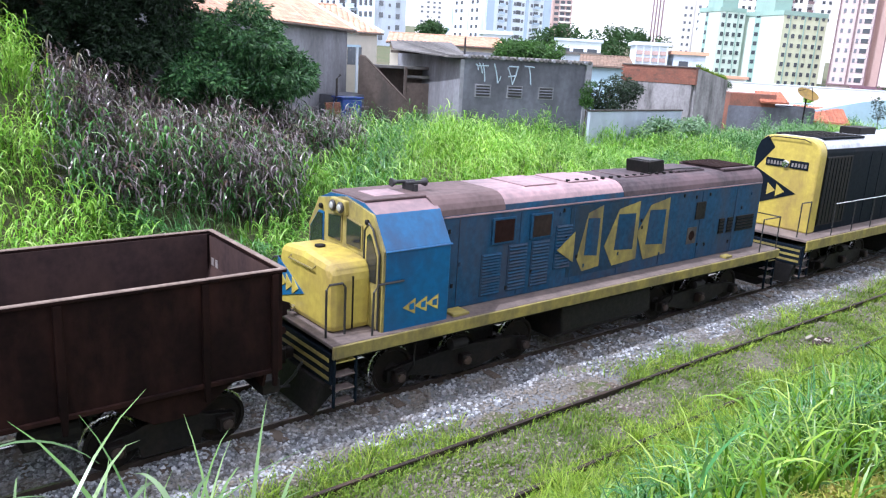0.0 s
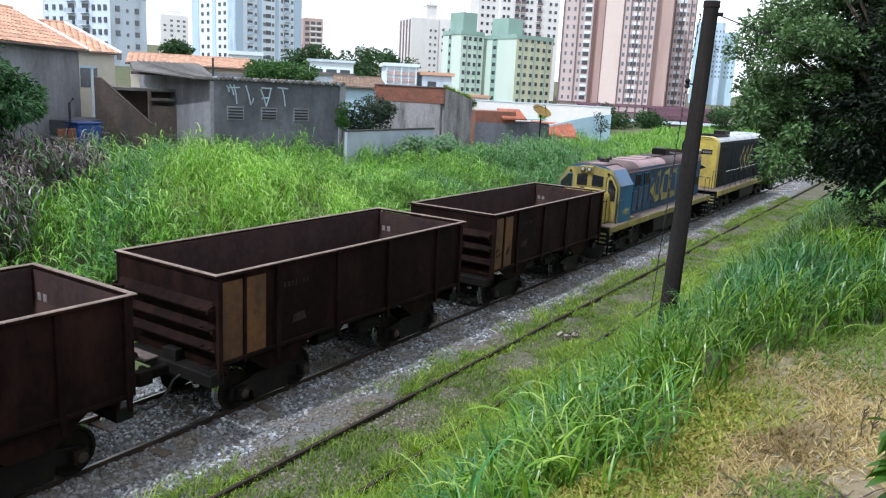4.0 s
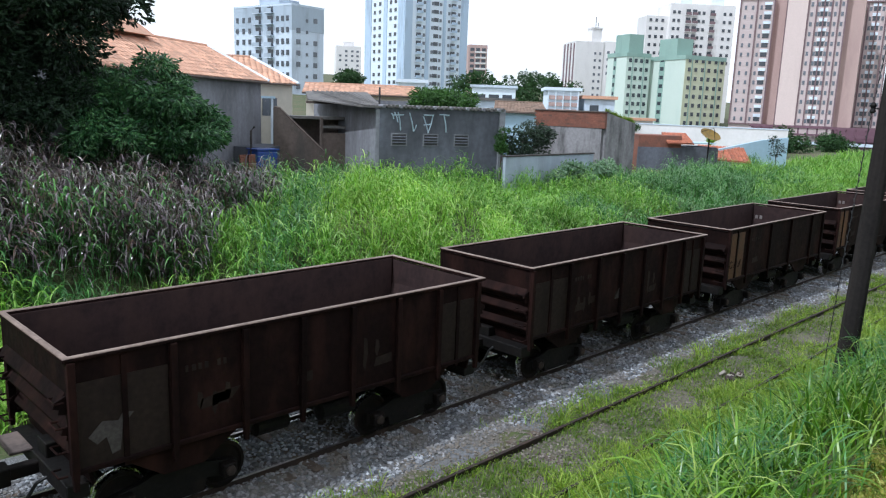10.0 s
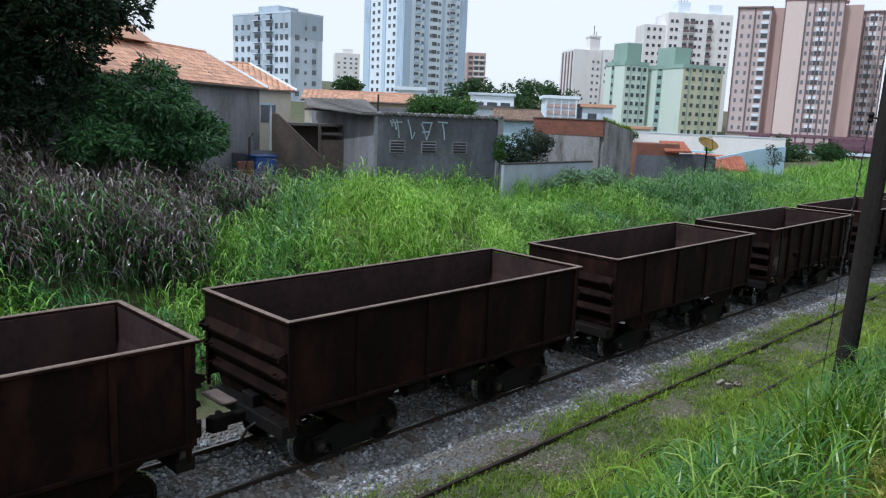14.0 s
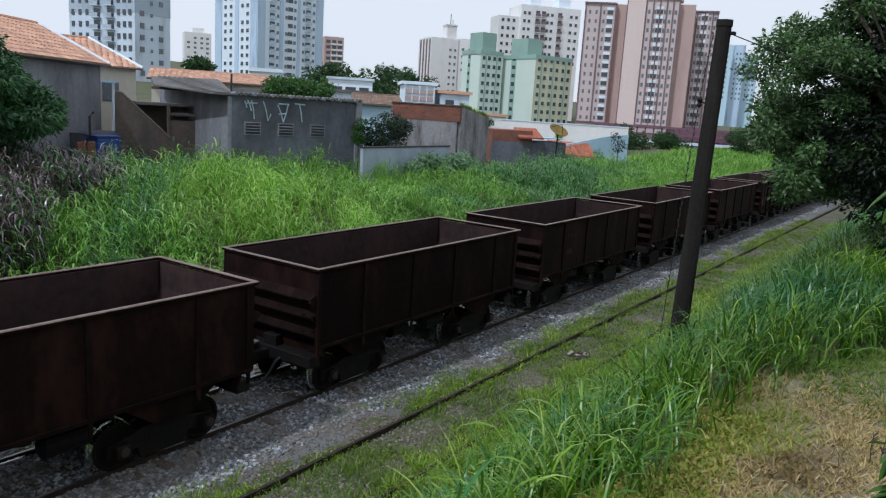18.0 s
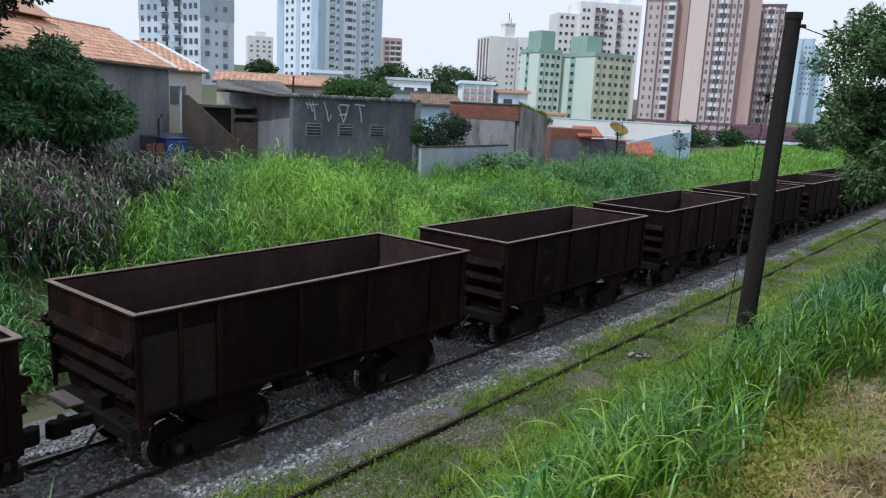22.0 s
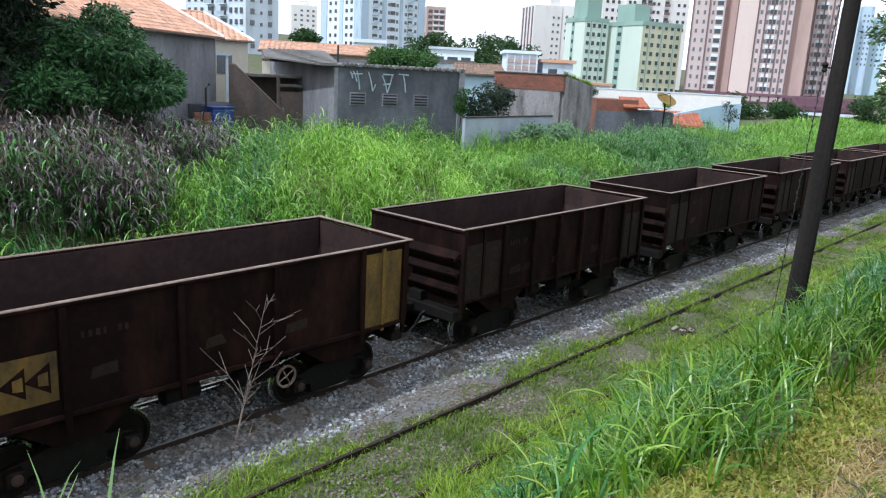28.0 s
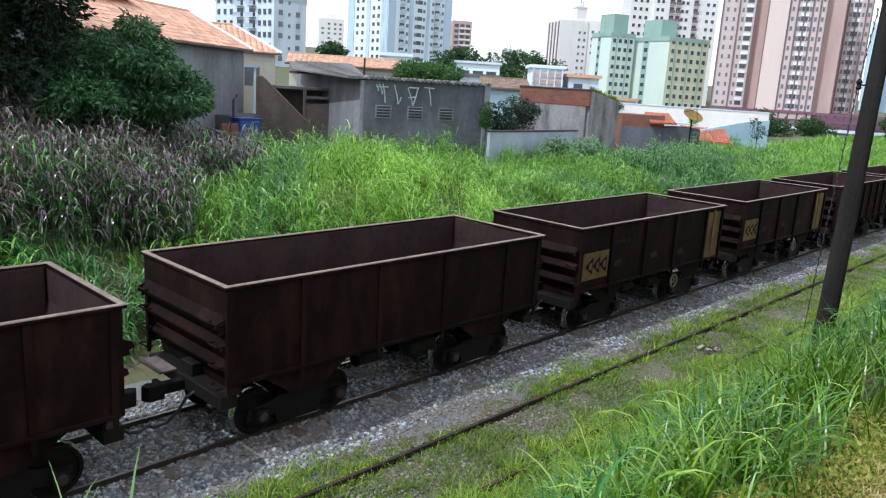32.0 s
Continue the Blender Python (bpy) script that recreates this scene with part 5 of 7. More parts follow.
pc = pink_tower("pink tower with brown ribs beside the broad one", 237.8, 77.1, -72.8, 8.8, 14, 39.6, (0.1, 2.7, 5.0, 7.3, 8.7), (0.9, 1.9, 3.4, 6.5, 8.0), (4.9,))
block(pc, "salmon_side", -2.6, 0.8, -1.5, 0.0, 14, 39.4, W_SALMON)
base = tagged(new("parking_podium"), "plum-coloured open podium under the pink towers", "podium")
base.matrix_basis = pose(217.0, 94.5, 0, 0, 0, -70.0)
part("wall", bx(0, 2.5, -1.6, 44, 4, 4.5), W_PURPLE, base)
for z0, z1 in ((-0.3, 0.5), (2.1, 2.6), (4.1, 4.7)):
    part("beam", bx(-0.5, -0.6, z0, 44.5, 0.2, z1), W_PURPLE if z0 > 0 else W_LIGHTGREY, base)
for i in range(19):
    part("column", bx(2.4 * i, -0.3, -1.6, 2.4 * i + 0.45, 0.2, 4.6), W_PURPLE, base)
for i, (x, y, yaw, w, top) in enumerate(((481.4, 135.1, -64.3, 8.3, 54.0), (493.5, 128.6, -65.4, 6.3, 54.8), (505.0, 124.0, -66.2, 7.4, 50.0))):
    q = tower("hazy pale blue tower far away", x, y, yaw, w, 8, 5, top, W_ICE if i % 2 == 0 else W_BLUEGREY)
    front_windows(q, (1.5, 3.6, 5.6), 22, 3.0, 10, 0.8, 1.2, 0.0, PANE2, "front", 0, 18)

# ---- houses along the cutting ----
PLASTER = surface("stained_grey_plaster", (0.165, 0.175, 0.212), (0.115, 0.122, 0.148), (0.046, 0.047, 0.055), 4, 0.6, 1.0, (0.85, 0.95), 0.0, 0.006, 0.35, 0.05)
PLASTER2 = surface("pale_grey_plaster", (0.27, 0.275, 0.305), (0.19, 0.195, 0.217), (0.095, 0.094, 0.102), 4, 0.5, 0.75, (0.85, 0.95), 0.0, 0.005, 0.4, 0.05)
STREAKED = surface("rain_streaked_plaster", (0.30, 0.29, 0.30), (0.21, 0.205, 0.21), (0.035, 0.032, 0.032), 5, 1.1, 0.62, (0.85, 0.95), 0.0, 0.005, 0.28, 0.05)
BRICKWALL = surface("bare_brick_band", (0.24, 0.095, 0.06), (0.16, 0.066, 0.046), (0.085, 0.056, 0.046), 9, 0.8, 0.55, (0.85, 0.95), 0.0, 0.008, 1.0, 0.1)
BROWNWALL = surface("brown_plaster", (0.135, 0.105, 0.09), (0.09, 0.07, 0.06), (0.055, 0.05, 0.047), 6, 0.7, 0.5, (0.85, 0.95), 0.0, 0.005, 0.4)
TILE = surface("clay_roof_tile", (0.60, 0.35, 0.235), (0.50, 0.27, 0.175), (0.40, 0.26, 0.19), 5, 0.9, 0.4, (0.75, 0.9), 0.0, 0.003, 1.0, 0.22)
TILERED = surface("red_roof_tile", (0.42, 0.14, 0.075), (0.32, 0.10, 0.055), (0.20, 0.09, 0.06), 5, 0.9, 0.4, (0.75, 0.9), 0.0, 0.003, 1.0, 0.22)
TILEDULL = surface("dull_tan_tile", (0.26, 0.175, 0.125), (0.18, 0.12, 0.085), (0.12, 0.09, 0.07), 5, 0.9, 0.5, (0.8, 0.95), 0.0, 0.003, 1.0, 0.22)
TILEOLD = surface("weathered_fibre_roof", (0.115, 0.11, 0.108), (0.075, 0.072, 0.07), (0.16, 0.15, 0.138), 6, 0.8, 0.5, (0.85, 0.95), 0.0, 0.004, 1.0, 0.15)
W_HOUSE = paint("house_cream", (0.58, 0.54, 0.46), (0.4, 0.37, 0.31))
W_SKY = paint("sky_blue_wall", (0.44, 0.60, 0.72), (0.34, 0.46, 0.55))
SPRAY = surface("sprayed_pale_paint", (0.44, 0.54, 0.62), (0.36, 0.44, 0.52), (0.25, 0.29, 0.34), 10, 2, 0.4, (0.8, 0.9), 0.0, 0)
TANKBLUE = surface("blue_plastic", (0.012, 0.05, 0.26), (0.01, 0.04, 0.2), (0.03, 0.06, 0.16), 8, 2, 0.3, (0.4, 0.6), 0.0, 0)


def tiled_roof(parent, a, b, c, d, across, down, material, name="roof_tile"):
    """Half-round tiles in rows on the plane a, b (eave) to d, c (ridge): one object each, on one mesh."""
    a, b, c, d = (Vector(p) for p in (a, b, c, d))
    ex, up = (b - a), (d - a)
    tw, th = ex.length / across, up.length / down
    bm = bmesh.new()
    prev = None
    for i in range(5):
        t = math.pi * i / 4
        row = [bm.verts.new((tw * (0.5 - 0.5 * math.cos(t)), 0, 0.05 * math.sin(t))), bm.verts.new((tw * (0.5 - 0.46 * math.cos(t)), th * 1.08, 0.05 * math.sin(t) - 0.015))]
        if prev:
            bm.faces.new((prev[0], row[0], row[1], prev[1]))
        prev = row
    nx, nu = ex.normalized(), up.normalized()
    nz = nx.cross(nu).normalized()
    first = part(name, bm, material, parent)
    k = 0
    for j in range(down):
        u = j / down
        l, r = a.lerp(d, u), b.lerp(c, u)
        n = max(1, round((r - l).length / tw))
        for i in range(n):
            p = l + (r - l) * (i / n) + nz * 0.02
            m = Matrix((( nx.x, nu.x, nz.x, p.x), (nx.y, nu.y, nz.y, p.y), (nx.z, nu.z, nz.z, p.z), (0, 0, 0, 1)))
            if k == 0:
                first.matrix_basis = m
            else:
                again(first, m, parent)
            k += 1


def slab(name, pts, thick, material, parent):
    """A flat plate through four points, with thickness downwards."""
    bm = bmesh.new()
    top = [bm.verts.new(p) for p in pts]
    low = [bm.verts.new(Vector(p) - Vector((0, 0, thick))) for p in pts]
    n = len(pts)
    bm.faces.new(top)
    bm.faces.new(low[::-1])
    for i in range(n):
        bm.faces.new((top[i], low[i], low[(i + 1) % n], top[(i + 1) % n]))
    bmesh.ops.recalc_face_normals(bm, faces=bm.faces[:])
    return part(name, bm, material, parent)


def grey_house():
    """The windowless grey house with three vents and a ragged sheet edge along its wall."""
    H = tagged(new("house"), "stained grey plastered house with three louvred vents", "house", "houses along the cutting")
    H.matrix_basis = pose(24.70, 29.53, 0, 0, 0, -22)
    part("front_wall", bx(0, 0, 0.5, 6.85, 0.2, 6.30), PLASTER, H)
    # the paler plaster paints in the light that falls on this side
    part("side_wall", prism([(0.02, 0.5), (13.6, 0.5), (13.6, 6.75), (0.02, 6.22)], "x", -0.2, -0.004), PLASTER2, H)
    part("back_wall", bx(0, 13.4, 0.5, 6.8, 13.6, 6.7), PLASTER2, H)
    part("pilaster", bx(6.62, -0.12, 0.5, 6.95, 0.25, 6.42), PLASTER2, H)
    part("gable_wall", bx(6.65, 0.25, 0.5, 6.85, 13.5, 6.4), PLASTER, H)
    for i, x in enumerate((0.60, 2.32, 4.05)):
        v = part("vent", bx(x, -0.03, 4.42, x + 0.86, 0.05, 5.06, 0.01), PLASTER2, H)
        # a black plate stands in for the shade inside the vent
        part("vent_hole", bx(x + 0.07, -0.040, 4.48, x + 0.79, -0.029, 5.0), RAILBLACK, v)
        for j in range(3):
            part("vent_slat", prism([(-0.08, 4.60 + 0.14 * j), (-0.035, 4.635 + 0.14 * j), (-0.035, 4.605 + 0.14 * j), (-0.08, 4.57 + 0.14 * j)], "x", x + 0.05, x + 0.81), PLASTER, v)
    # ragged ends of corrugated sheets along the wall's top
    for i in range(30):
        part("sheet_end", lathe([(-0.24, 0.085), (0.6, 0.085)], "y", 8, at=(0.15 + 0.228 * i, 0, 6.38 + 0.02 * math.sin(3.1 * i))), TILEOLD if i % 4 else PLASTER2, H)
    slab("roof", [(-0.9, -0.05, 6.36), (0.1, -0.05, 6.36), (2.2, 9.5, 7.15), (-1.0, 12.5, 7.1), (-1.6, 9.0, 6.62)], 0.08, TILEOLD, H)
    slab("rear_roof", [(0.1, 0.2, 6.30), (6.8, 0.2, 6.25), (6.8, 10, 6.2), (2.2, 9.5, 6.3)], 0.06, TILEOLD, H)
    for i in range(12):
        part("roof_rib", rod([(-0.8 + 0.1 * i, 0.0 + 0.5 * i * 0.1, 6.39), (-0.9 + 0.27 * i, 11.0 - 0.1 * i, 7.13)], 0.035, 5), TILEOLD, H)
    part("rafter", bx(-1.9, 8.2, 6.35, -0.1, 8.35, 6.5), BROWNWALL, H)
    part("vent_pipe", rod([(0.15, 0.6, 6.3), (0.15, 0.6, 7.3)], 0.05, 6), RAILBLACK, H)
    # sprayed strokes on the wall, no readable letters
    strokes = (((0.75, 6.1), (0.95, 5.6)), ((0.95, 6.1), (1.1, 5.2)), ((0.7, 5.95), (1.25, 5.98)), ((1.55, 6.1), (1.8, 5.15)), ((1.8, 5.15), (1.95, 5.5)), ((2.35, 5.5), (2.75, 5.55)), ((2.3, 5.95), (2.6, 5.1)), ((2.6, 5.1), (2.85, 6.0)), ((2.35, 6.0), (2.9, 6.0)), ((3.2, 6.05), (3.75, 6.02)), ((3.45, 6.0), (3.6, 5.15)), ((0.6, 6.05), (0.72, 5.75)))
    for (x0, z0), (x1, z1) in strokes:
        part("spray_stroke", rod([(x0, -0.012, z0), ((x0 + x1) / 2 + 0.03, -0.012, (z0 + z1) / 2), (x1, -0.012, z1)], 0.035, 5), SPRAY, H)


grey_house()


def tiled_house(name_label, x, y, yaw, length, depth, z_eave, z_ridge, half, wall, hip=0.0, across=40, down=12, z0=0.8, verge=True, tile=None):
    """A house under a pitched clay-tile roof: eave towards the viewer, ridge half a depth behind."""
    tile = tile or TILE
    H = tagged(new("house"), name_label, "house", "houses along the cutting")
    H.matrix_basis = pose(x, y, 0, 0, 0, yaw)
    part("wall", bx(0.3, 0.35, z0, length - 0.3, depth, z_eave), wall, H)
    gb = prism([(0.35, z_eave - 0.02), (depth, z_eave - 0.02), (half, z_ridge - 0.12)], "x", length - 0.5 - hip, length - 0.3 - hip)
    part("gable", gb, wall, H)
    part("gable", prism([(0.35, z_eave - 0.02), (depth, z_eave - 0.02), (half, z_ridge - 0.12)], "x", 0.3, 0.5), wall, H)
    r = slab("roof", [(0, 0, z_eave + 0.02), (length, 0, z_eave + 0.02), (length - hip, half, z_ridge), (0, half, z_ridge)], 0.08, tile, H)
    slab("rear_roof", [(0, half, z_ridge), (length - hip, half, z_ridge), (length, 2 * half, z_eave), (0, 2 * half, z_eave)], 0.08, tile, H)
    tiled_roof(r, (0, 0, z_eave + 0.02), (length, 0, z_eave + 0.02), (length - hip, half, z_ridge), (0, half, z_ridge), across, down, tile)
    part("ridge_cap", rod([(0, half, z_ridge + 0.03), (length - hip, half, z_ridge + 0.03)], 0.10, 7), tile, H)
    if verge:
        part("verge", rod([(length + 0.02, 0.0, z_eave + 0.06), (length - hip + 0.02, half, z_ridge + 0.05)], 0.11, 6), W_WHITE, H, "white painted roof verge")
    part("gutter", rod([(0, -0.06, z_eave - 0.03), (length, -0.06, z_eave - 0.03)], 0.06, 6), BROWNWALL, H)
    return H


hl = tiled_house("grey-walled house with a long orange clay-tile roof", 10.3, 28.5, 35, 16.0, 6.5, 7.42, 9.25, 3.4, PLASTER2, 0.6, 46, 10)
part("upper_roof", prism([(2.6, 9.2), (5.6, 9.2), (4.1, 10.2)], "x", 3.0, 9.0), TILE, hl)
part("concrete_step", bx(12.2, -1.4, 0.8, 15.6, 0.35, 4.05, 0.03), PLASTER, hl)
h2 = tiled_house("cream house with an orange hipped tile roof", 22.6, 46.4, -14, 7.6, 6, 7.55, 9.3, 3.0, W_HOUSE, 2.4, 20, 8)
part("carport_roof", bx(1.0, -4.2, 6.55, 4.6, 0.2, 6.68), W_SKY, h2)
for xq in (1.2, 4.4):
    part("carport_post", bx(xq, -4.0, 1.5, xq + 0.14, -3.86, 6.55), W_WHITE, h2)
part("window", bx(5.2, 0.30, 5.4, 6.2, 0.36, 6.6), PANE2, h2)
h3 = tiled_house("low house with a wide orange tile roof", 33.4, 49.2, -38, 9.6, 7, 7.1, 7.85, 3.5, W_HOUSE, 0.8, 24, 8, verge=False)
h3b = tiled_house("white house with a pale clay-tile roof", 46.7, 41.6, -50, 4.4, 7, 6.2, 7.0, 3.0, W_SKY, 0.4, 16, 8, verge=False, tile=TILEDULL)

# sloping brown wall between the houses, with things leaning there
sw = tagged(new("yard_wall"), "dark brown yard wall with a sloping top", "wall")
sw.matrix_basis = pose(22.4, 35.6, 0, 0, 0, -26)
part("wall", prism([(0, 0.5), (2.7, 0.5), (2.7, 3.75), (0.25, 6.05), (0, 6.05)], "y", 0, 0.2), BROWNWALL, sw)
part("coping", rod([(0.05, 0.1, 6.1), (0.3, 0.1, 6.06), (2.7, 0.1, 3.8)], 0.08, 6), BROWNWALL, sw)
part("lean_to", bx(0.6, 1.4, 5.5, 4.6, 3.0, 5.65), TILEOLD, sw)
part("lean_to_wall", bx(0.6, 2.8, 0.5, 4.6, 3.0, 5.5), BROWNWALL, sw)
part("lean_to_post", bx(2.7, 1.2, 2.0, 2.85, 1.4, 5.6), BROWNWALL, sw)
part("lean_to_front", bx(2.86, 1.22, 0.5, 4.6, 1.38, 4.75), BROWNWALL, sw)
part("lean_to_beam", bx(2.86, 1.20, 5.02, 4.6, 1.40, 5.16), TILEOLD, sw)
tank = tagged(new("water_tank"), "blue plastic water tank beside the yard wall", "water tank")
part("tub", bx(20.2, 33.6, 2.0, 21.4, 34.6, 3.95, 0.10), TANKBLUE, tank)
part("lid", bx(20.15, 33.55, 3.95, 21.45, 34.65, 4.03, 0.02), TANKBLUE, tank)
pile = tagged(new("brick_pile"), "stack of red bricks by the tank", "bricks")
rg = random.Random(8)
for i in range(72):
    part("brick", bx(0, 0, 0, 0.22, 0.11, 0.08, 0.006), BRICKWALL, pile).matrix_basis = pose(18.95 + 0.24 * (i % 4) + rg.uniform(-0.03, 0.03), 33.1 + 0.13 * (i % 2), float(ground_z(19.4, 33.1)) + 0.085 * (i // 4) + rg.uniform(0, 0.01), 0, 0, rg.uniform(-12, 12))
pipe = tagged(new("pipe"), "grey downpipe standing by the house", "pipe")
part("tube", rod([(20.2, 34.2, 1.8), (20.2, 34.2, 4.9), (20.4, 34.2, 5.1)], 0.06, 8), CHALK, pipe)

lw = tagged(new("boundary_wall"), "low pale concrete boundary wall", "wall")
lw.matrix_basis = pose(29.9, 25.6, 0, 0, 0, 2.5)
part("wall", bx(0, 0, 0.3, 8.4, 0.18, 4.02), paint("pale_blue_grey_wall", (0.36, 0.41, 0.49), (0.24, 0.27, 0.31), 0.6, 0.6), lw)
part("coping", bx(-0.03, -0.05, 4.02, 8.45, 0.23, 4.10, 0.01), CHALK, lw)


def brick_house():
    H = tagged(new("house"), "half-plastered house with a bare orange brick band", "house", "houses along the cutting")
    H.matrix_basis = pose(41.75, 27.52, 0, 0, 0, 5)
    part("side_wall", prism([(0, 0.5), (4.05, 0.5), (4.05, 5.8), (0, 6.45)], "y", 0, 0.2), STREAKED, H)
    part("front_wall", bx(-0.2, 0.2, 0.5, 0, 5.2, 5.45), STREAKED, H)
    part("brick_band", bx(-0.22, -0.02, 5.45, 0.0, 5.22, 6.45), BRICKWALL, H)
    cr = random.Random(3)
    for j in range(8):
        for i in range(15):
            part("brick", bx(-0.235, 0.345 * i + (0.17 if j % 2 else 0) + 0.008, 5.46 + 0.124 * j, -0.20, 0.345 * i + (0.17 if j % 2 else 0) + 0.335, 5.575 + 0.124 * j), BRICKWALL, H)
    part("coping", bx(-0.3, -0.1, 6.45, 0.1, 5.3, 6.53, 0.01), BROWNWALL, H)
    slab("roof", [(-0.1, 0.1, 6.4), (4.05, 0.1, 5.75), (4.05, 5.2, 5.75), (-0.1, 5.2, 6.4)], 0.08, TILEOLD, H)
    part("back_wall", bx(3.9, 0.2, 0.5, 4.05, 5.2, 5.7), PLASTER, H)


brick_house()
sh = tagged(new("shed"), "small brick shed with a red tile roof", "shed", "houses along the cutting")
sh.matrix_basis = pose(51.6, 31.0, 0, 0, 0, -38)
part("wall", bx(0, 0, 0.5, 3.4, 3, 4.9), BRICKWALL, sh)
part("render_base", bx(-0.05, -0.05, 0.5, 6.4, 0.0, 4.0), PLASTER, sh)
part("wall", bx(3.4, 0.1, 0.5, 6.4, 3, 4.1), PLASTER, sh)
rf = slab("roof", [(2.1, -0.5, 4.35), (4.2, -0.5, 4.35), (4.4, 1.6, 5.05), (2.4, 1.6, 5.05)], 0.06, TILERED, sh)
tiled_roof(rf, (2.1, -0.5, 4.36), (4.2, -0.5, 4.36), (4.4, 1.6, 5.06), (2.4, 1.6, 5.06), 10, 7, TILERED)
part("roof_sheet", bx(4.5, 0.2, 4.35, 6.3, 2.4, 4.42), W_SKY, sh)
lo2 = tagged(new("low_roof"), "low red tile roof behind weeds", "roof")
lo2.matrix_basis = pose(57.0, 28.8, 0, 0, 0, -55)
rf = slab("roof", [(0, 0, 3.2), (4.0, 0, 3.0), (3.8, 2.4, 4.0), (0.2, 2.4, 4.1)], 0.08, TILERED, lo2)
tiled_roof(rf, (0, 0, 3.22), (4.0, 0, 3.02), (3.8, 2.4, 4.02), (0.2, 2.4, 4.12), 14, 7, TILERED)
part("wall", bx(0.3, 0.4, 0.5, 3.7, 2.4, 3.2), W_CREAM, lo2)

OCHREDISH = surface("ochre_mesh", (0.22, 0.135, 0.015), (0.16, 0.10, 0.013), (0.10, 0.07, 0.022), 9, 2.5, 0.5, (0.6, 0.8), 0.0, 0.002)
dish = tagged(new("satellite_dish"), "large yellow mesh satellite dish on a post", "satellite dish")
dish.matrix_basis = pose(55.5, 27.3, 0)
part("post", rod([(0, 0, 0.5), (0, 0, 4.9)], 0.06, 8), DARKSTEEL, dish)
bowl = part("bowl", lathe([(0.0, 0.05), (0.03, 0.35), (0.10, 0.60), (0.18, 0.78), (0.21, 0.80), (0.19, 0.77), (0.12, 0.58), (0.05, 0.33), (0.03, 0.04)], "z", 24), OCHREDISH, dish, smooth=True)
bowl.matrix_basis = pose(0, 0, 4.95, 30, -14, 0)
for k in range(3):
    a = k * math.tau / 3
    part("strut", rod([(0.7 * math.cos(a), 0.7 * math.sin(a), 0.18), (0, 0, 0.75)], 0.02, 5), DARKSTEEL, bowl)

ww = tagged(new("boundary_wall"), "long cream street wall", "wall")
ww.matrix_basis = pose(73.0, 44.3, 0, 0, 0, -66)
part("wall", bx(-2.0, 0, 0.5, 15.0, 0.25, 5.35), W_CREAM, ww)
part("coping", bx(-2.05, -0.06, 5.35, 15.05, 0.3, 5.45), W_LIGHTGREY, ww)
bw = tagged(new("yard_wall"), "pale blue wall with a rising top", "wall")
bw.matrix_basis = pose(59.2, 28.2, 0, 0, 0, -24)
part("wall", prism([(0, 0.5), (7.1, 0.5), (7.1, 4.95), (4.4, 4.7), (0, 3.9)], "y", 0, 0.2), W_SKY, bw)

# middle distance
def plain_house(label, x, y, yaw, w, d, z0, z1, wall, roof, windows):
    H = tagged(new("house"), label, "house", "houses in the distance")
    H.matrix_basis = pose(x, y, 0, 0, 0, yaw)
    part("wall", bx(0, 0, z0, w, d, z1), wall, H)
    part("roof", bx(-0.3, -0.3, z1, w + 0.3, d + 0.3, z1 + 0.35), roof, H)
    for a, c, e, f in windows:
        part("window", bx(a, -0.06, c, e, 0.02, f), PANE, H)
    return H


plain_house("modern white house with a dark tall window", 52.4, 59.8, -40, 2.7, 6, 3, 8.7, W_WHITE, W_WHITE, ((1.3, 6.2, 2.2, 8.3),))
plain_house("long white low building with a band of windows", 83.0, 78.4, -50, 6.4, 8, 3, 9.4, W_WHITE, W_LIGHTGREY, ((0.5, 7.6, 2.0, 8.4), (2.5, 7.6, 4.0, 8.4), (4.5, 7.6, 5.9, 8.4)))
gh = plain_house("white house with a red gridded balcony front", 70.4, 54.6, -48, 3.6, 7, 3, 8.7, W_WHITE, W_WHITE, ())
plain_house("small house with a clay-coloured roof", 73.2, 51.4, -48, 3.4, 6, 3, 7.9, W_LIGHTGREY, TILE, ((0.6, 6.2, 1.6, 7.2),))
for i in range(5):
    part("grid_post", bx(0.05 + 0.84 * i, -0.25, 5.2, 0.17 + 0.84 * i, -0.05, 8.7), W_WHITE, gh)
for zq in (6.2, 6.95, 7.7):
    part("grid_panel", bx(0.05, -0.16, zq, 3.5, -0.10, zq + 0.42), W_SALMON, gh)
for i, (x, y, yaw, w, z1, wall, roof) in enumerate(((64, 66, -42, 9, 7.3, W_LIGHTGREY, TILEOLD), (92.5, 57.3, -52, 3.2, 5.5, W_CREAM, TILE), (60, 84, -38, 12, 8.6, W_HOUSE, TILE))):
    plain_house("small plastered house among other roofs", x, y, yaw, w, 7, 1, z1, wall, roof, ((1.0, z1 - 2.0, 2.2, z1 - 0.8), (w - 2.6, z1 - 2.0, w - 1.2, z1 - 0.8)))

# ---- the leaning pole with its wire ----
TIMBER = surface("dark_weathered_pole", (0.017, 0.0145, 0.0135), (0.009, 0.008, 0.0078), (0.032, 0.027, 0.024), 14, 1.2, 0.45, (0.8, 0.95), 0.0, 0.006, 0.12, 0.1, 0.15)
pole = tagged(new("utility_pole"), "dark weathered leaning pole standing in tall grass", "utility pole")
pb0, pt0 = Vector((13.90, 3.98, 0.9)), Vector((14.12, 3.86, 8.10))
part("shaft", rod([pb0, pb0.lerp(pt0, 0.5) + Vector((0.01, 0, 0)), pt0], 0.178, 12, r1=0.132), TIMBER, pole)
part("cap", rod([pt0 - Vector((0, 0, 0.05)), pt0 + Vector((0, 0, 0.06))], 0.146, 12), TIMBER, pole)
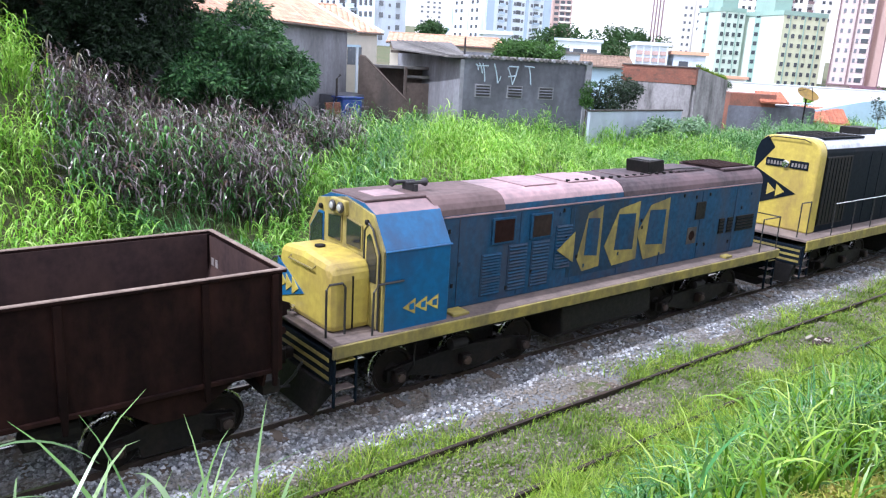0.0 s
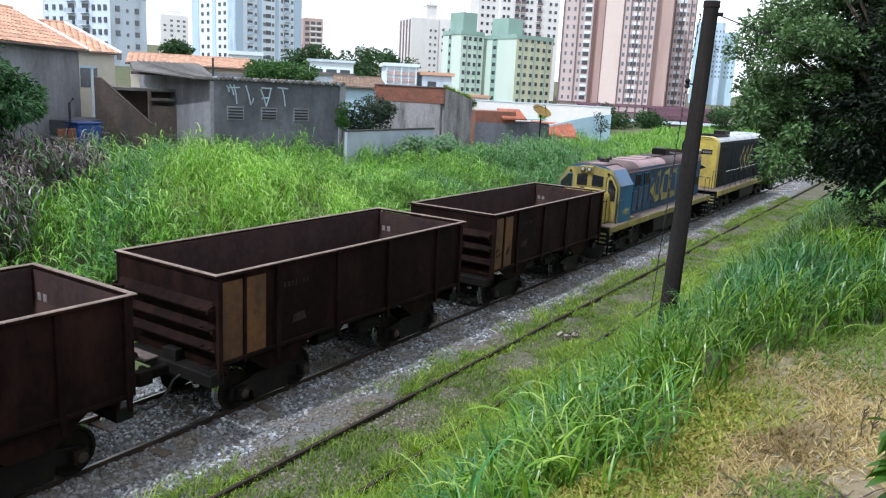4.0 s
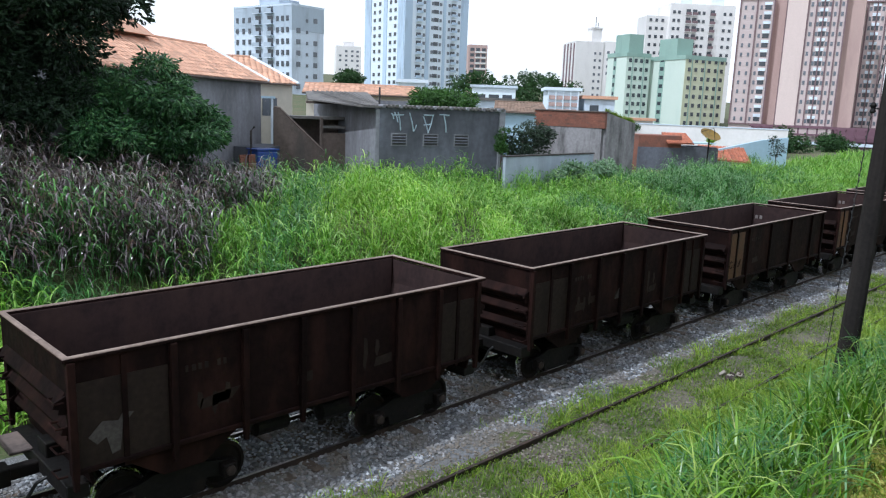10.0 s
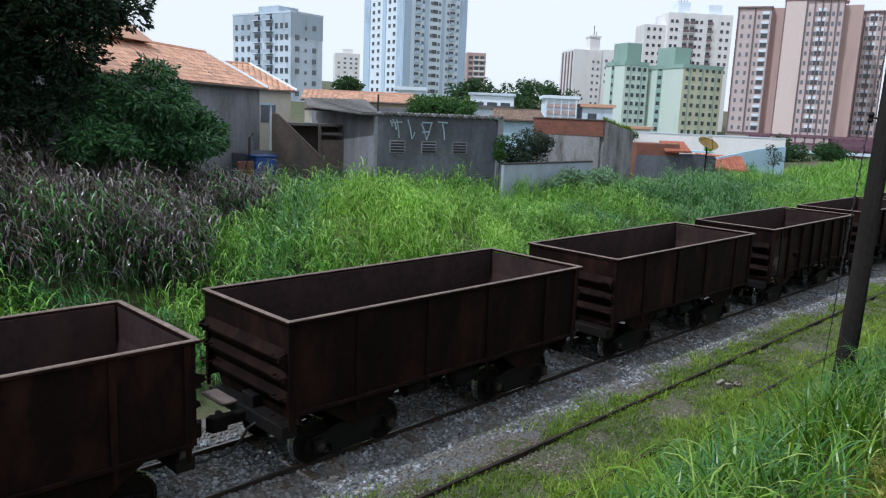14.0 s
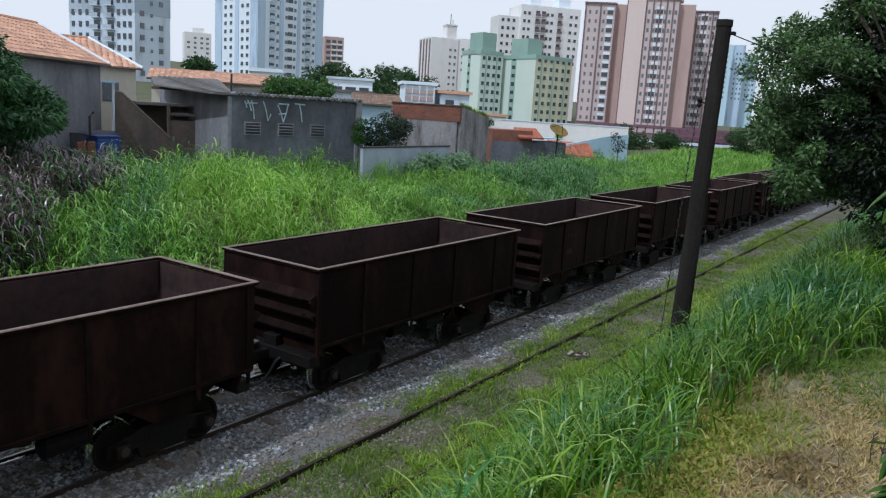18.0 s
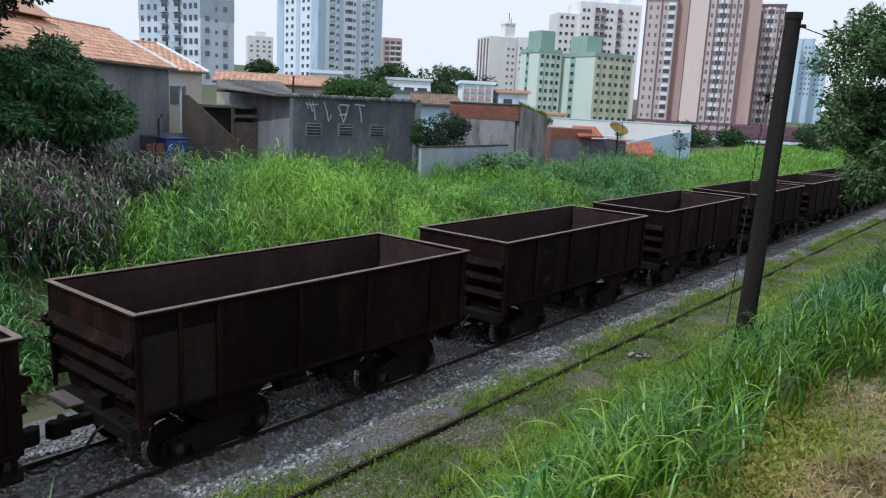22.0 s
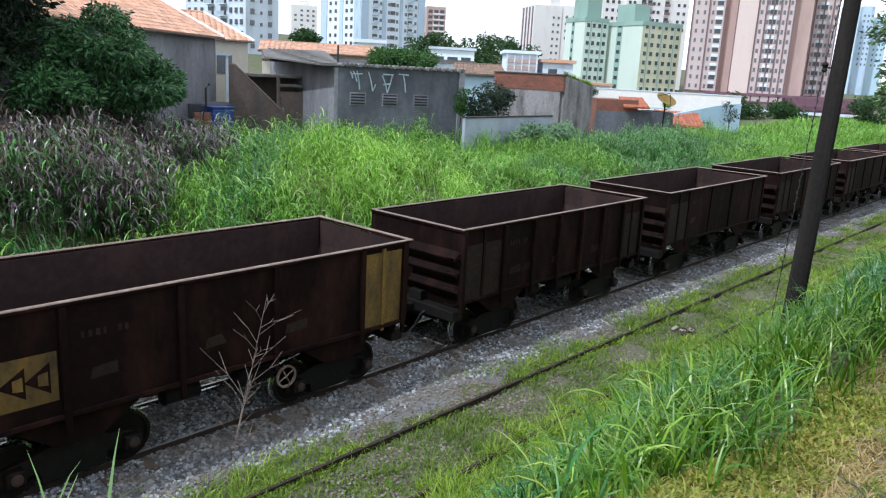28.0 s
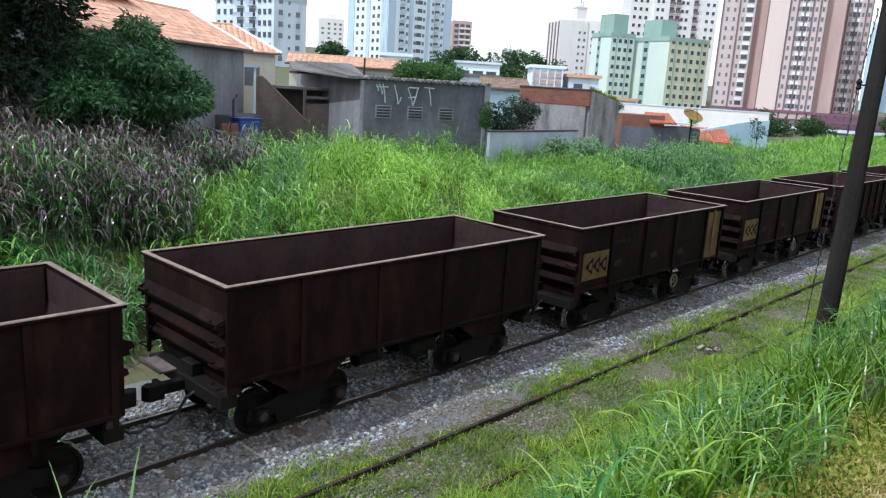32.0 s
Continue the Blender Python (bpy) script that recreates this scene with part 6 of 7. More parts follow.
part("bracket", bx(14.06, 3.64, 7.90, 14.13, 3.74, 7.96, 0.01), DARKSTEEL, pole)
part("insulator", lathe([(6.64, 0.02), (6.67, 0.05), (6.72, 0.03), (6.77, 0.052), (6.82, 0.02)], "z", 10, at=(14.02, 4.10, 0)), DARKSTEEL, pole)
part("insulator_arm", rod([(14.07, 3.95, 6.72), (14.02, 4.10, 6.72)], 0.016, 6), DARKSTEEL, pole)
cable = [(14.08, 4.02, 7.95), (14.02, 4.11, 6.75), (13.97, 4.16, 5.4), (13.92, 4.21, 4.0), (13.87, 4.26, 2.4), (13.84, 4.29, 1.0)]
part("down_cable", rod(cable, 0.007, 5), RAILBLACK, pole)
knot = part("cable_twist", rod([(0, 0, 0), (0, 0, 0.06)], 0.009, 5), RAILBLACK, pole)
for i in range(46):
    z = 7.9 - 0.105 * i
    q = np.interp(z, [c[2] for c in cable[::-1]], [c[0] for c in cable[::-1]]), np.interp(z, [c[2] for c in cable[::-1]], [c[1] for c in cable[::-1]])
    m = pose(q[0], q[1], z, 20 if i % 2 else -20, 0, 0)
    if i == 0:
        knot.matrix_basis = m
    else:
        again(knot, m, pole)
wire = [(14.1, 3.72, 7.92)]
for i in range(1, 14):
    u = i / 13
    wire.append((14.1 + 7.0 * u, 3.72 - 6.5 * u, 7.92 - 1.0 * u - 1.6 * u * (1 - u)))
part("stay_wire", rod(wire, 0.010, 5), RAILBLACK, pole)


# ---- plants ----
def blades(name, pos, height, width, lean, azim, material, segs=4, droop=1.0, arch=0.0, seed=0, twist=0.6):
    """Many grass blades as tapering, drooping ribbons. pos: roots; height: lengths; lean: how far each one leans at its root; arch: the share of the bending that comes early, so that the blade arches over."""
    rng = np.random.default_rng(seed)
    n = len(pos)
    dx, dy = np.cos(azim), np.sin(azim)
    side = azim + math.pi / 2 + rng.normal(0, twist, n)
    sx, sy = np.cos(side), np.sin(side)
    p = np.array(pos, float)
    seg = height / segs
    ang = lean.copy()
    verts = np.zeros((n, segs + 1, 2, 3))
    step = droop * (0.5 + rng.random(n)) * 2.2 / segs
    for k in range(segs + 1):
        u = k / segs
        w = width * (0.75 + 0.5 * u if u < 0.3 else (1 - ((u - 0.3) / 0.7) ** 1.6) * 0.9 + 0.04) * 0.5
        for s, sg in ((0, -1), (1, 1)):
            verts[:, k, s, 0] = p[:, 0] + sg * w * sx
            verts[:, k, s, 1] = p[:, 1] + sg * w * sy
            verts[:, k, s, 2] = p[:, 2] + sg * w * 0.25 * np.sin(side * 3)
        p[:, 0] += seg * np.sin(ang) * dx
        p[:, 1] += seg * np.sin(ang) * dy
        p[:, 2] += seg * np.cos(ang)
        ang = ang + step * (1 - arch) * (0.35 + u * 1.3) + step * arch * (1.5 - u)
    base = np.arange(n)[:, None] * (2 * (segs + 1)) + 2 * np.arange(segs)[None]
    quads = np.stack([base, base + 1, base + 3, base + 2], -1).reshape(-1, 4)
    return mesh_fast(name, verts.reshape(-1, 3), quads, material, smooth=True)


def tufts(n_tufts, per, sampler, spread, seed):
    """Roots gathered into tufts; each root leans away from its tuft's heart."""
    rng = np.random.default_rng(seed)
    c = sampler(n_tufts, rng)
    k = np.repeat(np.arange(len(c)), per)
    off = rng.normal(0, spread, (len(k), 2))
    xy = c[k] + off
    az = np.arctan2(off[:, 1], off[:, 0]) + rng.normal(0, 0.45, len(k))
    return xy, az, k, rng


def canes(xy, height, lean, azim, per, low, seed):
    """Places and headings of the leaves that stand in turn on upright canes, from a share low of the height to the top."""
    rng = np.random.default_rng(seed)
    n = len(xy)
    k = np.repeat(np.arange(n), per)
    step = np.tile(np.arange(per), n)
    f = low + (1 - low) * np.clip((step + 0.5 * rng.random(n * per)) / (per - 0.5), 0, 1)
    h = height[k] * f
    out = h * np.tan(lean[k]) * f
    z = ground_z(xy[:, 0], xy[:, 1])[k] + h
    az = azim[k] + math.pi * (step % 2) + rng.normal(0, 0.75, n * per)
    return np.column_stack([xy[k, 0] + out * np.cos(azim[k]), xy[k, 1] + out * np.sin(azim[k]), z]), az, k, f, rng


def hash_noise(x, y, s):
    """Soft blotches over the plan, 0 to 1."""
    v = np.zeros_like(x)
    for i, (a, b, c) in enumerate(((0.9, 0.4, 0.3), (-0.5, 1.1, 1.7), (1.7, -1.3, 2.9), (2.3, 1.9, 4.1))):
        v += np.sin((a * x + b * y) * s + c + 1.3 * np.sin((b * x - a * y) * s * 0.7 + i))
    return np.clip(0.5 + v / 5.0, 0, 1)


G_FAR = leafy("bright_guinea_grass", [lin("44761f"), lin("84b844"), lin("5a8e2a"), lin("b2da6c"), lin("6ea436"), lin("c4e090")], 0.40, 0.36, 0.4)
G_LIME = leafy("lime_grass_mound", [lin("568a24"), lin("9ccc4a"), lin("6ca42e"), lin("c2e66e"), lin("86ba3c"), lin("d6ea98")], 0.40, 0.38, 0.4)
G_DEEP = leafy("deep_green_grass", [lin("2c5a26"), lin("528c42"), lin("3a6c30"), lin("78ac5c"), lin("467c38"), lin("a2c48a")], 0.36, 0.32, 0.5)
G_NEAR = leafy("near_tall_grass", [lin("244e08"), lin("558416"), lin("35640c"), lin("86aa2c"), lin("497412"), lin("709c20"), lin("b0c462")], 0.34, 0.28, 0.45)
G_TEAL = leafy("bluish_bank_grass", [lin("1c4a20"), lin("3c7a38"), lin("2a5c26"), lin("66a054"), lin("32682c"), lin("9cc488")], 0.34, 0.26, 0.5)
G_WEED = leafy("short_weeds", [lin("587e2e"), lin("749238"), lin("8ea04c"), lin("63802f"), lin("a0a860")], 0.55, 0.4, 0.2)
G_BENT = leafy("pale_bent_blades", [lin("7ca264"), lin("a2c07e"), lin("c4d8a0"), lin("8cae6c")], 0.34, 0.3, 0.5)
G_RUSSET = leafy("russet_dry_weeds", [lin("6a5638"), lin("84704a"), lin("a49068"), lin("564830"), lin("8c8850")], 0.7, 0.25, 0.15)
G_TUFT = leafy("yellow_green_tufts", [lin("6e922a"), lin("92b436"), lin("aec648"), lin("5c7e26"), lin("c4d06c")], 0.42, 0.4, 0.35)
# Silver carries bleaching and the sky's sheen on arching leaves, painted in.
G_SILVER = leafy("silver_grass_tips", [lin("8e8a88"), lin("bab6b0"), lin("d8d4cc"), lin("a6a29a")], 0.4, 0.25, 0.5)
G_BRINK = leafy("brink_leaf_greens", [lin("3c5a2c"), lin("587a44"), lin("486a36"), lin("8aa278"), lin("2c4a20"), lin("6a8656")], 0.3, 0.3, 0.6)
G_CLOSE = leafy("long_green_blades", [lin("4f7a34"), lin("86a866"), lin("6c9448"), lin("b4cc98"), lin("3e6a2a"), lin("98b87c")], 0.34, 0.35, 0.5)
G_DRY = leafy("dry_straw", [lin("a08c5c"), lin("c4b07c"), lin("dac89a"), lin("9c8a50"), lin("b4a468")], 0.7, 0.3, 0.15)
G_YELLOW = leafy("yellow_green_creeper", [lin("7c8a38"), lin("a6aa4a"), lin("63802f"), lin("c4bc68"), lin("94804a")], 0.5, 0.36, 0.25)
G_PLUME = leafy("purple_brown_plumes", [lin("2a2126"), lin("5c4c52"), lin("40333a"), lin("80727a"), lin("443a3c"), lin("664e40"), lin("404034"), lin("a89e9e")], 0.30, 0.18, 0.7)
G_STRAW = leafy("bleached_grass_tips", [lin("98985c"), lin("c2bf8c"), lin("aeac72"), lin("809050")], 0.6, 0.3, 0.2)


def in_ranges(x0, x1, y0, y1, fade=1.0):
    def go(n, rng):
        x = x0 + (x1 - x0) * rng.random(n) ** fade
        return np.stack([x, y0 + (y1 - y0) * rng.random(n)], 1)
    return go


def plume_zone(x, y):
    """Where the dark plumed grass stands rather than the bright one: 0 to 1."""
    edge = 9.0 + 0.88 * (y - 18) + 1.0 * np.sin(0.8 * y)
    left = 3.2 + 0.28 * (y - 18)
    return sstep(edge + 1.6, edge - 1.6, x) * sstep(left - 1.2, left + 1.2, x) * sstep(18.5, 20.5, y)


def far_grass():
    # tall leafy grass over the far slope: canes with arching leaves above an undergrowth of blades
    for nm0, count, per, seed0 in (("under", 1500, 12, 21), ("cane", 4300, 4, 22)):
        xy, az, k, rng = tufts(count, per, in_ranges(-6, 62, 15.4, 31.5, 1.15), 0.16, seed0)
        x, y = xy.T
        keep = (plume_zone(x, y) < 0.35 + 0.3 * rng.random(len(x))) & (y < 25.2 + 6 * sstep(12, 22, x) - 5.2 * sstep(26, 32, x) + 20 * sstep(60, 62, x))
        deep = hash_noise(x, y, 0.22) + 0.5 * sstep(30, 36, x) * sstep(60, 44, x) + 0.25 * sstep(22, 17, x) * sstep(24, 27, y) > 0.78
        tall = 0.75 + 0.75 * hash_noise(x, y, 0.35)
        mound = np.exp(-((x - 19.0) / 5.5) ** 2 - ((y - 21.0) / 4.5) ** 2) + 0.35 * sstep(58, 64, x) + 0.8 * sstep(6.5, 4.0, x) > 0.30 + 0.4 * hash_noise(x, y, 0.6)
        edge = 9.0 + 0.88 * (y - 18)
        deep = (deep & ~mound) | (np.exp(-((x - edge - 2.2) / 1.9) ** 2) > 0.40 + 0.9 * rng.random(len(x)))
        tall = (tall + 0.22 * mound + 0.25 * sstep(22, 25, y)) * (0.45 + 0.55 * sstep(15.2, 17.5, y)) * (0.66 + 0.66 * hash_noise(x + 3, y, 1.7))
        for nm, mask, mat_, lab, seed in (("mound_grass", keep & mound & ~deep, G_LIME, "lime green arching grass on a low mound", 14), ("bright_grass", keep & ~deep & ~mound, G_FAR, "bright green drooping tall grass covering the slope", 1), ("deep_grass", keep & deep, G_DEEP, "deeper green tall grass patches on the slope", 2)):
            q = xy[mask]
            m = len(q)
            r2 = np.random.default_rng(seed + seed0)
            if nm0 == "under":
                z = ground_z(q[:, 0], q[:, 1]) - 0.03
                ob = blades(nm, np.column_stack([q, z]), (0.55 + 0.55 * r2.random(m)) * tall[mask], 0.03 + 0.035 * r2.random(m), 0.02 + 0.32 * r2.random(m), az[mask], mat_, 4, 1.0, seed=seed, twist=0.35)
            else:
                pos, a2, kk, f, r3 = canes(q, (0.52 + 0.5 * r2.random(m)) * tall[mask], 0.05 + 0.2 * r2.random(m), az[mask], 8, 0.22, seed)
                c = len(pos)
                ob = blades(nm, pos, 0.40 + 0.42 * r3.random(c), 0.026 + 0.022 * r3.random(c), 0.2 + 0.5 * r3.random(c), a2, mat_, 6, 1.1, 0.85, seed=seed, twist=0.2)
            tagged(ob, lab, "grass", kind="stuff")
    # distant grass to the far right
    xy, az, k, rng = tufts(2600, 16, in_ranges(55, 150, 15.5, 27, 1.3), 0.35, 23)
    m = len(xy)
    z = ground_z(xy[:, 0], xy[:, 1])
    tagged(blades("distant_grass", np.column_stack([xy, z]), 0.7 + 0.7 * rng.random(m), 0.05 + 0.06 * rng.random(m), 0.1 + 0.3 * rng.random(m), az, G_FAR, 3, 0.9, seed=3), "bright grass hummocks in the distance", "grass", kind="stuff")
    # dark purple grass: canes with long drooping leaves, some of them green or bleached
    xy, az, k, rng = tufts(1900, 4, in_ranges(1.0, 22, 18.0, 31.0), 0.2, 24)
    keep = plume_zone(*xy.T) > 0.25 + 0.5 * rng.random(len(xy))
    xy, az = xy[keep], az[keep]
    m = len(xy)
    h = (1.1 + 0.9 * rng.random(m)) * (0.7 + 0.55 * hash_noise(xy[:, 0], xy[:, 1], 0.9))
    tagged(blades("plume_stems", np.column_stack([xy, ground_z(*xy.T)]), h, 0.016 + 0.012 * rng.random(m), 0.04 + 0.12 * rng.random(m), az, G_DEEP, 4, 0.2, seed=4), "green stems under the dark plumes", "grass", kind="stuff")
    h = h * (1 - 0.35 * sstep(13.5, 17.5, xy[:, 0]))
    pos, a2, kk, f, r3 = canes(xy, h, 0.04 + 0.16 * rng.random(m), az, 9, 0.2, 5)
    c = len(pos)
    dice = r3.random(c) + 0.35 * hash_noise(pos[:, 0], pos[:, 1], 0.8) - 0.22 * sstep(24.5, 19.0, pos[:, 1])
    # the palest leaves also stand for the sky's sheen on the arches
    kinds = (("plumes", (dice >= 0.50 - 0.25 * f) & (dice < 1.10), G_PLUME, "drooping dark purple-brown grass leaves with glossy arches"), ("plume_greens", dice < 0.50 - 0.25 * f, G_DEEP, "green leaves among the dark purple grass"), ("bleached_tips", dice >= 1.10, G_SILVER, "bleached drooping grass tips with sky sheen painted in"))
    for nm, mk, mat_, lab in kinds:
        w = int(mk.sum())
        tagged(blades(nm, pos[mk], 0.48 + 0.55 * r3.random(w), 0.03 + 0.026 * r3.random(w), 0.15 + 0.45 * r3.random(w), a2[mk], mat_, 6, 1.2, 0.85, seed=6, twist=0.2), lab, "grass", kind="stuff")


def near_grass():
    # tall grass on the near bank: blades from the root, and canes with arching leaves
    for nm0, count, per, seed0 in (("blade", 2900, 13, 31), ("cane", 2000, 4, 32)):
        xy, az, k, rng = tufts(count, per, in_ranges(2.5, 40, -4.5, 7.2, 1.2), 0.07, seed0)
        x, y = xy.T
        lim = ledge_edge(x)
        keep = (y > lim + 0.25 * rng.normal(0, 1, len(x)) * 0.6) & (y < 5.55 + 0.45 * np.sin(1.1 * x) + 0.25 * rng.normal(0, 1, len(x)) - 3.0 * sstep(6.5, 4.0, x))
        blue = hash_noise(x, y, 0.5) + 0.12 * rng.normal(0, 1, len(x)) > 0.66
        keep &= hash_noise(x + 5, y, 1.25) + 0.5 * sstep(4.8, 3.6, y) > 0.20 + 0.34 * rng.random(len(x))
        keep &= x > 3.4 + 0.5 * rng.random(len(x))
        size = (0.40 + 0.5 * sstep(5.9, 4.2, y) * (0.55 + 0.45 * sstep(0.0, 1.0, y - lim))) * (0.72 + 0.28 * sstep(4.0, 6.5, x)) + 0.35 * hash_noise(x, y, 1.0) - 0.08
        for nm, mask, mat_, seed in (("bank_grass", keep & ~blue, G_NEAR, 7), ("bank_grass_deep", keep & blue, G_TEAL, 8)):
            q = xy[mask]
            m = len(q)
            r2 = np.random.default_rng(seed + seed0)
            if nm0 == "blade":
                wild = r2.random(m)
                ob = blades(nm, np.column_stack([q, ground_z(*q.T) - 0.03]), (0.55 + 0.7 * r2.random(m)) * size[mask], 0.015 + 0.019 * r2.random(m), 0.03 + 0.5 * wild * r2.random(m), az[mask] + 1.2 * r2.normal(0, 1, m), mat_, 5, 0.62, 0.2, seed=seed, twist=0.35)
            else:
                pos, a2, kk, f, r3 = canes(q, (0.35 + 0.45 * r2.random(m)) * size[mask], 0.05 + 0.25 * r2.random(m), az[mask], 7, 0.15, seed)
                c = len(pos)
                ob = blades(nm, pos, (0.32 + 0.42 * r3.random(c)) * (0.55 + 0.5 * size[mask][kk]), 0.014 + 0.015 * r3.random(c), 0.2 + 0.6 * r3.random(c), a2, mat_, 5, 0.95, 0.7, seed=seed, twist=0.25)
            tagged(ob, "tall green grass on the steep near bank" if seed == 7 else "bluish tall grass clumps on the near bank", "grass", kind="stuff")
    pick = keep & (rng.random(len(x)) < 0.11)
    q = xy[pick]
    m = len(q)
    tagged(blades("bent_blades", np.column_stack([q, ground_z(*q.T)]), (0.55 + 0.5 * rng.random(m)) * size[pick] * 1.1, 0.018 + 0.016 * rng.random(m), 0.1 + 0.35 * rng.random(m), az[pick], G_BENT, 6, 1.7, seed=16, twist=0.3), "pale bent-over blades among the bank grass", "grass", kind="stuff")
    pick = keep & (rng.random(len(x)) < 0.025)
    q = xy[pick]
    m = len(q)
    tagged(blades("bank_straws", np.column_stack([q, ground_z(*q.T)]), 0.8 + 0.5 * rng.random(m), 0.008 + 0.007 * rng.random(m), 0.1 + 0.5 * rng.random(m), az[pick], G_STRAW, 5, 0.6, seed=9), "dry straws among the bank grass", "grass", kind="stuff")
    # short weeds over and beside the disused track
    xy, az, k, rng = tufts(15000, 11, in_ranges(0, 60, 4.9, 9.9, 1.7), 0.09, 33)
    x, y = xy.T
    cover = hash_noise(x, y, 0.9) + 0.08 + 0.55 * sstep(7.6, 6.6, y) + 0.25 * np.exp(-((y - 8.85) / 0.3) ** 2) + 0.45 * np.exp(-((y - 7.06) / 0.3) ** 2) - 0.22 * sstep(9.0, 9.7, y)
    keep = cover + 0.2 * sstep(9.0, 8.4, y) > 0.26 + 0.55 * rng.random(len(x))
    q = xy[keep]
    m = len(q)
    hh = (0.09 + 0.19 * rng.random(m)) * (0.7 + 1.5 * sstep(7.4, 5.6, q[:, 1])) * (0.6 + 0.8 * hash_noise(q[:, 0], q[:, 1], 1.7))
    tagged(blades("track_weeds", np.column_stack([q, np.maximum(-0.15, ground_z(*q.T) - 0.02)]), hh, 0.012 + 0.014 * rng.random(m), 0.2 + 0.5 * rng.random(m), az[keep], G_WEED, 3, 0.9, seed=10), "short yellow-green weeds along the disused track", "weeds", kind="stuff")
    # ragged tufts hanging over the old rails
    xy, az, k, rng = tufts(1300, 14, in_ranges(2, 60, 0, 1, 1.5), 0.10, 34)
    row = rng.random(1300)[k]
    yy = np.where(row < 0.36, 8.78, np.where(row < 0.88, 7.02, 9.25)) + (xy[:, 1] - 0.5) * 0.45
    pick = hash_noise(xy[:, 0], yy, 0.9) > 0.28
    q = np.column_stack([xy[:, 0], yy])[pick]
    m = len(q)
    tagged(blades("rail_tufts", np.column_stack([q, np.full(m, -0.15)]), (0.16 + 0.26 * rng.random(m)) * (0.6 + 0.7 * row[pick]), 0.010 + 0.012 * rng.random(m), 0.1 + 0.5 * rng.random(m), az[pick], G_TUFT, 4, 1.2, seed=19), "yellow-green grass tufts hanging over the old rails", "grass", kind="stuff")
    # knee-high yellow-green grass between the near rail and the bank
    xy, az, k, rng = tufts(4800, 12, in_ranges(2.5, 45, 4.9, 7.7, 1.5), 0.12, 36)
    x, y = xy.T
    pick = hash_noise(x, y, 1.1) + 0.45 * sstep(7.3, 6.2, y) > 0.35 + 0.4 * rng.random(len(x))
    q = xy[pick]
    m = len(q)
    hh = (0.24 + 0.40 * rng.random(m)) * (0.5 + 0.6 * sstep(7.6, 5.9, q[:, 1])) * (0.6 + 0.7 * hash_noise(q[:, 0], q[:, 1], 2.1))
    tagged(blades("verge_grass", np.column_stack([q, np.maximum(-0.15, ground_z(*q.T) - 0.02)]), hh, 0.010 + 0.012 * rng.random(m), 0.1 + 0.5 * rng.random(m), az[pick], G_TUFT, 4, 1.0, seed=21), "knee-high yellow-green grass beside the disused track", "grass", kind="stuff")
    # ledge: dry straw with yellow creeper at its edge
    xy, az, k, rng = tufts(13500, 8, in_ranges(3.6, 14.2, -4.0, 2.6, 1.0), 0.06, 35)
    x, y = xy.T
    keep = (y < ledge_edge(x) + 0.25) & (np.hypot((x - 6.8) / 0.8, (y - 0.2) / 0.35) > 0.3 + 0.8 * rng.random(len(x)))
    q = xy[keep]
    m = len(q)
    edge = (q[:, 1] > ledge_edge(q[:, 0]) - 0.2 - 0.4 * rng.random(m)) & (q[:, 0] < 9 + rng.random(m)) | (hash_noise(q[:, 0], q[:, 1], 0.8) > 0.86)
    green = ~edge & ((np.hypot((q[:, 0] - 6.2) / 0.7, (q[:, 1] - 0.6) / 0.5) < 0.4 + 0.8 * rng.random(m)) | (q[:, 0] > 9.2 + 1.6 * rng.random(m)))
    russet = ~edge & ~green & (np.hypot((q[:, 0] - 7.7) / 0.9, (q[:, 1] - 0.85) / 0.5) + 0.9 * rng.random(m) < 1.25)
    for nm, mk, mat_, seed in (("ledge_straw", ~edge & ~green & ~russet, G_DRY, 11), ("ledge_creeper", edge, G_YELLOW, 12), ("ledge_weeds", green, G_WEED, 17), ("ledge_russet", russet, G_RUSSET, 18)):
        w = q[mk]
        c = len(w)
        r2 = np.random.default_rng(seed)
        tagged(blades(nm, np.column_stack([w, ground_z(*w.T) - 0.01]), 0.07 + 0.13 * r2.random(c), 0.009 + 0.011 * r2.random(c), 0.4 + 0.8 * r2.random(c), az[keep][mk], mat_, 3, 1.0, seed=seed), {11: "dry straw-coloured short grass on the ledge", 12: "yellow-green low growth at the ledge's rim", 17: "short green weeds on the ledge", 18: "russet dry weeds on the ledge"}[seed], "grass", kind="stuff")
    # leafy yellow-green creeper along the ledge's rim
    r4 = np.random.default_rng(38)
    cx = 4.9 + 3.8 * r4.random(260)
    cy = ledge_edge(cx) + 0.05 - 0.55 * r4.random(260) ** 1.6
    v, q = leaves(np.column_stack([cx, cy, ground_z(cx, cy) + 0.03]), 0.06 + 0.12 * r4.random(260), 11000, 0.05, 39, flat=0.6, shell=0.2, droop=-0.1, aspect=1.8)
    tagged(mesh_fast("rim_creeper", v, q, G_YELLOW), "small-leaved yellow-green creeper on the ledge's rim", "creeper", kind="stuff")
    # tall blades close below the eye
    xy, az, k, rng = tufts(26, 6, in_ranges(-0.05, 1.3, 3.3, 3.8), 0.09, 37)
    m = len(xy)
    tagged(blades("close_grass", np.column_stack([xy, ground_z(*xy.T) - 0.03]), 1.7 + 0.85 * rng.random(m), 0.026 + 0.03 * rng.random(m), 0.02 + 0.16 * rng.random(m), az, G_CLOSE, 10, 1.05, seed=13, twist=0.3), "long pale-tipped grass blades at the bank's brink", "grass", kind="stuff")


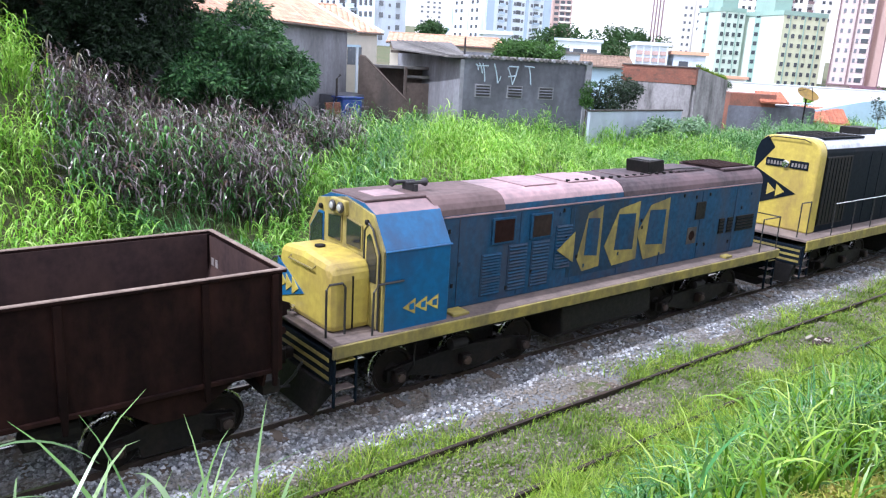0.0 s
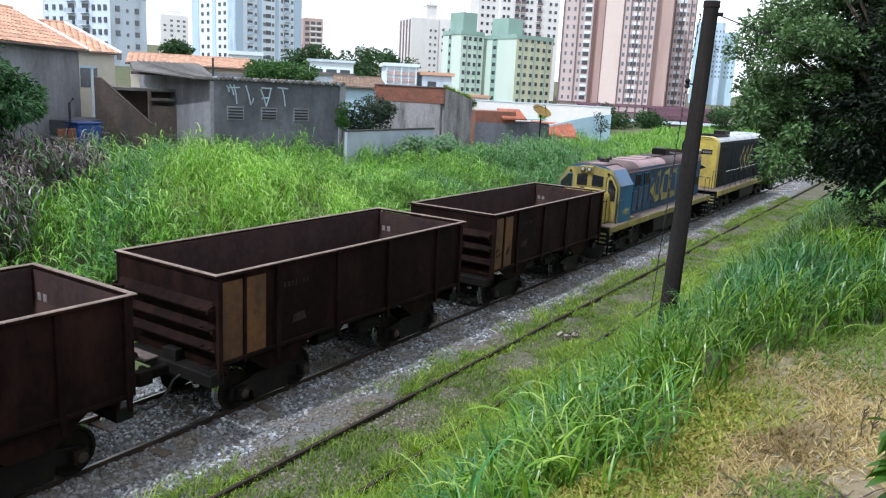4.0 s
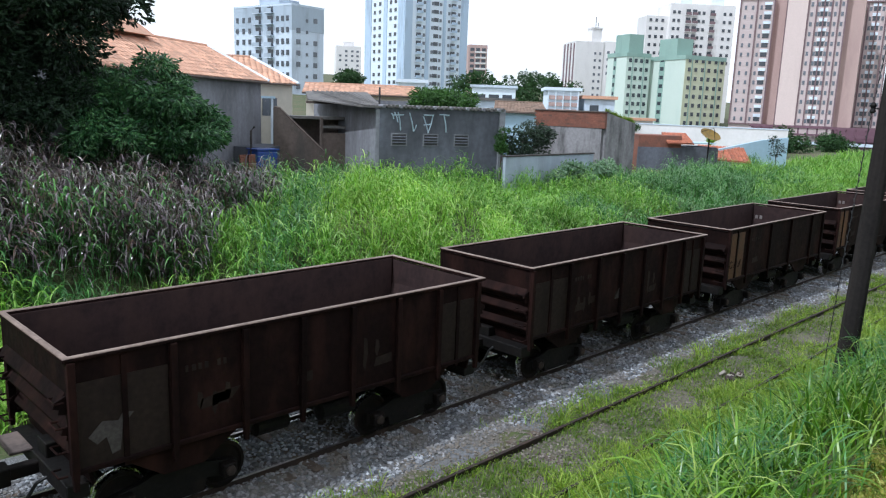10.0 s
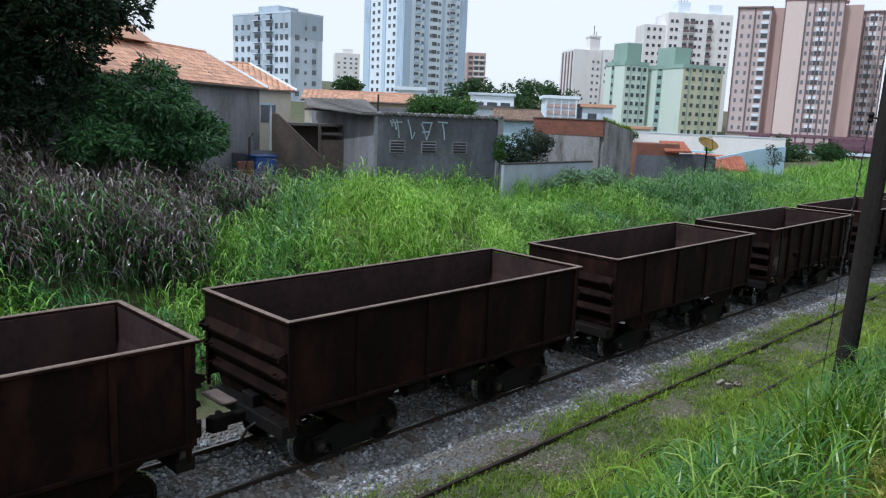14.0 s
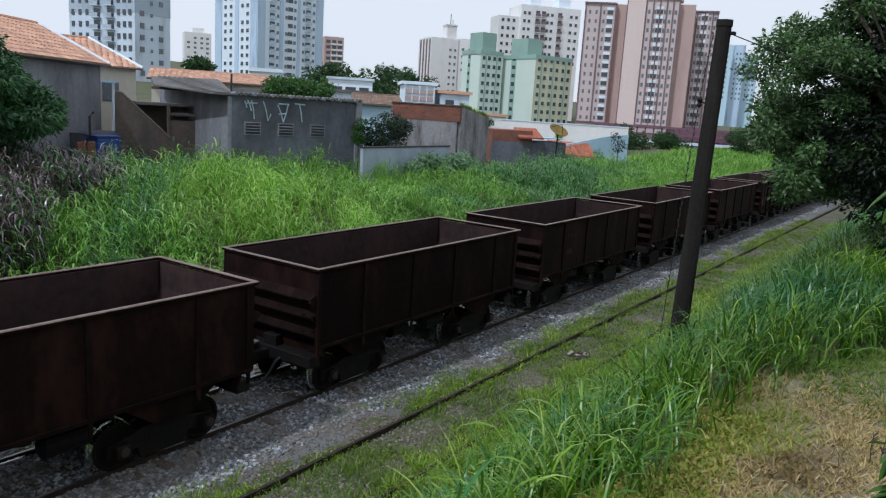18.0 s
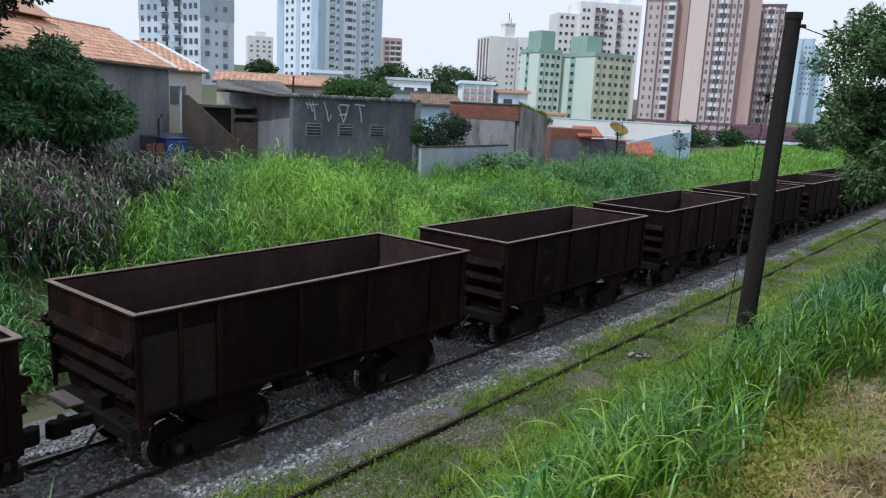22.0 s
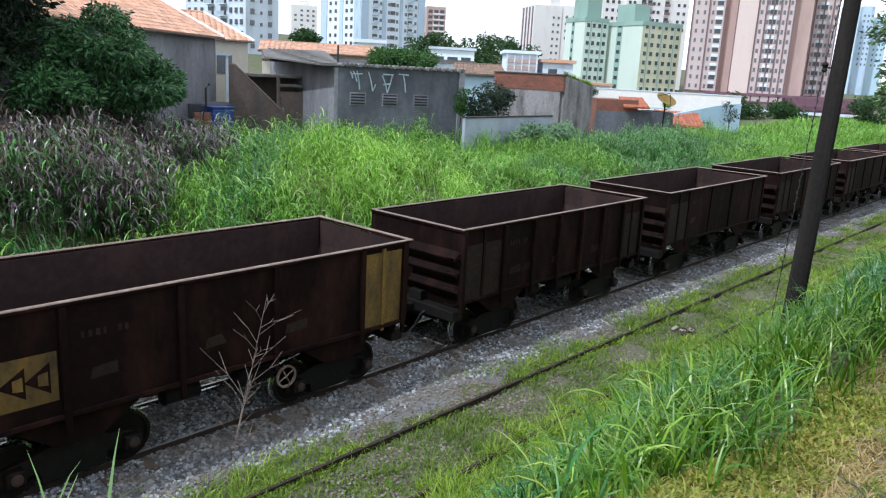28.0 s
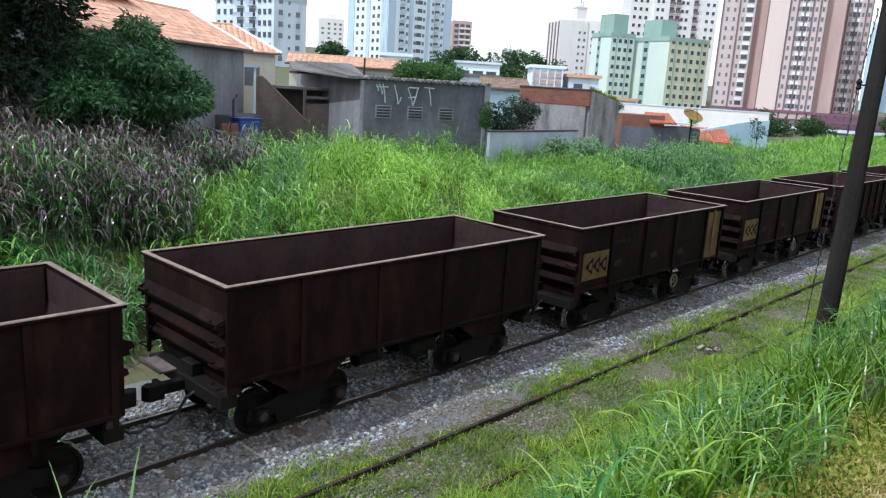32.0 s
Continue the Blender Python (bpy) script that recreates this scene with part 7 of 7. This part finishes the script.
def brink_clump():
    """Broad arching leaves on canes at the bank's brink, close below the eye."""
    rng = np.random.default_rng(40)
    xy = np.column_stack([-0.1 + 1.35 * rng.random(20), 3.25 + 0.5 * rng.random(20)])
    pos, az, k, f, r3 = canes(xy, 1.84 - 0.32 * xy[:, 0] + 0.3 * rng.random(20) - 0.5 * rng.random(20) ** 2, 0.03 + 0.12 * rng.random(20), rng.random(20) * 6.28, 8, 0.35, 41)
    c = len(pos)
    tagged(blades("brink_leaves", pos, 0.4 + 0.4 * r3.random(c), 0.018 + 0.016 * r3.random(c), 0.2 + 0.5 * r3.random(c), az, G_BRINK, 9, 1.0, 0.75, seed=42, twist=0.25), "broad arching grass leaves at the bank's brink", "grass", kind="stuff")


def leaves(centres, radii, n, size, seed, flat=0.75, shell=0.55, droop=0.3, aspect=2.2):
    """Leaf ribbons strewn through and over lumpy clumps: arrays of vertices and quads."""
    rng = np.random.default_rng(seed)
    c, r = np.array(centres, float), np.array(radii, float)
    wgt = r ** 2 / (r ** 2).sum()
    k = rng.choice(len(c), n, p=wgt)
    d = rng.normal(0, 1, (n, 3))
    d /= np.linalg.norm(d, axis=1)[:, None]
    rad = r[k] * (shell + (1 - shell) * rng.random(n) ** 0.5) * (0.86 + 0.24 * np.sin(d[:, 0] * 5 + k) * np.sin(d[:, 2] * 6 + 2 * k))
    p = c[k] + d * rad[:, None] * np.array([1, 1, flat])
    t = d * np.array([1, 1, 0.35]) + rng.normal(0, 0.55, (n, 3)) - np.array([0, 0, droop])
    t /= np.linalg.norm(t, axis=1)[:, None]
    u = np.cross(t, d + rng.normal(0, 0.5, (n, 3)))
    u /= np.linalg.norm(u, axis=1)[:, None] + 1e-9
    L = size * (0.6 + 0.8 * rng.random(n))
    w = L / aspect
    nrm = np.cross(t, u)
    mid = p + t * (L * 0.45)[:, None] + nrm * (L * 0.06)[:, None]
    tip = p + t * L[:, None] - nrm * (L * 0.10)[:, None]
    v = np.stack([p, mid - u * (w / 2)[:, None], tip, mid + u * (w / 2)[:, None]], 1)
    return v.reshape(-1, 3), np.arange(n * 4).reshape(-1, 4)


BARK = surface("grey_brown_bark", (0.085, 0.065, 0.05), (0.045, 0.035, 0.028), (0.13, 0.105, 0.085), 14, 2.0, 0.4, (0.85, 0.95), 0.0, 0.012, 0.3)


def lumps(rng, centre, spread, n, r0, r1):
    out, rad = [], []
    for i in range(n):
        d = Vector((rng.gauss(0, 1), rng.gauss(0, 1), rng.gauss(0, 1))).normalized() * rng.uniform(0.45, 1.0)
        out.append((centre[0] + d.x * spread[0], centre[1] + d.y * spread[1], centre[2] + d.z * spread[2]))
        rad.append(rng.uniform(r0, r1))
    return out, rad


def tree(label, base, centre, spread, n_lumps, r, n_leaves, leaf, material, seed, trunk=0.16, limbs=6, name="tree", cat="tree", droop=0.3, shell=0.55, aspect=2.2):
    """A tapered trunk with limbs that reach into a crown of leafy clumps."""
    rg = random.Random(seed)
    T = tagged(new(name), label, cat)
    cs, rs = lumps(rg, centre, spread, n_lumps, *r)
    fork = Vector(base).lerp(Vector(centre), 0.45)
    fork.z = base[2] + (centre[2] - base[2]) * 0.45
    part("trunk", rod([base, Vector(base).lerp(fork, 0.5) + Vector((rg.uniform(-0.1, 0.1), rg.uniform(-0.1, 0.1), 0)), fork], trunk, 9, r1=trunk * 0.7), BARK, T)
    for i in range(limbs):
        e = Vector(cs[i % len(cs)])
        m = fork.lerp(e, 0.5) + Vector((rg.uniform(-0.3, 0.3), rg.uniform(-0.3, 0.3), rg.uniform(0, 0.4))) * trunk * 4
        part("limb", rod([fork, m, e], trunk * 0.5, 6, r1=trunk * 0.1), BARK, T)
    v, q = leaves(cs, rs, n_leaves, leaf, seed, shell=shell, droop=droop, aspect=aspect)
    mesh_fast("crown", v, q, material, T)
    return T


L_MANGO = leafy("dark_mango_leaves", [lin("284a2c"), lin("38663a"), lin("4c8048"), lin("74a062"), lin("305634")], 0.34, 0.22, 0.5)
# Greens darkened so that the crowns' shade sits in the colour.
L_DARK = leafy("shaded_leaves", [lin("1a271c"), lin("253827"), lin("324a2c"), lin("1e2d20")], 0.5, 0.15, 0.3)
L_RIGHT = leafy("roadside_tree_leaves", [lin("344e2c"), lin("4c6c3c"), lin("6a8c52"), lin("8aa476"), lin("263e22")], 0.45, 0.28, 0.3)
# Backlit inner shade of the bank tree, painted as near-black greens.
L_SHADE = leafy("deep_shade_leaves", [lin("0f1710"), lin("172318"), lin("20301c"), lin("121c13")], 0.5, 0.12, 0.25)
L_FAR = leafy("distant_tree_leaves", [lin("2c4428"), lin("3a5633"), lin("4b6a3e"), lin("223820")], 0.6, 0.25, 0.2)
L_BUSH = leafy("bush_leaves", [lin("33532a"), lin("48702f"), lin("5d8640"), lin("243f22")], 0.5, 0.3, 0.3)
L_PALE = leafy("pale_shrub_leaves", [lin("4f7350"), lin("7f9f80"), lin("a8c0a2"), lin("618560")], 0.45, 0.3, 0.4)
L_LARGE = leafy("large_glossy_leaves", [lin("1f3d13"), lin("37601b"), lin("5c8428"), lin("18310f"), lin("294a17")], 0.30, 0.35, 0.5)

far_grass()
near_grass()
brink_clump()
tree("round dark green mango tree with drooping leaves", (12.2, 28.4, 2.3), (11.8, 27.9, 5.5), (3.35, 2.2, 2.35), 95, (0.45, 0.85), 46000, 0.2, L_MANGO, 41, 0.22, 8, droop=0.6, aspect=2.6)
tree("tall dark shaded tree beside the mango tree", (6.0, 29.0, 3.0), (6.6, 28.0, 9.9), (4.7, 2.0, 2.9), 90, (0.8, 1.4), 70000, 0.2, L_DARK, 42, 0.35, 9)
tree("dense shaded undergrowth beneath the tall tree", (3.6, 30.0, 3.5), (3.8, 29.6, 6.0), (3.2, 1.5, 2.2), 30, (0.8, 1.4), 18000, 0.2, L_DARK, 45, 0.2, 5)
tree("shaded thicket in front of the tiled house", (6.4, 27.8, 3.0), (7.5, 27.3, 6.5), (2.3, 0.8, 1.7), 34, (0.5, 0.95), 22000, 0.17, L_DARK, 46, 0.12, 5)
tree("broad roadside tree with small leaves and gaps", (18.0, -1.2, 3.0), (18.8, 2.1, 7.3), (2.3, 2.2, 3.3), 170, (0.25, 0.6), 76000, 0.105, L_RIGHT, 43, 0.2, 40, shell=0.15)
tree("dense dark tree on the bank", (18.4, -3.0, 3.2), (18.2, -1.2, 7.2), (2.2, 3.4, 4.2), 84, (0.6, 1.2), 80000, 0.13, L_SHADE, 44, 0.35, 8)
for i, (x, y, z, sx, sz, n) in enumerate(((108, 101, 10.3, 5.5, 2.3, 9), (120, 104, 9.8, 5, 2.2, 9), (136, 112, 10.4, 6, 2.4, 9), (148, 110, 11.2, 5, 2.6, 9), (103, 135, 11.6, 2.6, 0.8, 8), (172, 142, 13.5, 5, 4, 8), (180, 140, 14, 4, 4, 8))):
    tree("distant rounded tree among the roofs", (x, y, 4), (x, y, z), (sx, sx, sz), n, (1.4, 2.6), 1500, 0.75, L_FAR, 50 + i, 0.3, 3)
tree("domed bush rising behind the grey house", (34.5, 35.6, 2.6), (33.8, 34.6, 6.75), (2.5, 1.5, 0.75), 22, (0.7, 1.0), 11000, 0.18, L_BUSH, 61, 0.12, 5, "bush", "bush")
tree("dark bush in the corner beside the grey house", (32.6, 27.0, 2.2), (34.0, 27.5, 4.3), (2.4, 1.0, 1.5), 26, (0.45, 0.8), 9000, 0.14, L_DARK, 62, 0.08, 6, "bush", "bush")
tree("pale leafed shrub in front of the low wall", (35.2, 24.6, 2.0), (35.4, 24.5, 3.15), (2.6, 0.8, 0.55), 16, (0.3, 0.6), 4200, 0.17, L_PALE, 63, 0.05, 4, "bush", "bush")
tree("creeper patch growing on the house corner", (30.6, 26.6, 2.2), (30.55, 26.5, 4.9), (0.25, 0.2, 0.95), 10, (0.2, 0.36), 1800, 0.11, L_BUSH, 64, 0.04, 3, "climber", "climber")
for i, (x, y, z, s, h) in enumerate(((87, 33.5, 4.0, 3.2, 1.0), (95, 31, 3.6, 2.5, 0.7), (103, 24, 4.5, 3.5, 1.8), (112, 22, 5.5, 4, 2.5), (120, 18, 6.2, 4.5, 3.0), (104, 14, 5.0, 4.0, 2.6), (92, 9, 4.8, 4, 3.0), (76, 5.5, 4.6, 4, 3.0), (60, 3, 4.4, 3.5, 2.6), (46, 1.5, 4.2, 3, 2.2), (33, 0.0, 4.4, 2.6, 1.8))):
    tree("bushy tree along the line", (x, y, 1.0), (x, y, z), (s, s * 0.8, h), 12, (0.8, 1.5), 3200, 0.32, L_FAR if i < 6 else L_RIGHT, 70 + i, 0.15, 4)
tree("dark greenery behind the shed", (70.0, 44.2, 2.0), (70.0, 44.2, 4.9), (3.2, 1.6, 0.5), 12, (0.5, 0.8), 2600, 0.22, L_FAR, 67, 0.06, 4, "bush", "bush")
tree("thin roadside weed shrub against the blue wall", (63.2, 25.2, 2.4), (63.2, 25.2, 4.3), (1.4, 0.5, 0.9), 12, (0.2, 0.45), 420, 0.16, L_DARK, 66, 0.04, 7, "shrub", "shrub", shell=0.2)


def leaf_mesh():
    """A long pointed leaf folded along its midrib."""
    bm = bmesh.new()
    rows = []
    for i in range(6):
        u = i / 5
        w = 0.36 * math.sin(math.pi * min(1, u * 0.95 + 0.05)) ** 0.8 * (1 - 0.25 * u)
        z = -0.28 * u * u
        rows.append([bm.verts.new((s * w * 0.5, u, z + (0.05 if s else 0) * math.sin(math.pi * u))) for s in (-1, 0, 1)])
    for a, b in zip(rows, rows[1:]):
        for j in (0, 1):
            bm.faces.new((a[j], a[j + 1], b[j + 1], b[j]))
    return bm


def close_branch(label, stems, seed, size):
    """Twigs with whorls of large leaves near the eye, each leaf a piece of its own."""
    rg = random.Random(seed)
    B = tagged(new("leafy_branch"), label, "branch")
    first = None
    for pts in stems:
        part("twig", rod(pts, 0.012, 6, r1=0.004), BARK, B)
        tip = Vector(pts[-1])
        d = (tip - Vector(pts[-2])).normalized()
        for whorl, (back, cnt) in enumerate(((0.0, 9), (0.08, 8), (0.17, 7), (0.28, 5))):
            c = tip - d * back
            for k in range(cnt):
                yaw = 360 * k / cnt + rg.uniform(-20, 20)
                m = Matrix.Translation(c) @ pose(0, 0, 0, rg.uniform(-80, 5), rg.uniform(-25, 25), yaw) @ Matrix.Diagonal((*[size * rg.uniform(0.7, 1.15)] * 3, 1))
                if first is None:
                    first = part("leaf", leaf_mesh(), L_LARGE, B)
                    first.matrix_basis = m
                else:
                    again(first, m, B)
    return B


close_branch("overhanging branch with large glossy green leaves", [
    [(4.5, -1.7, 5.6), (4.3, -0.8, 5.95), (4.14, -0.25, 6.06), (4.14, 0.10, 6.02)],
    [(4.5, -1.7, 5.6), (4.3, -0.9, 5.95), (4.16, -0.21, 5.97)],
    [(4.5, -1.7, 5.6), (4.4, -0.9, 6.3), (4.14, -0.32, 6.50)],
    [(4.5, -1.7, 5.6), (4.3, -0.9, 5.85), (4.14, -0.40, 5.94)],
    [(4.5, -1.7, 5.6), (4.3, -1.0, 6.1), (4.14, -0.46, 6.26)],
    [(4.5, -1.7, 5.6), (4.3, -0.9, 5.65), (4.14, -0.14, 5.80)],
    [(4.5, -1.7, 5.6), (4.2, -0.9, 5.5), (4.10, -0.45, 5.55)],
    [(4.5, -1.7, 5.6), (4.3, -0.9, 5.8), (4.20, -0.30, 5.86)],
    [(4.5, -1.7, 5.6), (4.3, -1.0, 5.7), (4.18, -0.42, 5.74)],
    [(4.5, -1.7, 5.6), (4.4, -1.0, 6.2), (4.2, -0.52, 6.42)],
    [(4.5, -1.7, 5.6), (4.3, -0.8, 6.0), (4.12, 0.22, 6.16)],
    [(4.5, -1.7, 5.6), (4.3, -0.8, 6.0), (4.2, -0.02, 6.2)],
    [(4.5, -1.7, 5.6), (4.3, -0.8, 5.8), (4.1, 0.12, 5.84)],
    [(4.5, -1.7, 5.6), (4.3, -1.0, 5.4), (4.1, -0.40, 5.36)],
    [(4.5, -1.7, 5.6), (4.3, -1.0, 6.3), (4.1, -0.36, 6.68)]], 81, 0.25).location = (0, -0.09, 0)
close_branch("low sapling with large glossy leaves on the ledge", [
    [(5.2, -0.5, 3.4), (5.1, -0.35, 4.2), (4.94, -0.16, 4.72)],
    [(5.2, -0.5, 3.4), (5.1, -0.2, 3.9), (4.94, 0.06, 4.38)],
    [(5.2, -0.5, 3.4), (5.1, -0.5, 4.2), (4.93, -0.38, 4.66)],
    [(5.2, -0.5, 3.4), (5.1, -0.6, 4.3), (4.91, -0.60, 4.88)],
    [(5.2, -0.5, 3.4), (5.1, -0.6, 4.1), (4.90, -0.62, 4.55)],
    [(5.2, -0.5, 3.4), (5.1, -0.4, 3.9), (4.92, -0.18, 4.34)],
    [(5.2, -0.5, 3.4), (5.1, -0.5, 4.0), (4.92, -0.42, 4.40)],
    [(5.2, -0.5, 3.4), (5.1, -0.4, 4.1), (4.95, -0.28, 4.55)],
    [(5.2, -0.5, 3.4), (5.1, -0.3, 3.8), (4.95, -0.05, 4.22)],
    [(5.2, -0.5, 3.4), (5.1, -0.6, 4.0), (4.95, -0.66, 4.30)],
    [(5.2, -0.5, 3.4), (5.1, -0.3, 4.0), (4.9, 0.10, 4.62)],
    [(5.2, -0.5, 3.4), (5.0, -0.6, 4.1), (4.8, -0.70, 4.75)]], 82, 0.24).location = (0.02, -0.09, -0.03)
stone_heap = tagged(new("rubble"), "small heap of dark rubble beside the rail", "rubble")
rgs = random.Random(9)
for i in range(9):
    part("stone", bx(-0.08, -0.06, -0.05, 0.09, 0.07, 0.05, 0.02), RAILSIDE if i % 3 else STONEOLD, stone_heap).matrix_basis = pose(18.5 + rgs.uniform(-0.35, 0.35), 7.9 + rgs.uniform(-0.2, 0.2), -0.08 + rgs.uniform(0, 0.05), rgs.uniform(0, 90), rgs.uniform(0, 90), rgs.uniform(0, 180))


def dry_stalk(x, y, h, seed):
    """A dead upright weed: a stem with short seed twigs."""
    rg = random.Random(seed)
    z = float(ground_z(x, y))
    D = tagged(new("dry_stalk"), "dead brown weed stalk standing in straw", "weed", "dead weed stalks on the ledge")
    top = Vector((x + rg.uniform(-0.05, 0.05), y + rg.uniform(-0.05, 0.05), z + h))
    part("stem", rod([(x, y, z), Vector((x, y, z)).lerp(top, 0.5) + Vector((0.01, 0.01, 0)), top], 0.006, 5, r1=0.003), BARK, D)
    for i in range(14):
        a, b = rg.uniform(0, math.tau), Vector((x, y, z)).lerp(top, rg.uniform(0.25, 1.0))
        part("seed_twig", rod([b, b + Vector((0.04 * math.cos(a), 0.04 * math.sin(a), 0.05))], 0.006, 4, r1=0.003), BARK, D)


for i, (x, y, h) in enumerate(((8.30, 0.22, 0.42), (8.36, 0.10, 0.46), (8.25, 0.30, 0.30), (9.3, -0.2, 0.25))):
    dry_stalk(x, y, h, 90 + i)


def palm_tuft():
    """A low fan of fronds behind the yard wall."""
    P = tagged(new("palm_shrub"), "low bright green palm-like shrub beside the dish", "shrub")
    q = Vector((60.4, 29.6, 2.9))
    part("trunk", rod([q, q + Vector((0, 0, 1.1))], 0.10, 7, r1=0.07), BARK, P)
    rg = random.Random(4)
    for i in range(16):
        a = rg.uniform(0, math.tau)
        az_ = np.full(14, a) + np.linspace(-0.35, 0.35, 14)
        pos = np.tile(np.array([q.x, q.y, q.z + 1.1]), (14, 1))
        f = blades("frond", pos, np.full(14, rg.uniform(0.8, 1.2)), np.full(14, 0.06), np.full(14, rg.uniform(0.1, 0.7)), az_, G_LIME, 4, 0.7, seed=i)
        f.parent = P


palm_tuft()

pile = tagged(new("dry_branches"), "scatter of dead grey twigs on bare earth", "branches")
rgb = random.Random(14)
for i in range(22):
    x, y, a, n = rgb.uniform(5.3, 6.6), 0, rgb.uniform(-0.9, 0.9), rgb.uniform(0.25, 0.7)
    y = 1.2 - 0.75 * (x - 5.3) + rgb.uniform(-0.3, 0.3)
    pts = [(x + n * q * math.cos(a) + rgb.uniform(-0.02, 0.02), y + n * q * math.sin(a) + rgb.uniform(-0.02, 0.02)) for q in (0, 0.35, 0.7, 1.0)]
    part("twig", rod([(u, v, float(ground_z(u, v)) + 0.03 + 0.03 * rgb.random()) for u, v in pts], rgb.uniform(0.006, 0.013), 5, r1=0.003), BARK, pile)


# ---- a dead seed stalk that the wind bends in front of the train ----
DEADSTEM = surface("bleached_stem", (0.15, 0.115, 0.095), (0.09, 0.07, 0.06), (0.22, 0.18, 0.15), 20, 6, 0.4, (0.7, 0.9))
seed_stalk = tagged(new("seed_stalk"), "thin bleached seed stalk swaying at the bank's brink", "grass stalk")
SEED_ROOT = (1.5, 3.1, 2.95)
part("stem", rod([(0, 0, 0), (0.02, 0.01, 1.2), (0, 0, 2.35)], 0.0032, 6, r1=0.0012), DEADSTEM, seed_stalk)
rgp = random.Random(31)
for i in range(22):
    a, h, n = rgp.uniform(0, math.tau), 1.55 + 0.036 * i, 0.30 * (1 - 0.025 * i) * rgp.uniform(0.6, 1.1)
    e = Vector((n * math.cos(a), n * math.sin(a), h + n * 0.75))
    m = Vector((0.4 * e.x, 0.4 * e.y, h + n * 0.38))
    tw = part("seed_twig", rod([(0, 0, h), m, e], 0.0016, 4, r1=0.0008), DEADSTEM, seed_stalk)
    b = a + rgp.choice((-0.7, 0.7))
    rod_bm = rod([m, m + Vector((0.4 * n * math.cos(b), 0.4 * n * math.sin(b), 0.3 * n))], 0.002, 4, r1=0.001)
    part("spikelet", rod_bm, DEADSTEM, tw)


# moss and weeds along the brick house's roof edge
rng_ = np.random.default_rng(77)
n_ = 420
u_ = rng_.random(n_)
ex, ez = 41.75 + 4.05 * u_, 6.48 - 0.68 * u_
tagged(blades("roof_weeds", np.column_stack([ex, 27.6 + 0.35 * u_ + 0.12 * rng_.random(n_), ez]), 0.12 + 0.3 * rng_.random(n_), 0.03 + 0.03 * rng_.random(n_), 0.1 + 0.6 * rng_.random(n_), rng_.random(n_) * 6.28, G_WEED, 3, 1.0, seed=20), "tufts of weeds growing along a wall's top", "weeds", kind="stuff")


# ---- motion of the train ----
def train_at(t):
    """Smooth distance of the train at t seconds."""
    ts, ss = [a for a, b in TRAIN], [b for a, b in TRAIN]
    i = max(0, min(len(ts) - 2, int(np.searchsorted(ts, t, "right")) - 1))
    sl = [(ss[min(j + 1, len(ts) - 1)] - ss[max(j - 1, 0)]) / (ts[min(j + 1, len(ts) - 1)] - ts[max(j - 1, 0)]) for j in (i, i + 1)]
    h = ts[i + 1] - ts[i]
    q = (t - ts[i]) / h
    return (2 * q ** 3 - 3 * q ** 2 + 1) * ss[i] + (q ** 3 - 2 * q ** 2 + q) * h * sl[0] + (-2 * q ** 3 + 3 * q ** 2) * ss[i + 1] + (q ** 3 - q ** 2) * h * sl[1]


def motions():
    for ob, u in MOVERS:
        walk(ob, [(t, pose(train_at(t) + u, TRACK_FAR, 0)) for t in np.arange(0, 32.01, 0.5)])
    s0 = train_at(0)
    for ws, r in WHEELSETS:
        x, y, z = ws.location
        walk(ws, [(t, pose(x, y, z, 0, math.degrees((train_at(t) - s0) / r), 0)) for t in np.arange(0, 32.05, 0.1)])

    sway = ((0, 66, 6), (26.4, 66, 6), (27.0, 30, 5), (27.5, 4, 5), (27.9, 5, 8), (28.1, 7, 11), (28.3, 5, 8), (28.5, 5, 5), (28.8, 12, 6), (29.0, 26, 8), (29.3, 42, 12), (29.8, 60, 8), (32, 66, 6))
    walk(seed_stalk, [(t, pose(*SEED_ROOT, rx, ry, 0)) for t, rx, ry in sway])


motions()
